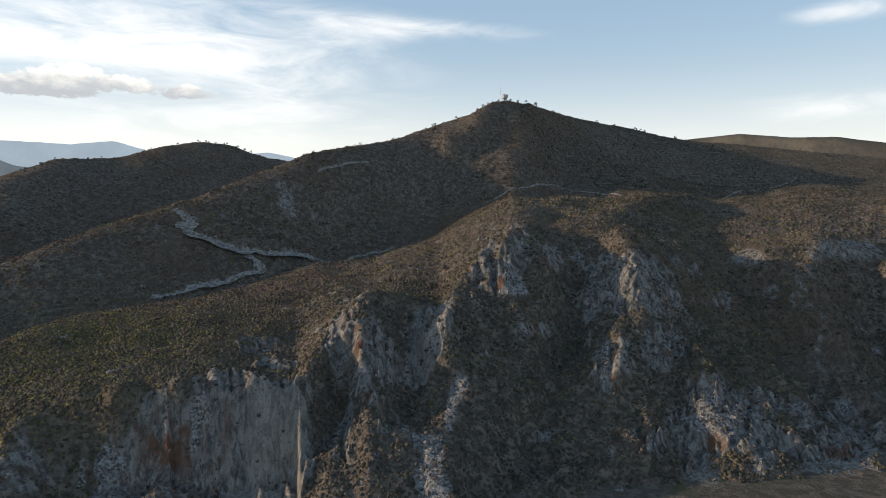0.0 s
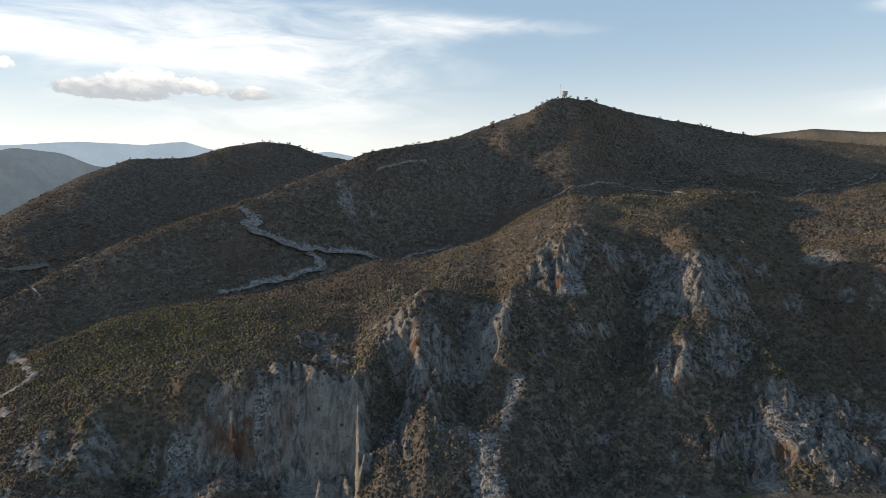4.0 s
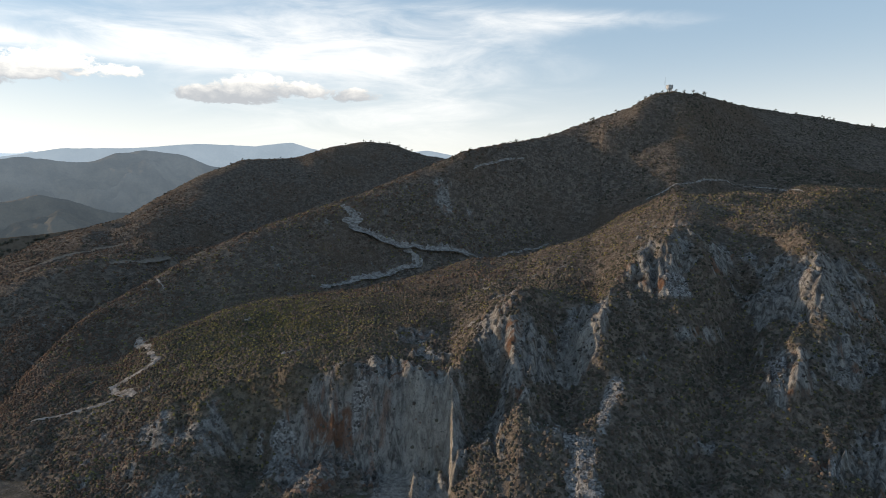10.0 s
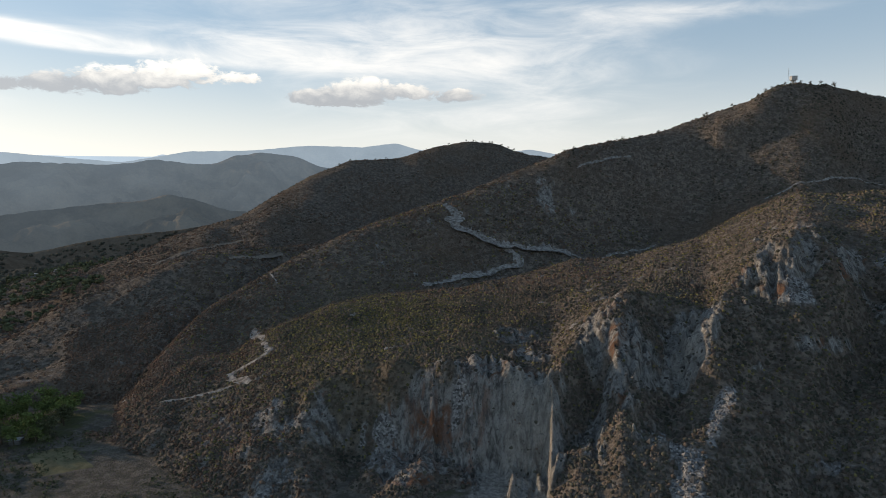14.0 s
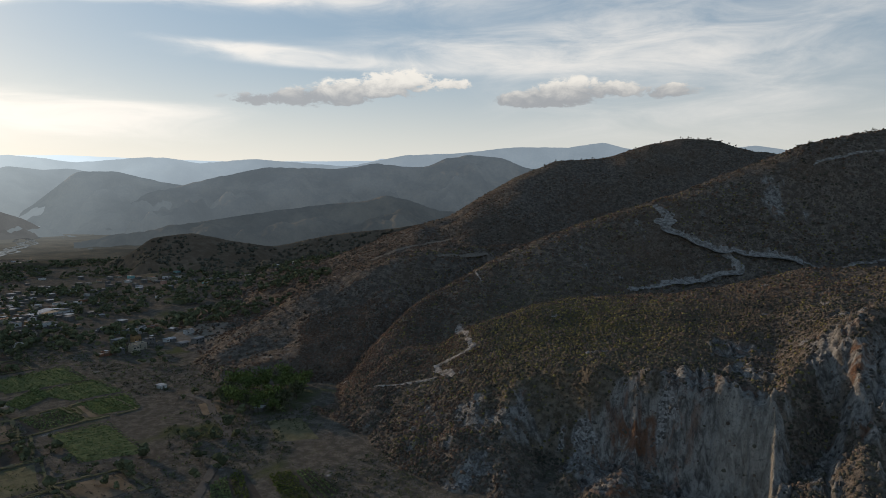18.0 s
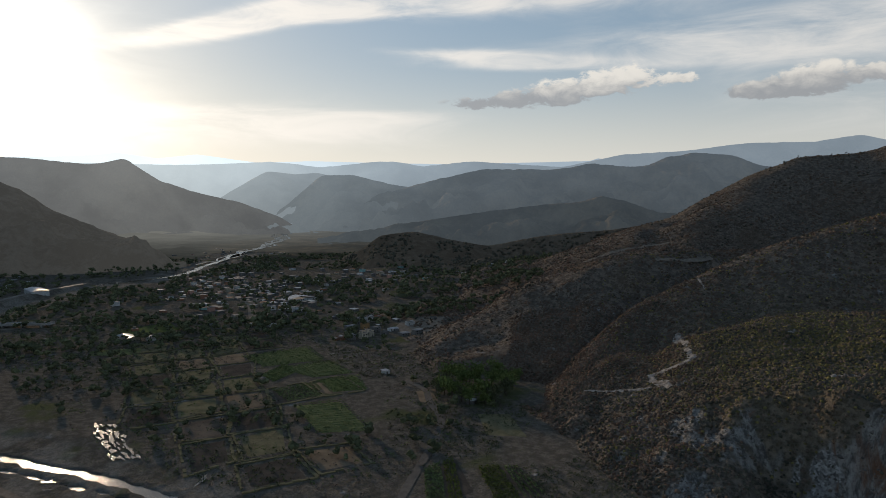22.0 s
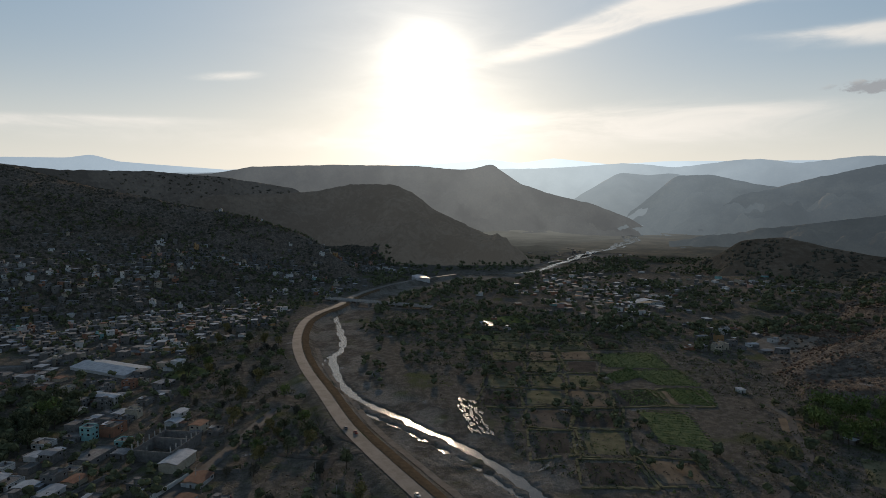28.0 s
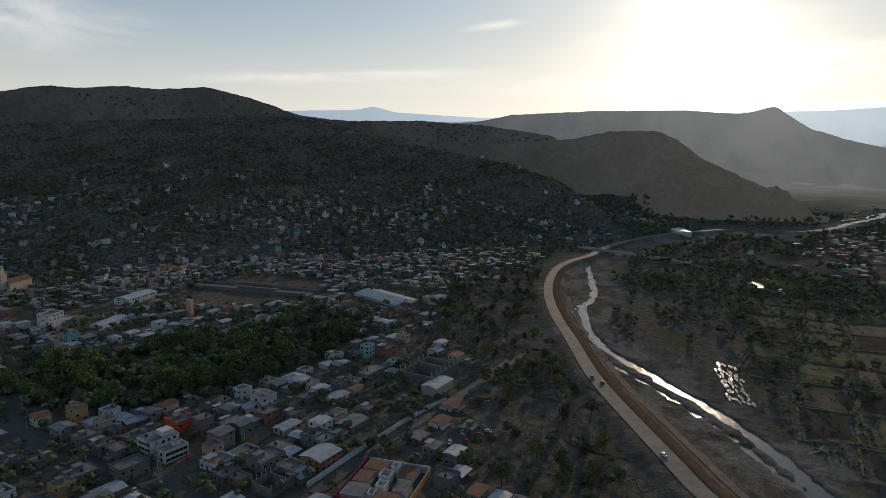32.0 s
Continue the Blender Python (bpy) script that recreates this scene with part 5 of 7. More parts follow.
def wood(name, label, mat, pts, seed, height=(3.5, 8.0), count=7, clumps=5):
    """Many trees too far or too many to tell one by one."""
    rg = np.random.RandomState(seed)
    p = np.asarray(pts, float)
    h = rg.uniform(*height, len(p))
    z = ground(p[:, 0], p[:, 1])
    out, solid = [], []
    for k in range(clumps):
        a, d = rg.rand(len(p)) * math.tau, h * 0.28 * np.sqrt(rg.rand(len(p)))
        c = np.stack([p[:, 0] + d * np.cos(a), p[:, 1] + d * np.sin(a), z + h * (0.26 + 0.48 * rg.rand(len(p)))], 1)
        out.append(leaves(c, h * 0.30, max(2, count // 3), 0.30, rg, 0.85))
        if k < max(2, clumps // 2):
            lv, lf = lumps(c, h * rg.uniform(0.20, 0.34, len(p)), rg, 5)
            solid.append(lv[lf].reshape(-1, 3))
    stems = np.stack([np.stack([p[:, 0] + ox * 0.12, p[:, 1] + oy * 0.12, z + h * oz], 1) for ox, oy, oz in ((-1, 0, -0.05), (1, 0, -0.05), (0, 1, 0.55))], 1).reshape(-1, 3)
    v = np.concatenate(out + solid + [stems])
    return tagged(mesh_of(name, v, np.arange(len(v)).reshape(-1, 3), mat), label, "trees", kind="stuff")


rg = np.random.RandomState(31)
pts = along_fields(rg, 0)
q = np.stack([rg.uniform(-620, -200, 950), rg.uniform(-60, 210, 950)], 1)
q = q[inside_of(q[:, 0], q[:, 1], FARM) & (fbm(q[:, 0] / 45, q[:, 1] / 45, 4, 3) > 0.47)]
pts = np.array(list(pts) + [s for s in q if clear(*s, 9)])
ok = near_line(pts[:, 0], pts[:, 1], river_line) > 26
ok &= ~inside_of(pts[:, 0], pts[:, 1], [(-420, 84), (-420, 138), (-300, 138), (-240, 112), (-255, 84)]) | (rg.rand(len(pts)) < 0.12)
ok &= ~inside_of(pts[:, 0], pts[:, 1], [(-324, -4), (-326, 18), (-262, 24), (-258, 0)])
wood("valley_trees", "dark trees and hedges between the valley fields", LEAF, pts[ok], 32, (2.5, 7.0), 13, 6)
q = np.stack([rg.uniform(-1600, -440, 17000), rg.uniform(-140, 900, 17000)], 1)
az, r = np.degrees(np.arctan2(-q[:, 0], q[:, 1])), np.hypot(q[:, 0], q[:, 1])
ok = (r > 470) & (r < 1150) & (az < 97) & (az > 45) & (near_line(q[:, 0], q[:, 1], river_line) > 26) & (fbm(q[:, 0] / 60, q[:, 1] / 60, 6, 3) > 0.42) & (ground(q[:, 0], q[:, 1]) < 25)
ok &= (((q[:, 0] + 680) / 150) ** 2 + ((q[:, 1] - 155) / 75) ** 2 > 1) | (rg.rand(len(q)) < 0.35)
wood("far_trees", "dark trees round the village down the valley", LEAF, q[ok], 33, (4, 9), 4, 5)
q = np.stack([rg.uniform(-1100, -100, 16000), rg.uniform(-1000, -20, 16000)], 1)
az, r = np.degrees(np.arctan2(-q[:, 0], q[:, 1])), np.hypot(q[:, 0], q[:, 1])
ok = (r > 140) & (r < 1000) & (az > 96) & (az < 152) & (fbm(q[:, 0] / 50, q[:, 1] / 50, 8, 3) > 0.43 - 0.13 * (r < 420))
ok &= ~inside_of(q[:, 0], q[:, 1], WASTE) | (rg.rand(len(q)) < 0.45)
ok &= np.array([clear(*s, 11) for s in q])
TOWN_TREES = q[ok]


def low_bushes(name, label, mat, polys, n, thin, seed, size=(0.5, 1.4)):
    rg = np.random.RandomState(seed)
    q = np.stack([rg.uniform(-640, -115, n), rg.uniform(-290, 215, n)], 1)
    ok = np.zeros(n, bool)
    for p in polys:
        ok |= inside_of(q[:, 0], q[:, 1], p)
    ok &= (fbm(q[:, 0] / 24, q[:, 1] / 24, seed, 4) > thin) & (cover_at(q[:, 0], q[:, 1], d_road) > 7) & (cover_at(q[:, 0], q[:, 1], d_river) > 15)
    ok &= ~inside_of(q[:, 0], q[:, 1], [(-420, 84), (-420, 138), (-300, 138), (-240, 112), (-255, 84)])
    q = q[ok]
    rad = rg.uniform(size[0], size[1], len(q))
    v = leaves(np.stack([q[:, 0], q[:, 1], ground(q[:, 0], q[:, 1]) + 0.4 * rad], 1), rad, 10, 0.42, rg, 0.7)
    tagged(mesh_of(name, v, np.arange(len(v)).reshape(-1, 3), mat), label, "bushes", kind="stuff")


low_bushes("valley_bushes", "low dark bushes and weeds between the fields", LEAF, [FARM, WASTE], 26000, 0.50, 61)
low_bushes("dry_weeds", "dry brown weeds on waste ground", DRYBUSH, [FARM, WASTE, [(-210, -10), (-310, -70), (-300, -80), (-200, -40)]], 26000, 0.50, 62, (0.4, 1.0))
low_bushes("field_weeds", "green weeds along the field bunds", LEAF2, [FARM], 16000, 0.55, 63, (0.4, 1.1))

low_bushes("yard_bushes", "scattered bushes on the rough ground below the hill", LEAF, [[(-120, 92), (-140, 150), (-165, 185), (-222, 190), (-262, 182), (-242, 140), (-190, 96), (-150, 76)]], 60000, 0.44, 64, (0.5, 1.3))
low_bushes("marsh_grass", "green tufts standing in the flooded field", LEAF2, [[(-318, 0), (-318, 10), (-270, 20), (-266, 8)]], 60000, 0.40, 65, (0.25, 0.6))

q = np.stack([rg.uniform(-320, -145, 900), rg.uniform(-295, -165, 900)], 1)
wood("park_trees", "dense dark trees of the town park", LEAF, q[inside_of(q[:, 0], q[:, 1], PARK)][:300], 43, (4.0, 8.0), 16, 8)


# ---- buildings ----
def boxes(rows):
    """Vertices and quads of many boxes (x, y, z, sx, sy, sz, turn), each resting on its z."""
    R = np.array(rows, float).reshape(-1, 7)
    corner = np.array([(-.5, -.5, 0), (.5, -.5, 0), (.5, .5, 0), (-.5, .5, 0), (-.5, -.5, 1), (.5, -.5, 1), (.5, .5, 1), (-.5, .5, 1)])
    p = corner[None] * R[:, None, 3:6]
    c, s = np.cos(R[:, 6])[:, None], np.sin(R[:, 6])[:, None]
    v = np.stack([p[..., 0] * c - p[..., 1] * s + R[:, None, 0], p[..., 0] * s + p[..., 1] * c + R[:, None, 1], p[..., 2] + R[:, None, 2]], -1).reshape(-1, 3)
    q = np.array([(0, 3, 2, 1), (4, 5, 6, 7), (0, 1, 5, 4), (1, 2, 6, 5), (2, 3, 7, 6), (3, 0, 4, 7)])
    return v, (q[None] + 8 * np.arange(len(R))[:, None, None]).reshape(-1, 4)


def bunds():
    rows, rr = [], random.Random(3)
    for c in DRY_FIELDS:
        for (x0, y0), (x1, y1) in zip(c, c[1:] + c[:1]):
            L, a = math.dist((x0, y0), (x1, y1)), math.atan2(y1 - y0, x1 - x0)
            k = max(1, round(L / 3))
            for i in range(k):
                if rr.random() < 0.88:
                    t = (i + 0.5) / k
                    x, y = x0 + (x1 - x0) * t + rr.uniform(-0.25, 0.25), y0 + (y1 - y0) * t + rr.uniform(-0.25, 0.25)
                    rows.append((x, y, float(ground(x, y)) - 0.3, L / k * 1.05, rr.uniform(0.7, 1.3), rr.uniform(0.6, 0.95), a + rr.uniform(-0.08, 0.08)))
    v, f = boxes(rows)
    tagged(mesh_of("field_bunds", v, f, SOIL[2]), "low weedy earth bunds between the fields", "bunds", kind="stuff")


bunds()


def part(name, rows, mat, parent, label=""):
    v, f = boxes(rows)
    ob = mesh_of(name, v, f, mat, parent=parent)
    return tagged(ob, label)


def wall_paint(name, a, b):
    return mottled(name, a, b, 0.5, 0.9, 7, 0.01, objects=0.25)


WALLS = {"white": wall_paint("white_wall", (0.44, 0.44, 0.43), (0.60, 0.60, 0.585)), "grey": wall_paint("bare_block_wall", (0.125, 0.122, 0.116), (0.20, 0.194, 0.185)),
         "cream": wall_paint("cream_wall", (0.36, 0.32, 0.25), (0.47, 0.42, 0.335)), "ochre": wall_paint("ochre_wall", (0.36, 0.22, 0.10), (0.44, 0.28, 0.14)),
         "brick": wall_paint("brick_red_wall", (0.24, 0.12, 0.08), (0.32, 0.17, 0.11)), "turquoise": wall_paint("pale_turquoise_wall", (0.20, 0.40, 0.40), (0.28, 0.48, 0.47)),
         "orange": wall_paint("orange_red_wall", (0.52, 0.075, 0.03), (0.62, 0.11, 0.045)), "magenta": wall_paint("magenta_wall", (0.16, 0.025, 0.075), (0.22, 0.04, 0.10)),
         "pink": wall_paint("salmon_wall", (0.42, 0.24, 0.19), (0.50, 0.30, 0.24))}
ROOFS = {"concrete": mottled("flat_concrete_roof", (0.10, 0.10, 0.098), (0.20, 0.196, 0.19), 0.3, 0.85, 8, 0.01, objects=0.4),
         "metal": mottled("sheet_metal_roof", (0.24, 0.26, 0.28), (0.38, 0.40, 0.42), 0.25, 0.42, 8, 0.01, metal=0.12, objects=0.35),
         "rust": mottled("rusty_roof", (0.13, 0.065, 0.043), (0.19, 0.10, 0.066), 0.4, 0.85, 8, 0.01, objects=0.3),
         "dark": mottled("dark_sheet_roof", (0.10, 0.10, 0.105), (0.17, 0.17, 0.175), 0.3, 0.42, 8, 0.01, objects=0.3)}
GLASS, n = material("window_glass", 0.06, 0, 0.6)
paint(n, (0.012, 0.014, 0.016))
DOOR = mottled("dark_door", (0.06, 0.045, 0.035), (0.10, 0.08, 0.06), 1.0, 0.6)
FRAME = mottled("pale_frame", (0.35, 0.35, 0.34), (0.45, 0.45, 0.44), 1.0, 0.5)
TANK = mottled("black_plastic_tank", (0.02, 0.02, 0.022), (0.04, 0.04, 0.042), 1.0, 0.45)
STEEL = mottled("weathered_steel", (0.12, 0.12, 0.12), (0.20, 0.195, 0.19), 1.0, 0.55, metal=0.6)


def drum(name, r, h, mat, parent, x, y, z, sides=10, taper=0.75):
    k = np.arange(sides) * math.tau / sides
    rings = [(r, 0), (r, h * 0.78), (r * taper, h * 0.93), (r * 0.3, h)]
    v = np.concatenate([np.stack([x + q * np.cos(k), y + q * np.sin(k), np.full(sides, z + hz)], 1) for q, hz in rings])
    i = np.arange(sides)
    f = [np.stack([i + a * sides, (i + 1) % sides + a * sides, (i + 1) % sides + (a + 1) * sides, i + (a + 1) * sides], 1) for a in range(3)]
    return mesh_of(name, v, [np.concatenate(f), np.array([list(range(3 * sides, 4 * sides))])], mat, parent=parent)


def pitched(name, sx, sy, z, rise_, mat, parent, over=0.5, thick=0.12, x=0.0, y=0.0):
    """A low gable of sheeting, its ridge along x."""
    a, b = sx / 2 + over, sy / 2 + over
    top = [(-a, -b, 0), (a, -b, 0), (a, 0, rise_), (-a, 0, rise_), (a, b, 0), (-a, b, 0)]
    v = [(p[0] + x, p[1] + y, p[2] + z + thick) for p in top] + [(p[0] + x, p[1] + y, p[2] + z) for p in top]
    f = [(0, 1, 2, 3), (3, 2, 4, 5), (9, 8, 7, 6), (11, 10, 8, 9), (0, 6, 7, 1), (5, 4, 10, 11), (1, 7, 8, 2), (2, 8, 10, 4), (0, 3, 9, 6), (3, 5, 11, 9)]
    return mesh_of(name, v, np.array(f), mat, parent=parent)


WINDOW_MESHES = {}


def window(parent, x, y, z, w, h, turn):
    """A framed pane set on a wall: house > window > pane."""
    key = (round(w, 1), round(h, 1))
    if key not in WINDOW_MESHES:
        fr = part("window", [(0, 0, -0.1, w + 0.2, 0.12, h + 0.2, 0)], FRAME, parent)
        pa = part("pane", [(0, 0, 0, w, 0.18, h, 0)], GLASS, fr)
        WINDOW_MESHES[key] = (fr.data, pa.data)
    else:
        fr, pa = new("window", WINDOW_MESHES[key][0]), new("pane", WINDOW_MESHES[key][1])
        fr.parent, pa.parent = parent, fr
    fr.matrix_local = pose(x, y, z, 0, 0, turn)


def ring(name, sx, sy, z, high, thick, mat, parent):
    """A closed upstand round a flat roof."""
    v = []
    for k in (0, thick):
        for hz in (0, high):
            v += [(px * (sx / 2 - k), py * (sy / 2 - k), z + hz) for px, py in ((-1, -1), (1, -1), (1, 1), (-1, 1))]
    f = []
    for i in range(4):
        j = (i + 1) % 4
        f += [(i, j, 4 + j, 4 + i), (8 + j, 8 + i, 12 + i, 12 + j), (4 + i, 4 + j, 12 + j, 12 + i)]
    return mesh_of(name, v, np.array(f), mat, parent=parent)


TOWN = "houses of the town"


def house(x, y, turn, sx, sy, floors, wall, roof, label, seed=0, group=TOWN, category="house", tank=True, openings=True, annex=True):
    """A block house in true metres at a place of the plan."""
    rg = random.Random(seed * 7 + int(x * 3) + int(y))
    base = tagged(new("house"), label, category, group)
    reach = max(sx, sy) / 2 / SCALE
    gz = ground(np.array([x - reach, x + reach, x + reach, x - reach]), np.array([y - reach, y - reach, y + reach, y + reach]))
    top, drop = float(gz.mean()), float(gz.max() - gz.min()) * SCALE + 0.8
    k = 1 / SCALE
    base.matrix_basis = pose(x, y, top, 0, 0, turn) @ Matrix.Diagonal((k, k, k, 1))
    h = 2.8 * floors
    part("wall", [(0, 0, -drop, sx, sy, h + drop, 0)], WALLS[wall], base)
    if roof == "concrete":
        part("roof", [(0, 0, h, sx + 0.3, sy + 0.3, 0.18, 0)], ROOFS[roof], base)
        ring("parapet", sx, sy, h + 0.18, rg.choice([0.3, 0.6, 0.9]), 0.18, WALLS[wall], base)
        if rg.random() < 0.45 and sx < 16:
            bx, by = rg.uniform(-0.22, 0.22) * sx, rg.uniform(-0.22, 0.22) * sy
            part("stair_head", [(bx, by, h + 0.18, sx * 0.3, sy * 0.32, 2.3, 0)], WALLS[rg.choice([wall, "grey"])], base)
            part("stair_roof", [(bx, by, h + 2.48, sx * 0.36, sy * 0.38, 0.14, 0)], ROOFS["concrete"], base)
        if tank and rg.random() < 0.75:
            drum("water_tank", 0.6, 1.5, TANK, base, rg.uniform(-0.3, 0.3) * sx, rg.uniform(-0.3, 0.3) * sy, h + 0.18)
        if rg.random() < 0.3 and sx < 16:
            part("roof_shelter", [(sx * 0.2, -sy * 0.2, h + 2.3, sx * 0.5, sy * 0.45, 0.1, 0)], ROOFS["metal"], base)
            for qx, qy in ((-0.02, -0.4), (0.42, -0.4), (-0.02, 0.0), (0.42, 0.0)):
                part("post", [(sx * qx, sy * qy, h + 0.18, 0.14, 0.14, 2.12, 0)], STEEL, base)
    else:
        pitched("roof", sx, sy, h, 0.09 * sy, ROOFS[roof], base)
    if annex and rg.random() < 0.4:
        w, d, side = rg.uniform(3, 5.5), rg.uniform(2.5, 4), rg.choice([-1, 1])
        ax, ay = rg.uniform(-0.2, 0.2) * sx, side * (sy / 2 + d / 2 + 0.01)
        part("annex", [(ax, ay, -drop, w, d, 2.3 + drop, 0)], WALLS[rg.choice([wall, "grey", "grey"])], base)
        part("annex_roof", [(ax, ay + 0.2 * side, 2.3, w + 0.5, d + 0.3, 0.1, 0)], ROOFS[rg.choice(["metal", "dark", "rust", "concrete"])], base)
    if openings:
        for side, (w, dx, dy, tz) in enumerate(((sx, 0, -sy / 2, 0), (sy, sx / 2, 0, 90), (sx, 0, sy / 2, 180))):
            m = max(1, int(w / 3.4))
            for fl in range(floors):
                for q in range(m):
                    if rg.random() < 0.4:
                        continue
                    o = (q + 0.5) / m * w - w / 2 + rg.uniform(-0.2, 0.2)
                    wx, wy = (dx + o, dy) if tz in (0, 180) else (dx, dy + o)
                    if fl == 0 and q == m // 2:
                        dd = part("door", [(0, 0, 0, 1.1, 0.14, 2.1, 0)], DOOR, base)
                        dd.matrix_local = pose(wx, wy, 0.02, 0, 0, tz)
                    else:
                        window(base, wx, wy, 2.8 * fl + 1.0, rg.choice([1.2, 1.6]), 1.2, tz)
    return base


TILT = -8.0
NEAR_FOOT = []


def put(x, y, sx, sy, floors, wall, roof, label, turn=TILT, **kw):
    """A landmark house, sizes in true metres."""
    NEAR_FOOT.append((x, y, max(sx, sy) * 0.5 / SCALE * 0.92))
    return house(x, y, turn, sx, sy, floors, wall, roof, label, seed=len(NEAR_FOOT), annex=False, **kw)


# landmarks of the near town
main = put(-146, -166, 15, 12, 3, "white", "concrete", "white three-storey house with balconies and flat roofs", -12, openings=False)
wing = put(-144.5, -158.6, 13, 8, 2, "white", "concrete", "white two-storey wing with a long window band", -12, openings=False, tank=False)
for fl in range(3):
    part("balcony", [(7.5, -1, 2.8 * fl + 2.7, 1.8, 9, 0.16, 0), (8.3, -1, 2.8 * fl + 2.86, 0.1, 9, 0.7, 0)], WALLS["white"], main)
    for q in (-3.8, -1.2, 1.4, 4.0):
        window(main, 7.5, q, 2.8 * fl + 0.7, 1.8, 1.6, 90)
    for q in (-5, -2, 1, 4.5):
        window(main, q, 6.0, 2.8 * fl + 0.9, 1.6, 1.3, 180)
for fl in range(2):
    for q in (-4.6, -2.3, 0.0, 2.3, 4.6):
        window(wing, q, 4.0, 2.8 * fl + 0.9, 2.1, 1.3, 180)
    for q in (-2, 1.4):
        window(wing, 6.5, q, 2.8 * fl + 0.9, 1.8, 1.3, 90)
part("roof_room", [(-3, 1, 8.58, 6, 6, 2.4, 0)], WALLS["white"], main)
put(-162, -173, 11, 13, 2, "orange", "concrete", "bright orange-red house with a flat roof", -14)
put(-163, -163, 8, 8, 3, "grey", "concrete", "bare grey house with stacked roof rooms", -14)
put(-171, -158, 13, 7, 1, "grey", "concrete", "low grey house with a long slab roof", -14)
put(-150.5, -147, 7.5, 7, 2, "pink", "concrete", "salmon house on a corner", -10)
put(-154, -137.5, 12, 9, 1, "white", "concrete", "low white house with a wide flat roof")
put(-146, -141, 12, 11, 1, "white", "concrete", "low house with pale patched roof slabs")
put(-131, -162, 14, 10, 2, "grey", "concrete", "grey two-storey house with a roof slab and dark windows", -14)
put(-122, -172, 12, 10, 2, "grey", "concrete", "grey block house beside the wide street", -14)
put(-120, -158, 12, 9, 1, "grey", "metal", "low grey house with a sheet roof", -12)
put(-151, -126, 15, 11, 2, "grey", "concrete", "dark two-storey house with a wide bright roof slab")
put(-160, -111.5, 15, 13, 2, "brick", "metal", "brick house with a blue-grey metal roof")
put(-150, -112, 9, 9, 1, "grey", "metal", "low lean-to house with a metal roof")
put(-192, -160, 11, 11, 2, "white", "concrete", "white house with a blank side wall", -10)
put(-194, -172, 8, 8, 2, "white", "concrete", "small white house with a roof room", -10)
put(-180, -149, 10, 9, 2, "brick", "concrete", "brown-red house with upper balconies")
put(-186, -141, 11, 8, 1, "grey", "concrete", "low grey house with a flat slab")
put(-215, -155, 12, 9, 1, "white", "concrete", "low white house with a patched slab")
put(-180.5, -125.5, 9, 9, 2, "white", "metal", "white two-storey house with a metal roof")
put(-188, -117, 15, 11, 1, "grey", "dark", "open shed with a dark sheet roof", openings=False)
put(-176, -136.5, 13, 8, 1, "cream", "metal", "low house with a pale sheet roof")
put(-202, -146, 13, 10, 1, "grey", "concrete", "grey house with a cluttered flat roof")
put(-207, -136, 14, 9, 1, "white", "metal", "low white house with several sheet roofs")
put(-260, -152, 7, 8, 3, "turquoise", "concrete", "pale turquoise house wall over grey houses")
put(-267, -145.5, 14, 10, 2, "brick", "concrete", "brown and white house with roof terraces")
put(-276, -153, 10, 9, 2, "grey", "concrete", "bare concrete house with open storeys")
put(-240, -139, 23, 14, 1, "grey", "concrete", "long low grey house with a wide roof slab")
put(-228, -166, 8, 8, 1, "white", "concrete", "small white box house", -10)
put(-250, -181, 15, 9, 1, "grey", "metal", "low shed with a pale metal roof by the park", -14)
put(-243, -156, 9, 7, 1, "grey", "metal", "small house with a shining sheet roof")
put(-233, -103, 20, 11, 2, "cream", "metal", "tall shed with a bright white metal roof", openings=False)
put(-219, -90, 14, 11, 1, "white", "rust", "white house with patched red roof")
put(-202, -88, 11, 9, 1, "white", "rust", "small white house with a rust-red roof")
put(-158, -191, 11, 8, 1, "grey", "metal", "small shed with a blue-grey roof", -20)
put(-212, -212, 21, 12, 1, "white", "rust", "white school building with a rust-red roof", 20)
put(-204, -206, 24, 8, 1, "white", "concrete", "long white building at the park", 20)
put(-221, -203, 13, 9, 1, "cream", "rust", "rust-roofed hall at the park", 20)
put(-172, -214, 8, 8, 1, "white", "concrete", "small white pavilion among trees", 30)
put(-286, -236, 8, 11, 2, "cream", "concrete", "pale house beside a tall pink stack", 10)
put(-235, -344, 16, 12, 4, "white", "concrete", "white four-storey block with dark bands", 10)
put(-368, -200, 69, 30, 1, "white", "metal", "large shed with a long pale curved roof", 66, openings=False, tank=False)
put(-352, -300, 9, 144, 1, "grey", "concrete", "long grey market hall with a flat roof", 4, openings=False, tank=False)
put(-364, -300, 7.5, 144, 1, "grey", "concrete", "long narrow flat roof beside the market hall", 4, openings=False, tank=False)
put(-300, -352, 39, 18, 2, "white", "metal", "long white hall with a metal roof", 8)
put(-252, -318, 33, 13, 1, "white", "metal", "white hall with a sheet roof", 12)


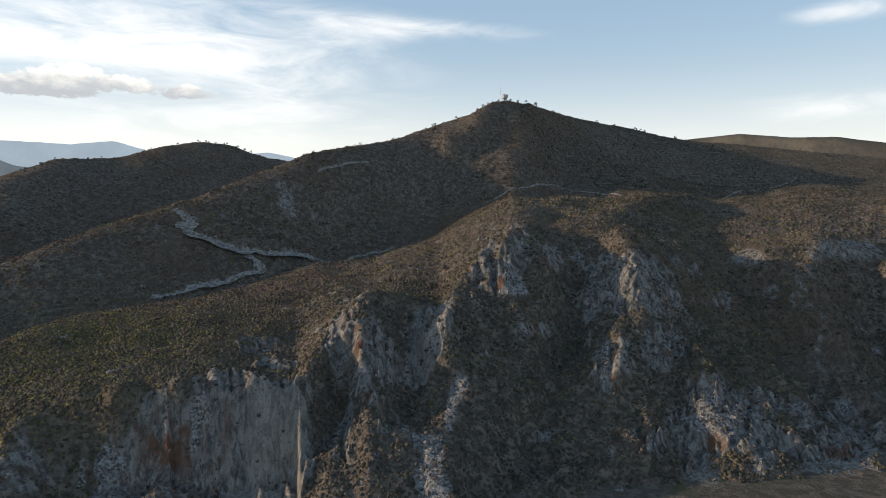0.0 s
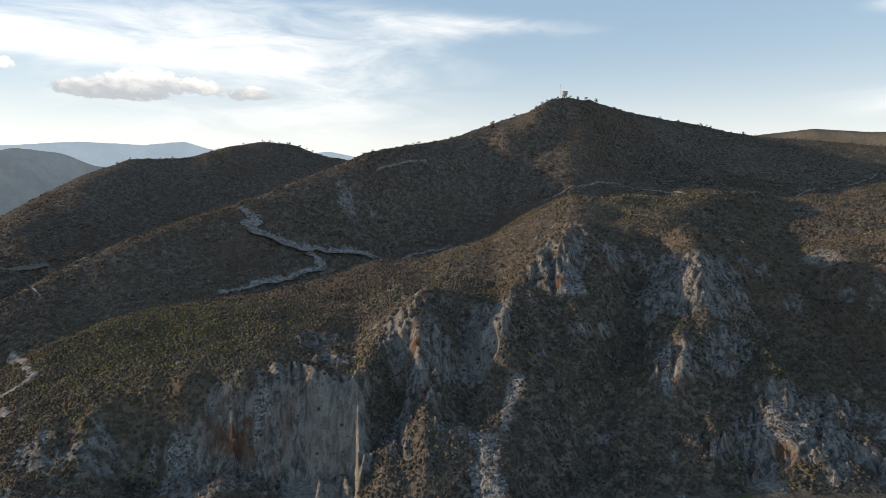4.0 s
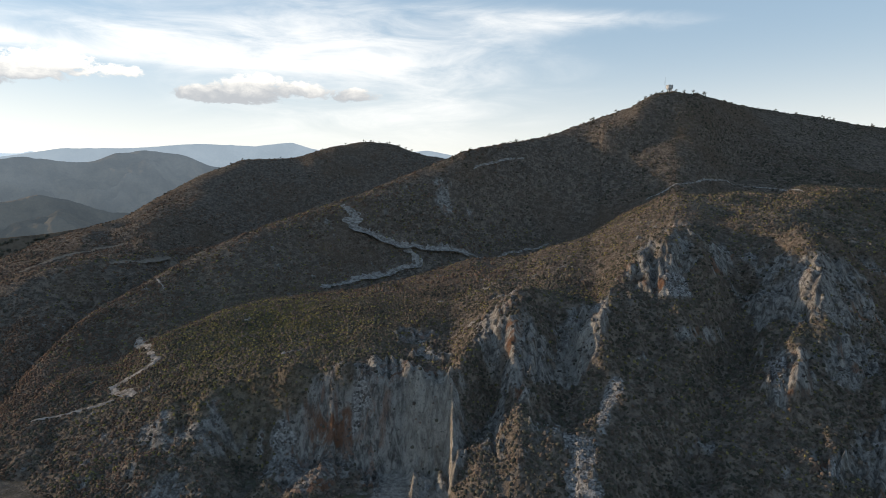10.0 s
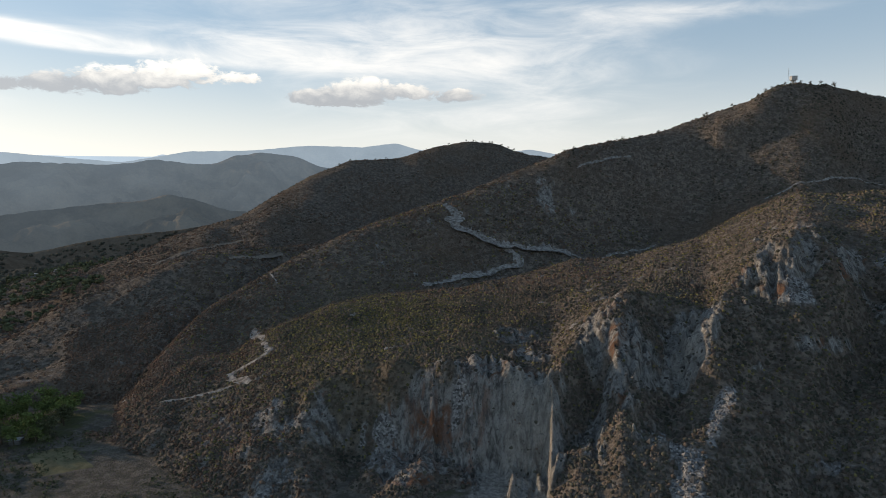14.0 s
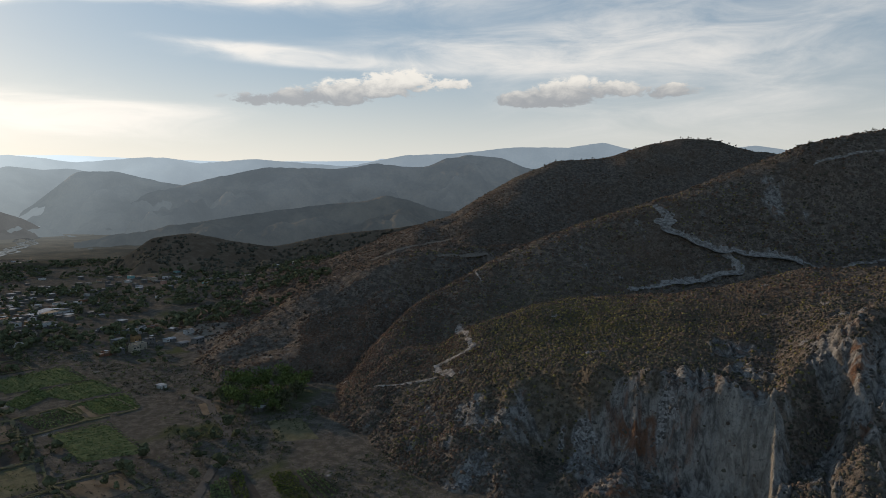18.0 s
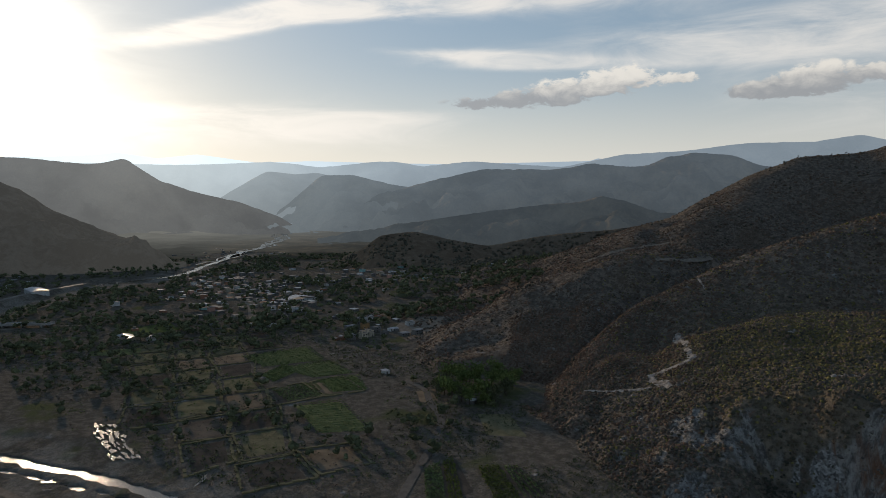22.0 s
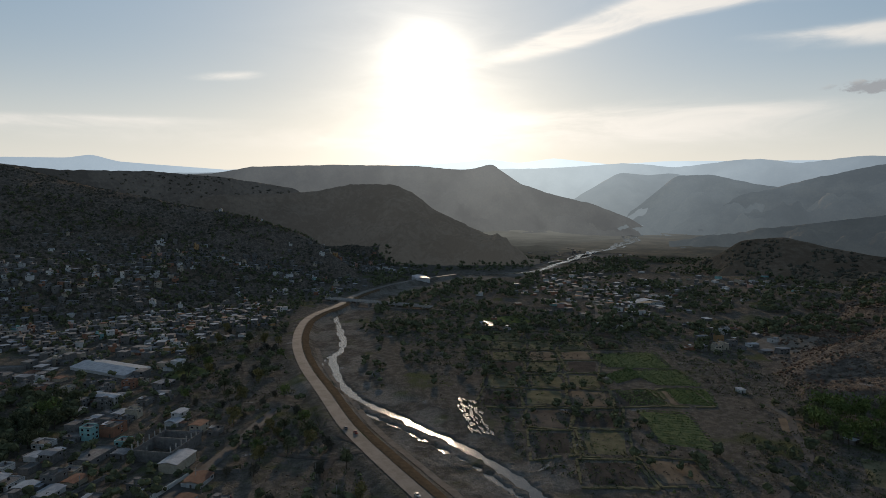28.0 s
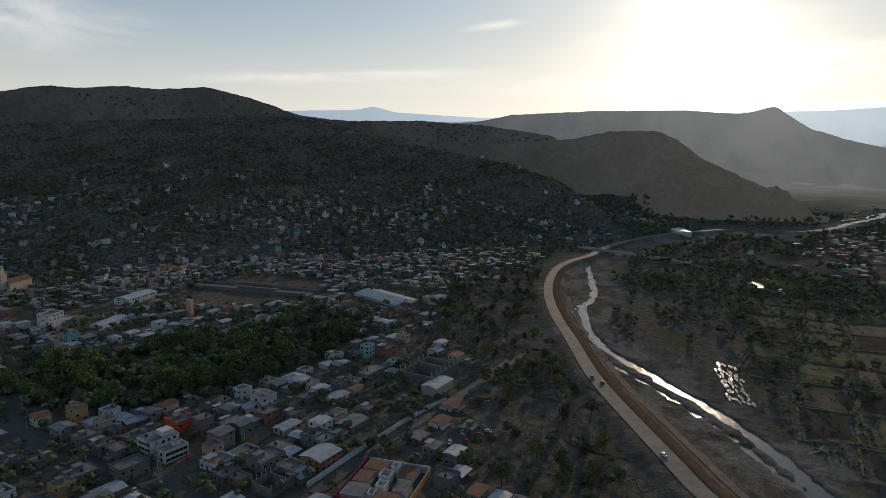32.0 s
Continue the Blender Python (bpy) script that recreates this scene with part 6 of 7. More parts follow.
def hip_house(x, y, turn, s, label):
    """A low square house under a four-sided metal roof."""
    b = tagged(new("house"), label, "house", TOWN)
    b.matrix_basis = pose(x, y, float(ground(x, y)), 0, 0, turn) @ Matrix.Diagonal((1 / SCALE, 1 / SCALE, 1 / SCALE, 1))
    part("wall", [(0, 0, -0.8, s, s, 3.7, 0)], WALLS["white"], b)
    e, t = s / 2 + 0.6, 1.2
    v = [(-e, -e, 2.9), (e, -e, 2.9), (e, e, 2.9), (-e, e, 2.9), (-t, -t, 4.6), (t, -t, 4.6), (t, t, 4.6), (-t, t, 4.6)]
    mesh_of("roof", v, np.array([(0, 1, 5, 4), (1, 2, 6, 5), (2, 3, 7, 6), (3, 0, 4, 7), (4, 5, 6, 7), (3, 2, 1, 0)]), ROOFS["metal"], parent=b)
    part("roof_lantern", [(0, 0, 4.6, 2.0, 2.0, 0.5, 0)], ROOFS["metal"], b)
    for q in (-s / 3, 0, s / 3):
        window(b, s / 2, q, 1.0, 1.6, 1.2, 90)
        window(b, q, s / 2, 1.0, 1.6, 1.2, 180)
    NEAR_FOOT.append((x, y, s * 0.33))


hip_house(-217, -164, -10, 15, "low white house with a shining hipped metal roof")
# farm and river
put(-505, 30, 27, 13, 1, "cream", "metal", "farm shed with a pale metal roof", 20, group="houses of the village")
put(-492, 44, 9, 7, 1, "white", "concrete", "small white farmhouse beside the fields", 20, group="houses of the village")
put(-800, -38, 51, 24, 2, "white", "metal", "large white warehouse beside the river", 15, openings=False, tank=False, group="houses of the village")
put(-617, 190, 18, 51, 1, "white", "metal", "long village hall with a pale roof", 12, group="houses of the village")
put(-258, 165, 6, 5, 1, "grey", "metal", "small hut beside the grove", 30, group="houses of the village")
put(-330, 152, 6, 5, 1, "white", "metal", "small white hut below the spur", 10, group="houses of the village")


def skeleton_block(x, y, turn, size=1.0):
    """A house under construction: bare block walls round a yard, with posts standing up."""
    b = tagged(new("unfinished_building"), "roofless grey block building with bare concrete posts", "building")
    b.matrix_basis = pose(x, y, float(ground(x, y)), 0, 0, turn) @ Matrix.Diagonal((size, size, min(1, size * 1.2), 1))
    for i, (px, py, sx, sy) in enumerate(((0, -8, 22, 0.3), (0, 8, 22, 0.3), (-11, 0, 0.3, 16.3), (11, 0, 0.3, 16.3), (-3, 0, 0.3, 15.7))):
        part("wall", [(px, py, -0.5, sx, sy, 5.2, 0)], WALLS["grey"], b)
    for i in range(7):
        for j in (-1, 1):
            part("post", [(-11 + i * 3.66, 8 * j + 0.02, 4.7, 0.35, 0.35, 2.2, 0)], PLASTER, b)
    NEAR_FOOT.append((x, y, 12 * size))


skeleton_block(-247, -113, -8)
skeleton_block(-143, -116, -8, 0.5)


def compound():
    """The walled compound at the town's edge, one side of it painted magenta."""
    b = tagged(new("walled_compound"), "walled compound with brown roofs, white courtyard walls and magenta front", "building")
    b.matrix_basis = pose(-157, -86, 0.2, 0, 0, 6)
    part("front_wall", [(2, -10.5, -0.5, 24, 0.3, 3.2, 0)], WALLS["magenta"], b, "magenta front wall")
    part("side_wall", [(14, 0, -0.5, 0.3, 20.6, 3.0, 0)], WALLS["magenta"], b)
    part("side_wall", [(-10, 0, -0.5, 0.3, 20.6, 3.0, 0)], WALLS["white"], b)
    part("back_wall", [(2, 10.5, -0.5, 24, 0.3, 2.8, 0)], WALLS["ochre"], b)
    for x, y, sx, sy, h, m in ((-6, -6, 6, 6.5, 2.5, "rust"), (1, -7, 7, 5, 2.3, "rust"), (9.5, -6, 7, 7, 2.6, "dark"), (-5, 5, 8, 5, 2.2, "rust"), (4, 6.5, 6, 4.5, 2.5, "concrete"), (10, 4, 5, 7, 2.3, "rust")):
        part("block", [(x, y, -0.3, sx - 0.4, sy - 0.4, h + 0.3, 0)], WALLS["white"], b)
        part("roof", [(x, y, h, sx, sy, 0.2, 0)], ROOFS[m], b)
    for x, y, sx, sy in ((-2, -1, 4, 3.5), (4, 0, 3.4, 3), (-7.5, 0, 3, 2.4), (9, -1, 3.4, 2)):
        w = ring("courtyard_wall", sx, sy, -0.2, 3.0, 0.2, WALLS["white"], b)
        w.matrix_local = pose(x, y, 0)
    NEAR_FOOT.append((-157, -86, 15))


compound()


def church(x, y):
    b = tagged(new("church"), "small cream church with a domed bell tower", "church")
    b.matrix_basis = pose(x, y, float(ground(x, y)), 0, 0, 15)
    part("nave", [(0, 0, -0.5, 20, 9, 8, 0)], WALLS["cream"], b)
    pitched("roof", 20, 9, 7.5, 2.2, ROOFS["rust"], b)
    part("tower", [(12, 0, -0.5, 5, 5, 14, 0), (12, 0, 13.5, 5.8, 5.8, 0.5, 0), (12, 0, 14, 3.6, 3.6, 3.5, 0)], WALLS["cream"], b)
    drum("dome", 2.0, 2.6, WALLS["cream"], b, 12, 0, 17.5, 14, 0.7)
    NEAR_FOOT.append((x, y, 14))


church(-287, -454)
st = tagged(new("stack"), "tall square salmon-pink stack among low roofs", "tower")
st.matrix_basis = pose(-283, -288, float(ground(-283, -288)), 0, 0, 10)
part("shaft", [(0, 0, -0.5, 3, 3, 10, 0)], WALLS["pink"], st)
part("cap", [(0, 0, 9.5, 3.4, 3.4, 0.4, 0)], PLASTER, st)


def wall_run(points, height, mat, label):
    b = tagged(new("garden_wall"), label, "wall")
    for (x0, y0), (x1, y1) in zip(points, points[1:]):
        L, a = math.dist((x0, y0), (x1, y1)), math.atan2(y1 - y0, x1 - x0)
        k = max(1, round(L / 6))
        for i in range(k):
            t = (i + 0.5) / k
            x, y = x0 + (x1 - x0) * t, y0 + (y1 - y0) * t
            part("panel", [(x, y, float(ground(x, y)) - 0.5, L / k, 0.25, height + 0.5, a)], mat, b)


wall_run([(-146, -107), (-168, -104.5), (-190, -101.5), (-206, -99.5), (-224, -95)], 1.8, WALLS["white"], "long white rendered wall beside the street")
wall_run([(-226, -94), (-228, -78)], 1.6, WALLS["grey"], "grey block wall round a yard")
wall_run([(-200, -131), (-222, -124)], 1.5, WALLS["grey"], "grey block wall along the lane")
wall_run([(-150, -181), (-165, -186), (-180, -184)], 1.5, WALLS["brick"], "red-brown wall below the park")

# rows of ordinary houses
LOOKS = [("grey", "concrete", "bare grey concrete house with a flat roof"), ("white", "concrete", "whitewashed flat-roofed house with a parapet"), ("cream", "concrete", "cream house with a flat roof"),
         ("grey", "metal", "grey block house with a sheet metal roof"), ("grey", "concrete", "unpainted block house with a roof slab"), ("white", "metal", "white house with a low metal roof"),
         ("brick", "concrete", "brick-red house with a flat roof"), ("ochre", "concrete", "ochre house with a flat roof"), ("cream", "rust", "cream house with a rusty sheet roof"),
         ("grey", "dark", "grey house with a dark sheet roof"), ("pink", "concrete", "salmon house with a flat roof"), ("turquoise", "concrete", "turquoise-painted house with a flat roof")]
WEIGHTS = [7, 2.6, 2.6, 4, 6, 2.2, 1.8, 0.8, 1.6, 3, 0.7, 0.5]
FAR_WEIGHTS = [8, 1.6, 2, 3, 8, 0.8, 1.6, 0.5, 1.4, 3, 0.6, 0.25]
cast = random.Random(91)
lots_all = []
streets = [along(p, 60) for p in ([(-144, -103), (-169, -101), (-206, -96), (-239, -91), (-300, -84)], [(-118, -139), (-145, -139), (-198, -139), (-226, -119), (-262, -128), (-330, -140)],
                                  [(-190, -300), (-150, -250), (-141, -235), (-134, -210), (-131, -187), (-132, -165), (-128, -130)])]


def free(x, y, s):
    return not any(abs(x - a) < c + s and (x - a) ** 2 + (y - b) ** 2 <= (c + s) ** 2 for a, b, c in NEAR_FOOT)


ca, sa = math.cos(radians(TILT)), math.sin(radians(TILT))
def lot(x, y, keep_out):
    r, az = math.hypot(x, y), math.degrees(math.atan2(-x, y))
    if not (96.5 < az < 153 and 145 < r < 1150) or inside_of(x, y, PARK):
        return
    g = float(ground(x, y))
    dens = (0.68 if r < 480 else 0.60) - max(0, g - 10) / 85 - (0.10 if r >= 480 else 0.06)
    dens += (1.2 if r < 480 else 2.4) * (float(fbm(x / 75, y / 75, 55, 3)) - 0.5) - (0.66 if inside_of(x, y, WASTE) else 0) - (0.35 if az < 104 else 0)
    if cast.random() > dens or near_line(x, y, road_line) < 15 or near_line(x, y, river_line) < 45 or inside_of(x, y, [(-357, -170), (-390, -160), (-369, -138), (-340, -144)]):
        return
    if keep_out and any(near_line(x, y, s) < 6.0 for s in streets):
        return
    lots_all.append((r, x, y, g))


for i in range(-4, 84):
    for j in range(-4, 62):
        u, v = -60 - 6.8 * j - 3.6 * (j // 4), -20 - 6.5 * i - 4.2 * (i // 3)
        x, y = u * ca - v * sa + cast.uniform(-1, 1), u * sa + v * ca + cast.uniform(-1, 1)
        if math.hypot(x, y) < 500:
            lot(x, y, True)
for i in range(140):
    for j in range(140):
        x, y = -100 - 7.4 * i + cast.uniform(-2.4, 2.4), -10 - 7.4 * j + cast.uniform(-2.4, 2.4)
        if math.hypot(x, y) >= 500:
            lot(x, y, False)
lots_all.sort()
far_rows = {k: [] for k in WALLS}
far_roof = {k: [] for k in ROOFS}
far_glass = []
built = 0
for r, x, y, g in lots_all:
    wall, roof, label = cast.choices(LOOKS, WEIGHTS if r < 450 else FAR_WEIGHTS)[0]
    sx, sy = (cast.uniform(7.5, 10.8), cast.uniform(6.5, 9.6)) if r < 500 else (cast.uniform(6, 9.5), cast.uniform(5, 8))
    floors = cast.choices([1, 2, 3], [6.5, 3.5, 0.5])[0]
    turn = TILT + cast.choice([0, 0, 90]) + cast.uniform(-4, 4) if r < 470 else cast.uniform(0, 90)
    if r < 520 and not free(x, y, 2.6):
        continue
    if built < 270:
        house(x, y, turn, sx, sy, floors, wall, roof, label, seed=built)
        NEAR_FOOT.append((x, y, 2.8))
        built += 1
        continue
    a, h, sx, sy = radians(turn), 2.8 / SCALE * floors, sx / SCALE, sy / SCALE
    far_rows[wall].append((x, y, g - 3.5, sx, sy, h + 3.5, a))
    if roof == "concrete":
        far_roof[roof].append((x, y, g + h, sx + 0.2, sy + 0.2, 0.16, a))
        if cast.random() < 0.5:
            far_rows[wall].append((x + cast.uniform(-2, 2), y + cast.uniform(-2, 2), g + h + 0.2, sx * 0.35, sy * 0.35, 1.5, a))
    else:
        far_roof[roof].append((x, y, g + h, sx + 0.6, sy + 0.6, 0.15, a))
    for fl in range(floors):
        for side in range(4):
            aa = a + side * math.pi / 2
            w, dd = (sy, sx / 2) if side % 2 == 0 else (sx, sy / 2)
            for k in (-0.25, 0.25):
                if cast.random() < 0.3:
                    far_glass.append((x + math.cos(aa) * (dd + 0.02) - math.sin(aa) * k * w, y + math.sin(aa) * (dd + 0.02) + math.cos(aa) * k * w, g + 2.8 / SCALE * fl + 0.6, 0.08, 0.95, 0.85, aa))

# the village down the valley and scattered houses
for n_, (cx, cy), (wx, wy), slope in ((250, (-680, 155), (150, 72), 1), (26, (-445, 200), (40, 34), 1), (60, (-760, 320), (90, 110), 1), (40, (-880, 640), (90, 170), 1), 
                                      (24, (-900, -75), (60, 22), 1), (30, (-930, -110), (40, 14), 1), (34, (-700, 440), (70, 80), 1), (50, (-1150, 260), (180, 60), 1)):
    for _ in range(n_):
        x, y = cx + cast.gauss(0, 0.55) * wx, cy + cast.gauss(0, 0.55) * wy
        if near_line(np.array(x), np.array(y), river_line) < 34 or near_line(np.array(x), np.array(y), road_line) < 14 or not free(x, y, 3.6):
            continue
        wall, roof, label = cast.choices(LOOKS, WEIGHTS)[0]
        NEAR_FOOT.append((x, y, 3.4))
        sx, sy, floors, turn = cast.uniform(6, 12), cast.uniform(5, 9), cast.choice([1, 1, 1, 2]), 12 + cast.choice([0, 90]) + cast.uniform(-5, 5)
        g = float(ground(x, y))
        if built < 300 and math.hypot(x, y) < 560:
            house(x, y, turn, sx, sy, floors, wall, roof, label, seed=built, group="houses of the village", tank=False)
            built += 1
        else:
            sx, sy, h = sx / SCALE, sy / SCALE, 2.8 / SCALE * floors
            far_rows[wall].append((x, y, g - 2.5, sx, sy, h + 2.5, radians(turn)))
            far_roof[roof].append((x, y, g + h, sx + 0.5, sy + 0.5, 0.16, radians(turn)))
for k, rows in far_rows.items():
    if rows:
        v, f = boxes(rows)
        tagged(mesh_of("far_houses", v, f, WALLS[k]), "crowded " + {"grey": "bare grey", "brick": "brick-red"}.get(k, k) + " houses on the far hillside", "houses", kind="stuff")
for k, rows in far_roof.items():
    v, f = boxes(rows)
    tagged(mesh_of("far_roofs", v, f, ROOFS[k]), "crowded {} roofs of the far houses".format({"concrete": "flat grey", "metal": "pale sheet metal"}.get(k, k)), "roofs", kind="stuff")
v, f = boxes(far_glass)
tagged(mesh_of("far_windows", v, f, GLASS), "dark windows of the far houses", "windows", kind="stuff")
foot = np.array([(a, b, c) for a, b, c in NEAR_FOOT])
ok = np.array([((foot[:, 0] - p[0]) ** 2 + (foot[:, 1] - p[1]) ** 2 > (foot[:, 2] * 0.75 + 1.5) ** 2).all() for p in TOWN_TREES])
wood("town_trees", "dark trees between the town houses", LEAF, TOWN_TREES[ok], 41, (2.5, 6), 8, 6)


# ---- bridge, tower, masts, vehicles, stones ----
def bridge():
    b = tagged(new("bridge"), "low pale concrete bridge over the river bed", "bridge")
    a, c = Vector((-632, -124)), Vector((-582, -18))
    L, ang = (c - a).length, math.atan2(c.y - a.y, c.x - a.x)
    b.matrix_basis = pose((a.x + c.x) / 2, (a.y + c.y) / 2, 0, 0, 0, math.degrees(ang))
    part("deck", [(0, 0, 1.9, L, 6.5, 0.9, 0)], PLASTER, b)
    for s in (-1, 1):
        part("parapet", [(0, 3.1 * s, 2.8, L, 0.25, 0.9, 0)], PLASTER, b)
    for k in range(8):
        part("pier", [(-L / 2 + (k + 0.5) * L / 8, 0, -4, 1.0, 5.6, 5.9, 0)], PLASTER, b)


bridge()


def tube(bm, a, b, r, sides=6):
    a, b = Vector(a), Vector(b)
    m, m2 = look(a, b), look(b, b + (b - a))
    p = [bm.verts.new(m @ Vector((r * math.cos(q * math.tau / sides), r * math.sin(q * math.tau / sides), 0))) for q in range(sides)]
    o = [bm.verts.new(m2 @ Vector((r * math.cos(q * math.tau / sides), r * math.sin(q * math.tau / sides), 0))) for q in range(sides)]
    for q in range(sides):
        bm.faces.new((p[q], p[(q + 1) % sides], o[(q + 1) % sides], o[q]))
    bm.faces.new(o)


def bm_part(name, bm, mat, parent, label=""):
    me = bpy.data.meshes.new(name)
    bm.to_mesh(me)
    bm.free()
    me.materials.append(mat)
    ob = new(name, me)
    ob.parent = parent
    return tagged(ob, label)


def water_tower(x, y):
    b = tagged(new("water_tower"), "small pale concrete water tower on the summit", "water tower")
    b.matrix_basis = pose(x, y, float(ground(x, y)) - 0.2, 0, 0, 20)
    for i, (px, py) in enumerate(((-1.5, -1.5), (1.5, -1.5), (1.5, 1.5), (-1.5, 1.5))):
        part("leg", [(px, py, -0.5, 0.6, 0.6, 5.3, 0)], PLASTER, b)
    part("core", [(0, 0, -0.5, 1.6, 1.6, 5.4, 0)], PLASTER, b)
    part("tank", [(0, 0, 4.8, 5.2, 5.2, 3.6, 0)], WALLS["white"], b)
    part("lid", [(0, 0, 8.4, 5.7, 5.7, 0.3, 0)], PLASTER, b)
    m = tagged(new("radio_mast"), "thin steel radio mast beside the water tower", "mast")
    m.matrix_basis = pose(x - 4, y + 6, float(ground(x - 4, y + 6)), 0, 0, 0)
    bm = bmesh.new()
    tube(bm, (0, 0, -0.5), (0, 0, 18), 0.09)
    bm_part("pole", bm, STEEL, m)
    bm = bmesh.new()
    for k in range(5):
        tube(bm, (-0.8, 0, 11 + k * 1.3), (0.8, 0, 11 + k * 1.3), 0.035)
    bm_part("aerial", bm, STEEL, m)


TX, TY = polar(-5.45, 722)
water_tower(TX, TY)


def summit_tree(az, r, h, seed):
    x, y = polar(az, r)
    v, trunk = tree_parts(seed, h, 26)
    t = tagged(new("tree"), "sparse dry tree standing on the ridge line", "tree", "trees on the ridge")
    t.matrix_basis = pose(x, y, float(ground(x, y)) - 0.2)
    new("trunk", trunk).parent = t
    mesh_of("crown", v, np.arange(len(v)).reshape(-1, 3), OLIVE, parent=t)


rr = random.Random(3)
cr_f = rise(CREST)[0]
for k in range(46):
    az = rr.uniform(-30, 13)
    summit_tree(az, float(cr_f(az)) - rr.uniform(0, 14), rr.uniform(2.4, 4.6), 400 + k)
for az in (-4.0, -4.4, -3.5, -6.6, -7.3, -8.1):
    summit_tree(az, float(cr_f(az)) - 3, rr.uniform(4.2, 6.0), 500 + int(az * 10))
cr_f = rise(CREST2)[0]
for k in range(26):
    az = rr.uniform(14, 34)
    summit_tree(az, float(cr_f(az)) - rr.uniform(0, 10), rr.uniform(2.5, 4.6), 600 + k)

def utility_pole(x, y, h=8.0, arm=True):
    b = tagged(new("utility_pole"), "thin grey utility pole with a crossarm", "pole", "utility poles")
    b.matrix_basis = pose(x, y, float(ground(x, y)), 0, 0, 6) @ Matrix.Diagonal((1 / SCALE, 1 / SCALE, 1 / SCALE, 1))
    bm = bmesh.new()
    tube(bm, (0, 0, -0.5), (0, 0, h), 0.14)
    bm_part("pole", bm, PLASTER, b)
    part("crossarm", [(0, 0, h - 0.7, 1.8, 0.12, 0.12, 0)], STEEL, b)
    part("insulator", [(-0.8, 0, h - 0.58, 0.12, 0.12, 0.22, 0), (0.8, 0, h - 0.58, 0.12, 0.12, 0.22, 0)], PLASTER, b)


for x, y in ((-150, -99), (-172, -97.5), (-196, -93.5), (-220, -91), (-160, -142), (-186, -142.5), (-212, -128), (-238, -117), (-243, -52), (-224, -49), (-206, -38), (-136, -200), (-139, -222),
             (-127, -176), (-196, -222), (-182, -240)):
    utility_pole(x, y)


def lattice_mast(x, y, h):
    b = tagged(new("lattice_mast"), "red and white lattice mast among the houses", "mast")
    b.matrix_basis = pose(x, y, float(ground(x, y)))
    legs = [(-0.8, -0.8), (0.8, -0.8), (0.8, 0.8), (-0.8, 0.8)]
    for px, py in legs:
        bm = bmesh.new()
        tube(bm, (px, py, -0.3), (px * 0.3, py * 0.3, h), 0.07)
        bm_part("leg", bm, PLASTER, b)
    bm = bmesh.new()
    for k in range(8):
        t0, t1 = k / 8, (k + 1) / 8
        for (ax, ay), (bx, by) in zip(legs, legs[1:] + legs[:1]):
            s0, s1 = 1 - 0.7 * t0, 1 - 0.7 * t1
            tube(bm, (ax * s0, ay * s0, h * t0), (bx * s1, by * s1, h * t1), 0.04, 4)
    bm_part("bracing", bm, WALLS["pink"], b)


lattice_mast(-131, -150, 13)

CAR_PAINT = [mottled("car_paint_white", (0.5, 0.5, 0.5), (0.6, 0.6, 0.6), 0.5, 0.3), mottled("car_paint_grey", (0.10, 0.10, 0.11), (0.14, 0.14, 0.15), 0.5, 0.3),
             mottled("car_paint_red", (0.22, 0.03, 0.025), (0.28, 0.04, 0.03), 0.5, 0.3)]
TYRE = mottled("tyre_rubber", (0.015, 0.015, 0.015), (0.03, 0.03, 0.03), 3, 0.9)


def car(x, y, turn, colour, label):
    b = tagged(new("car"), label, "car", "parked cars")
    b.matrix_basis = pose(x, y, float(ground(x, y)) + 0.27, 0, 0, turn) @ Matrix.Diagonal((1 / SCALE, 1 / SCALE, 1 / SCALE, 1))
    bm = bmesh.new()
    bmesh.ops.create_cube(bm, size=1, matrix=pose(0, 0, 0.62) @ Matrix.Diagonal((4.2, 1.75, 0.62, 1)))
    bmesh.ops.bevel(bm, geom=bm.edges[:], offset=0.14, segments=1, affect="EDGES")
    bm_part("body", bm, CAR_PAINT[colour], b)
    bm = bmesh.new()
    q = bmesh.ops.create_cube(bm, size=1, matrix=pose(-0.2, 0, 1.2) @ Matrix.Diagonal((2.3, 1.55, 0.6, 1)))
    for v_ in q["verts"]:
        if v_.co.z > 1.3:
            v_.co.x, v_.co.y = -0.2 + (v_.co.x + 0.2) * 0.68, v_.co.y * 0.86
    bm_part("cabin_glass", bm, GLASS, b)
    part("roof", [(-0.2, 0, 1.5, 1.6, 1.36, 0.06, 0)], CAR_PAINT[colour], b)
    for wx in (-1.3, 1.3):
        for wy in (-0.85, 0.85):
            bm = bmesh.new()
            bmesh.ops.create_cone(bm, cap_ends=True, segments=10, radius1=0.32, radius2=0.32, depth=0.22, matrix=pose(wx, wy, 0.32, 90, 0, 0))
            bm_part("wheel", bm, TYRE, b)


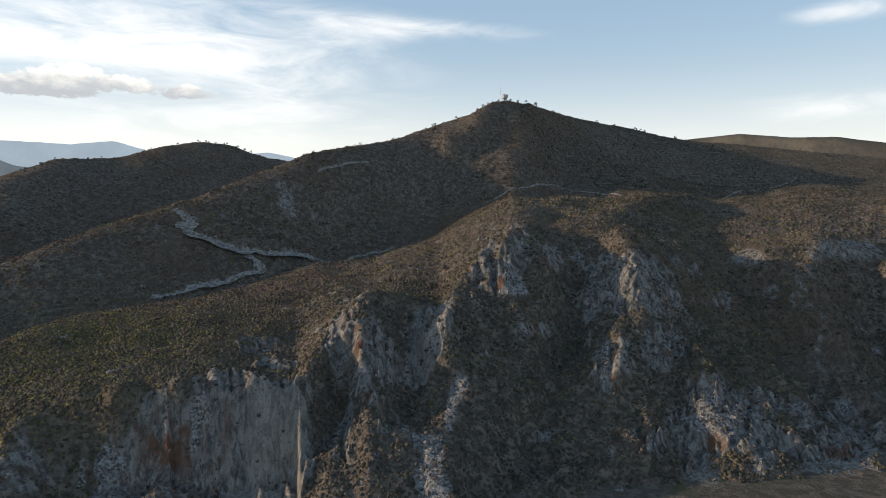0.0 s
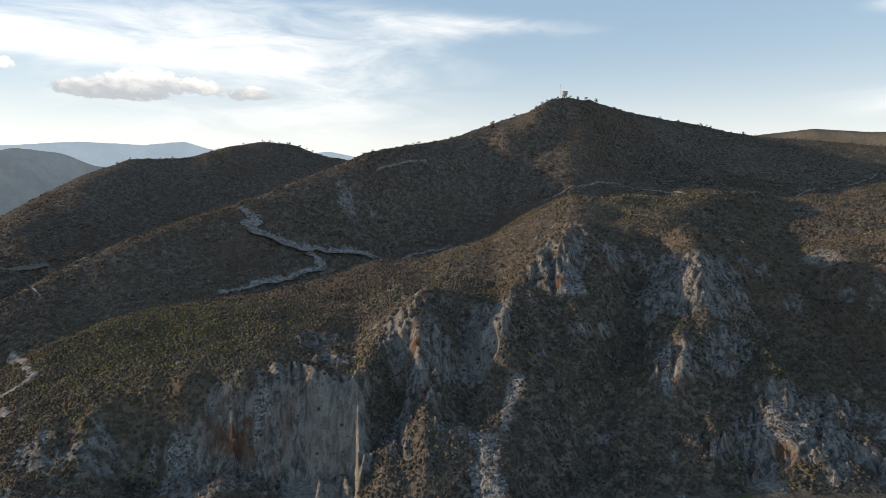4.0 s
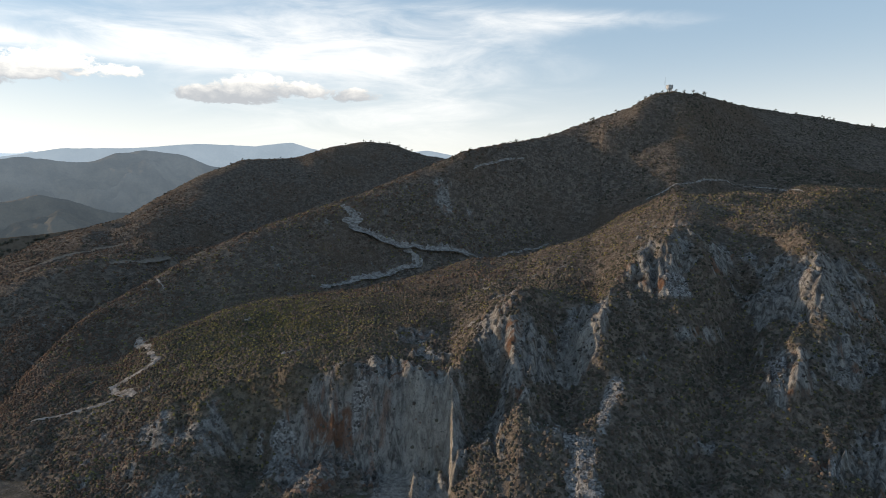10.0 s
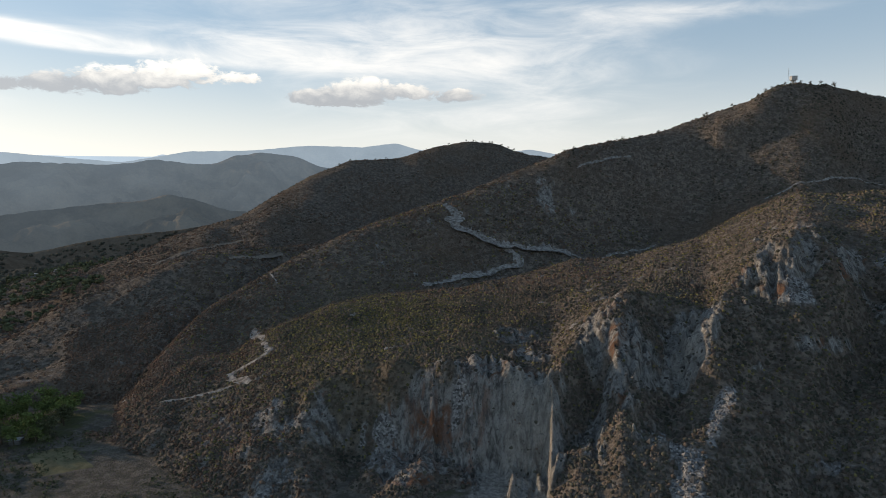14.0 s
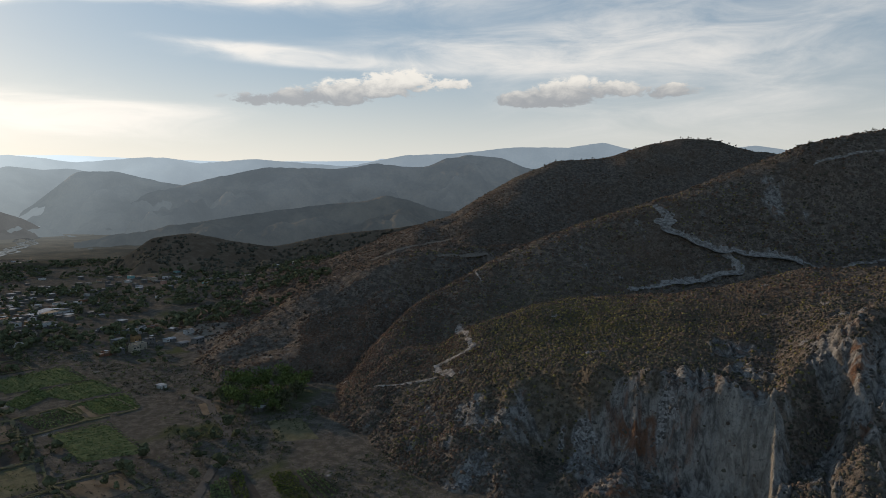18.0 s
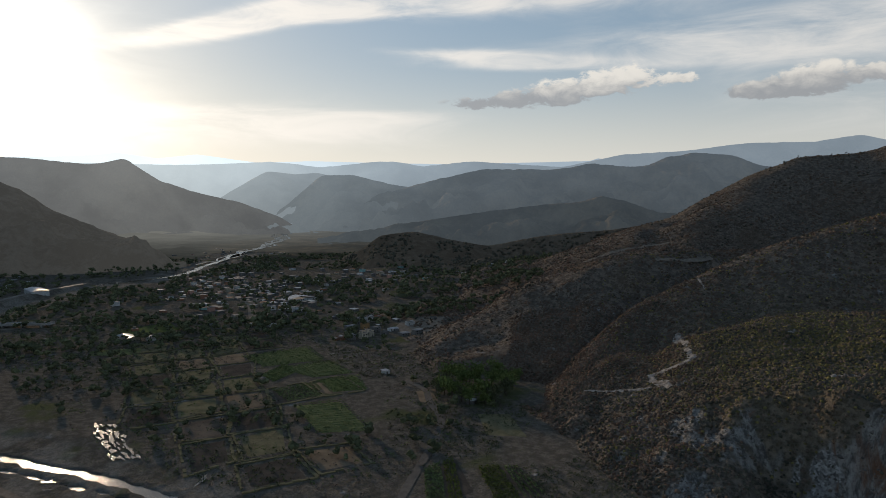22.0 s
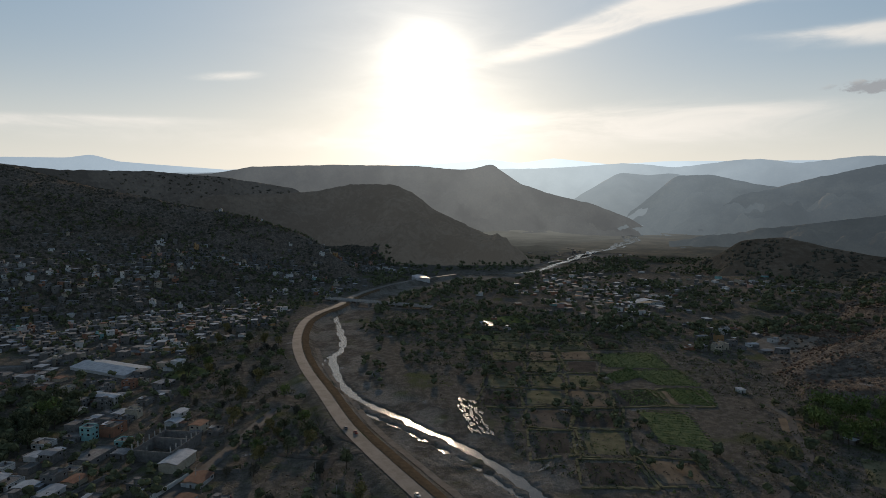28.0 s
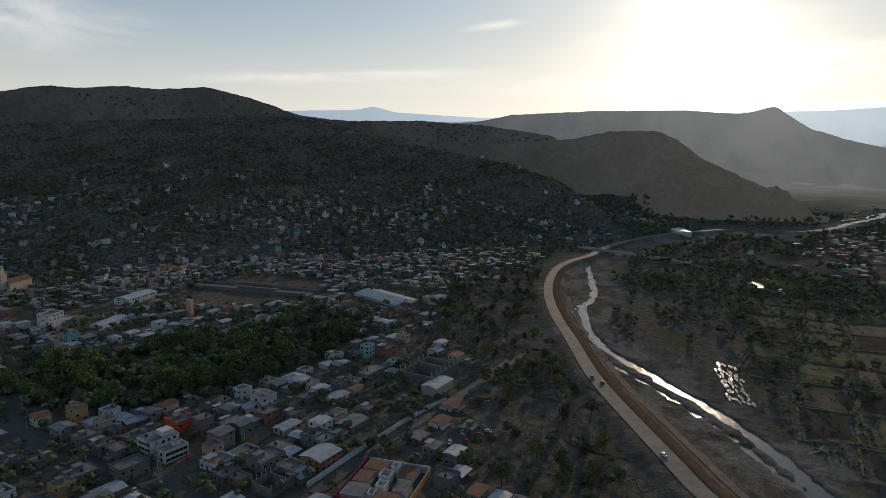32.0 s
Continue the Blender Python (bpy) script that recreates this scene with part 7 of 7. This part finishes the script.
for i, (x, y, t) in enumerate(((-198, -78, 20), (-195, -76, 20), (-192, -74, 25), (-189, -79, 15), (-186, -73, 100), (-199, -72, 95), (-203, -70, 80), (-182, -78, 30), (-206, -74, 40), (-212, -107, 70),
                               (-215, -105, 70), (-146, -153, 20), (-163, -126, 30), (-150, -141, 4), (-175, -141, 2), (-124, -152, 60), (-267, -45, 30), (-262, -40, 30), (-205, -11, 35), (-232, -105, 10))):
    car(x, y, t, i % 3, ["white parked car with dark windows", "dark grey parked car with dark windows", "dull red parked car with dark windows"][i % 3])


def stones(name, label, mask, n, size, mat, seed):
    """Loose angular stones lying on the cut slope."""
    rg = np.random.RandomState(seed)
    x, y, z, az, r = sample(rg, n, -40, 50, 175, 520, 0.5)
    ok = cover_at(x, y, mask) > 0.45 + 0.4 * rg.rand(n)
    x, y, z = x[ok], y[ok], z[ok]
    s = size[0] + (size[1] - size[0]) * rg.rand(len(x)) ** 3
    o = np.array([(1, 0, 0), (0, 1, 0), (-1, 0, 0), (0, -1, 0), (0, 0, 1), (0, 0, -1)], float)
    d = o[None] * s[:, None, None] * rg.uniform(0.5, 1.1, (len(x), 6, 1)) + rg.normal(0, 0.2, (len(x), 6, 3)) * s[:, None, None]
    v = (np.stack([x, y, z + 0.15 * s], 1)[:, None] + d).reshape(-1, 3)
    f = np.array([(0, 1, 4), (1, 2, 4), (2, 3, 4), (3, 0, 4), (1, 0, 5), (2, 1, 5), (3, 2, 5), (0, 3, 5)])
    tagged(mesh_of(name, v, (f[None] + 6 * np.arange(len(x))[:, None, None]).reshape(-1, 3), mat), label, "stones", kind="stuff")


STONE = mottled("pale_stone", (0.13, 0.127, 0.12), (0.27, 0.26, 0.245), 0.4, 0.95, 5, islands=0.9)
CRAG = mottled("grey_crag", (0.085, 0.08, 0.074), (0.19, 0.175, 0.158), 0.2, 0.95, 6, islands=0.8)
stones("scree_stones", "pale loose limestone blocks in the scree", GSCREE, 60000, (0.25, 1.3), STONE, 51)
stones("cliff_blocks", "grey jutting blocks on the cut cliff", GROCK * (1 - fade(GA, 12.5, 19.5, 0.5)), 42000, (0.25, 1.4), CRAG, 52)

# ---- from the plan to true metres ----
for ob in list(scene.objects):
    if ob.parent is None and ob.type in {"MESH", "EMPTY"}:
        ob.matrix_basis = Matrix.Scale(SCALE, 4) @ ob.matrix_basis
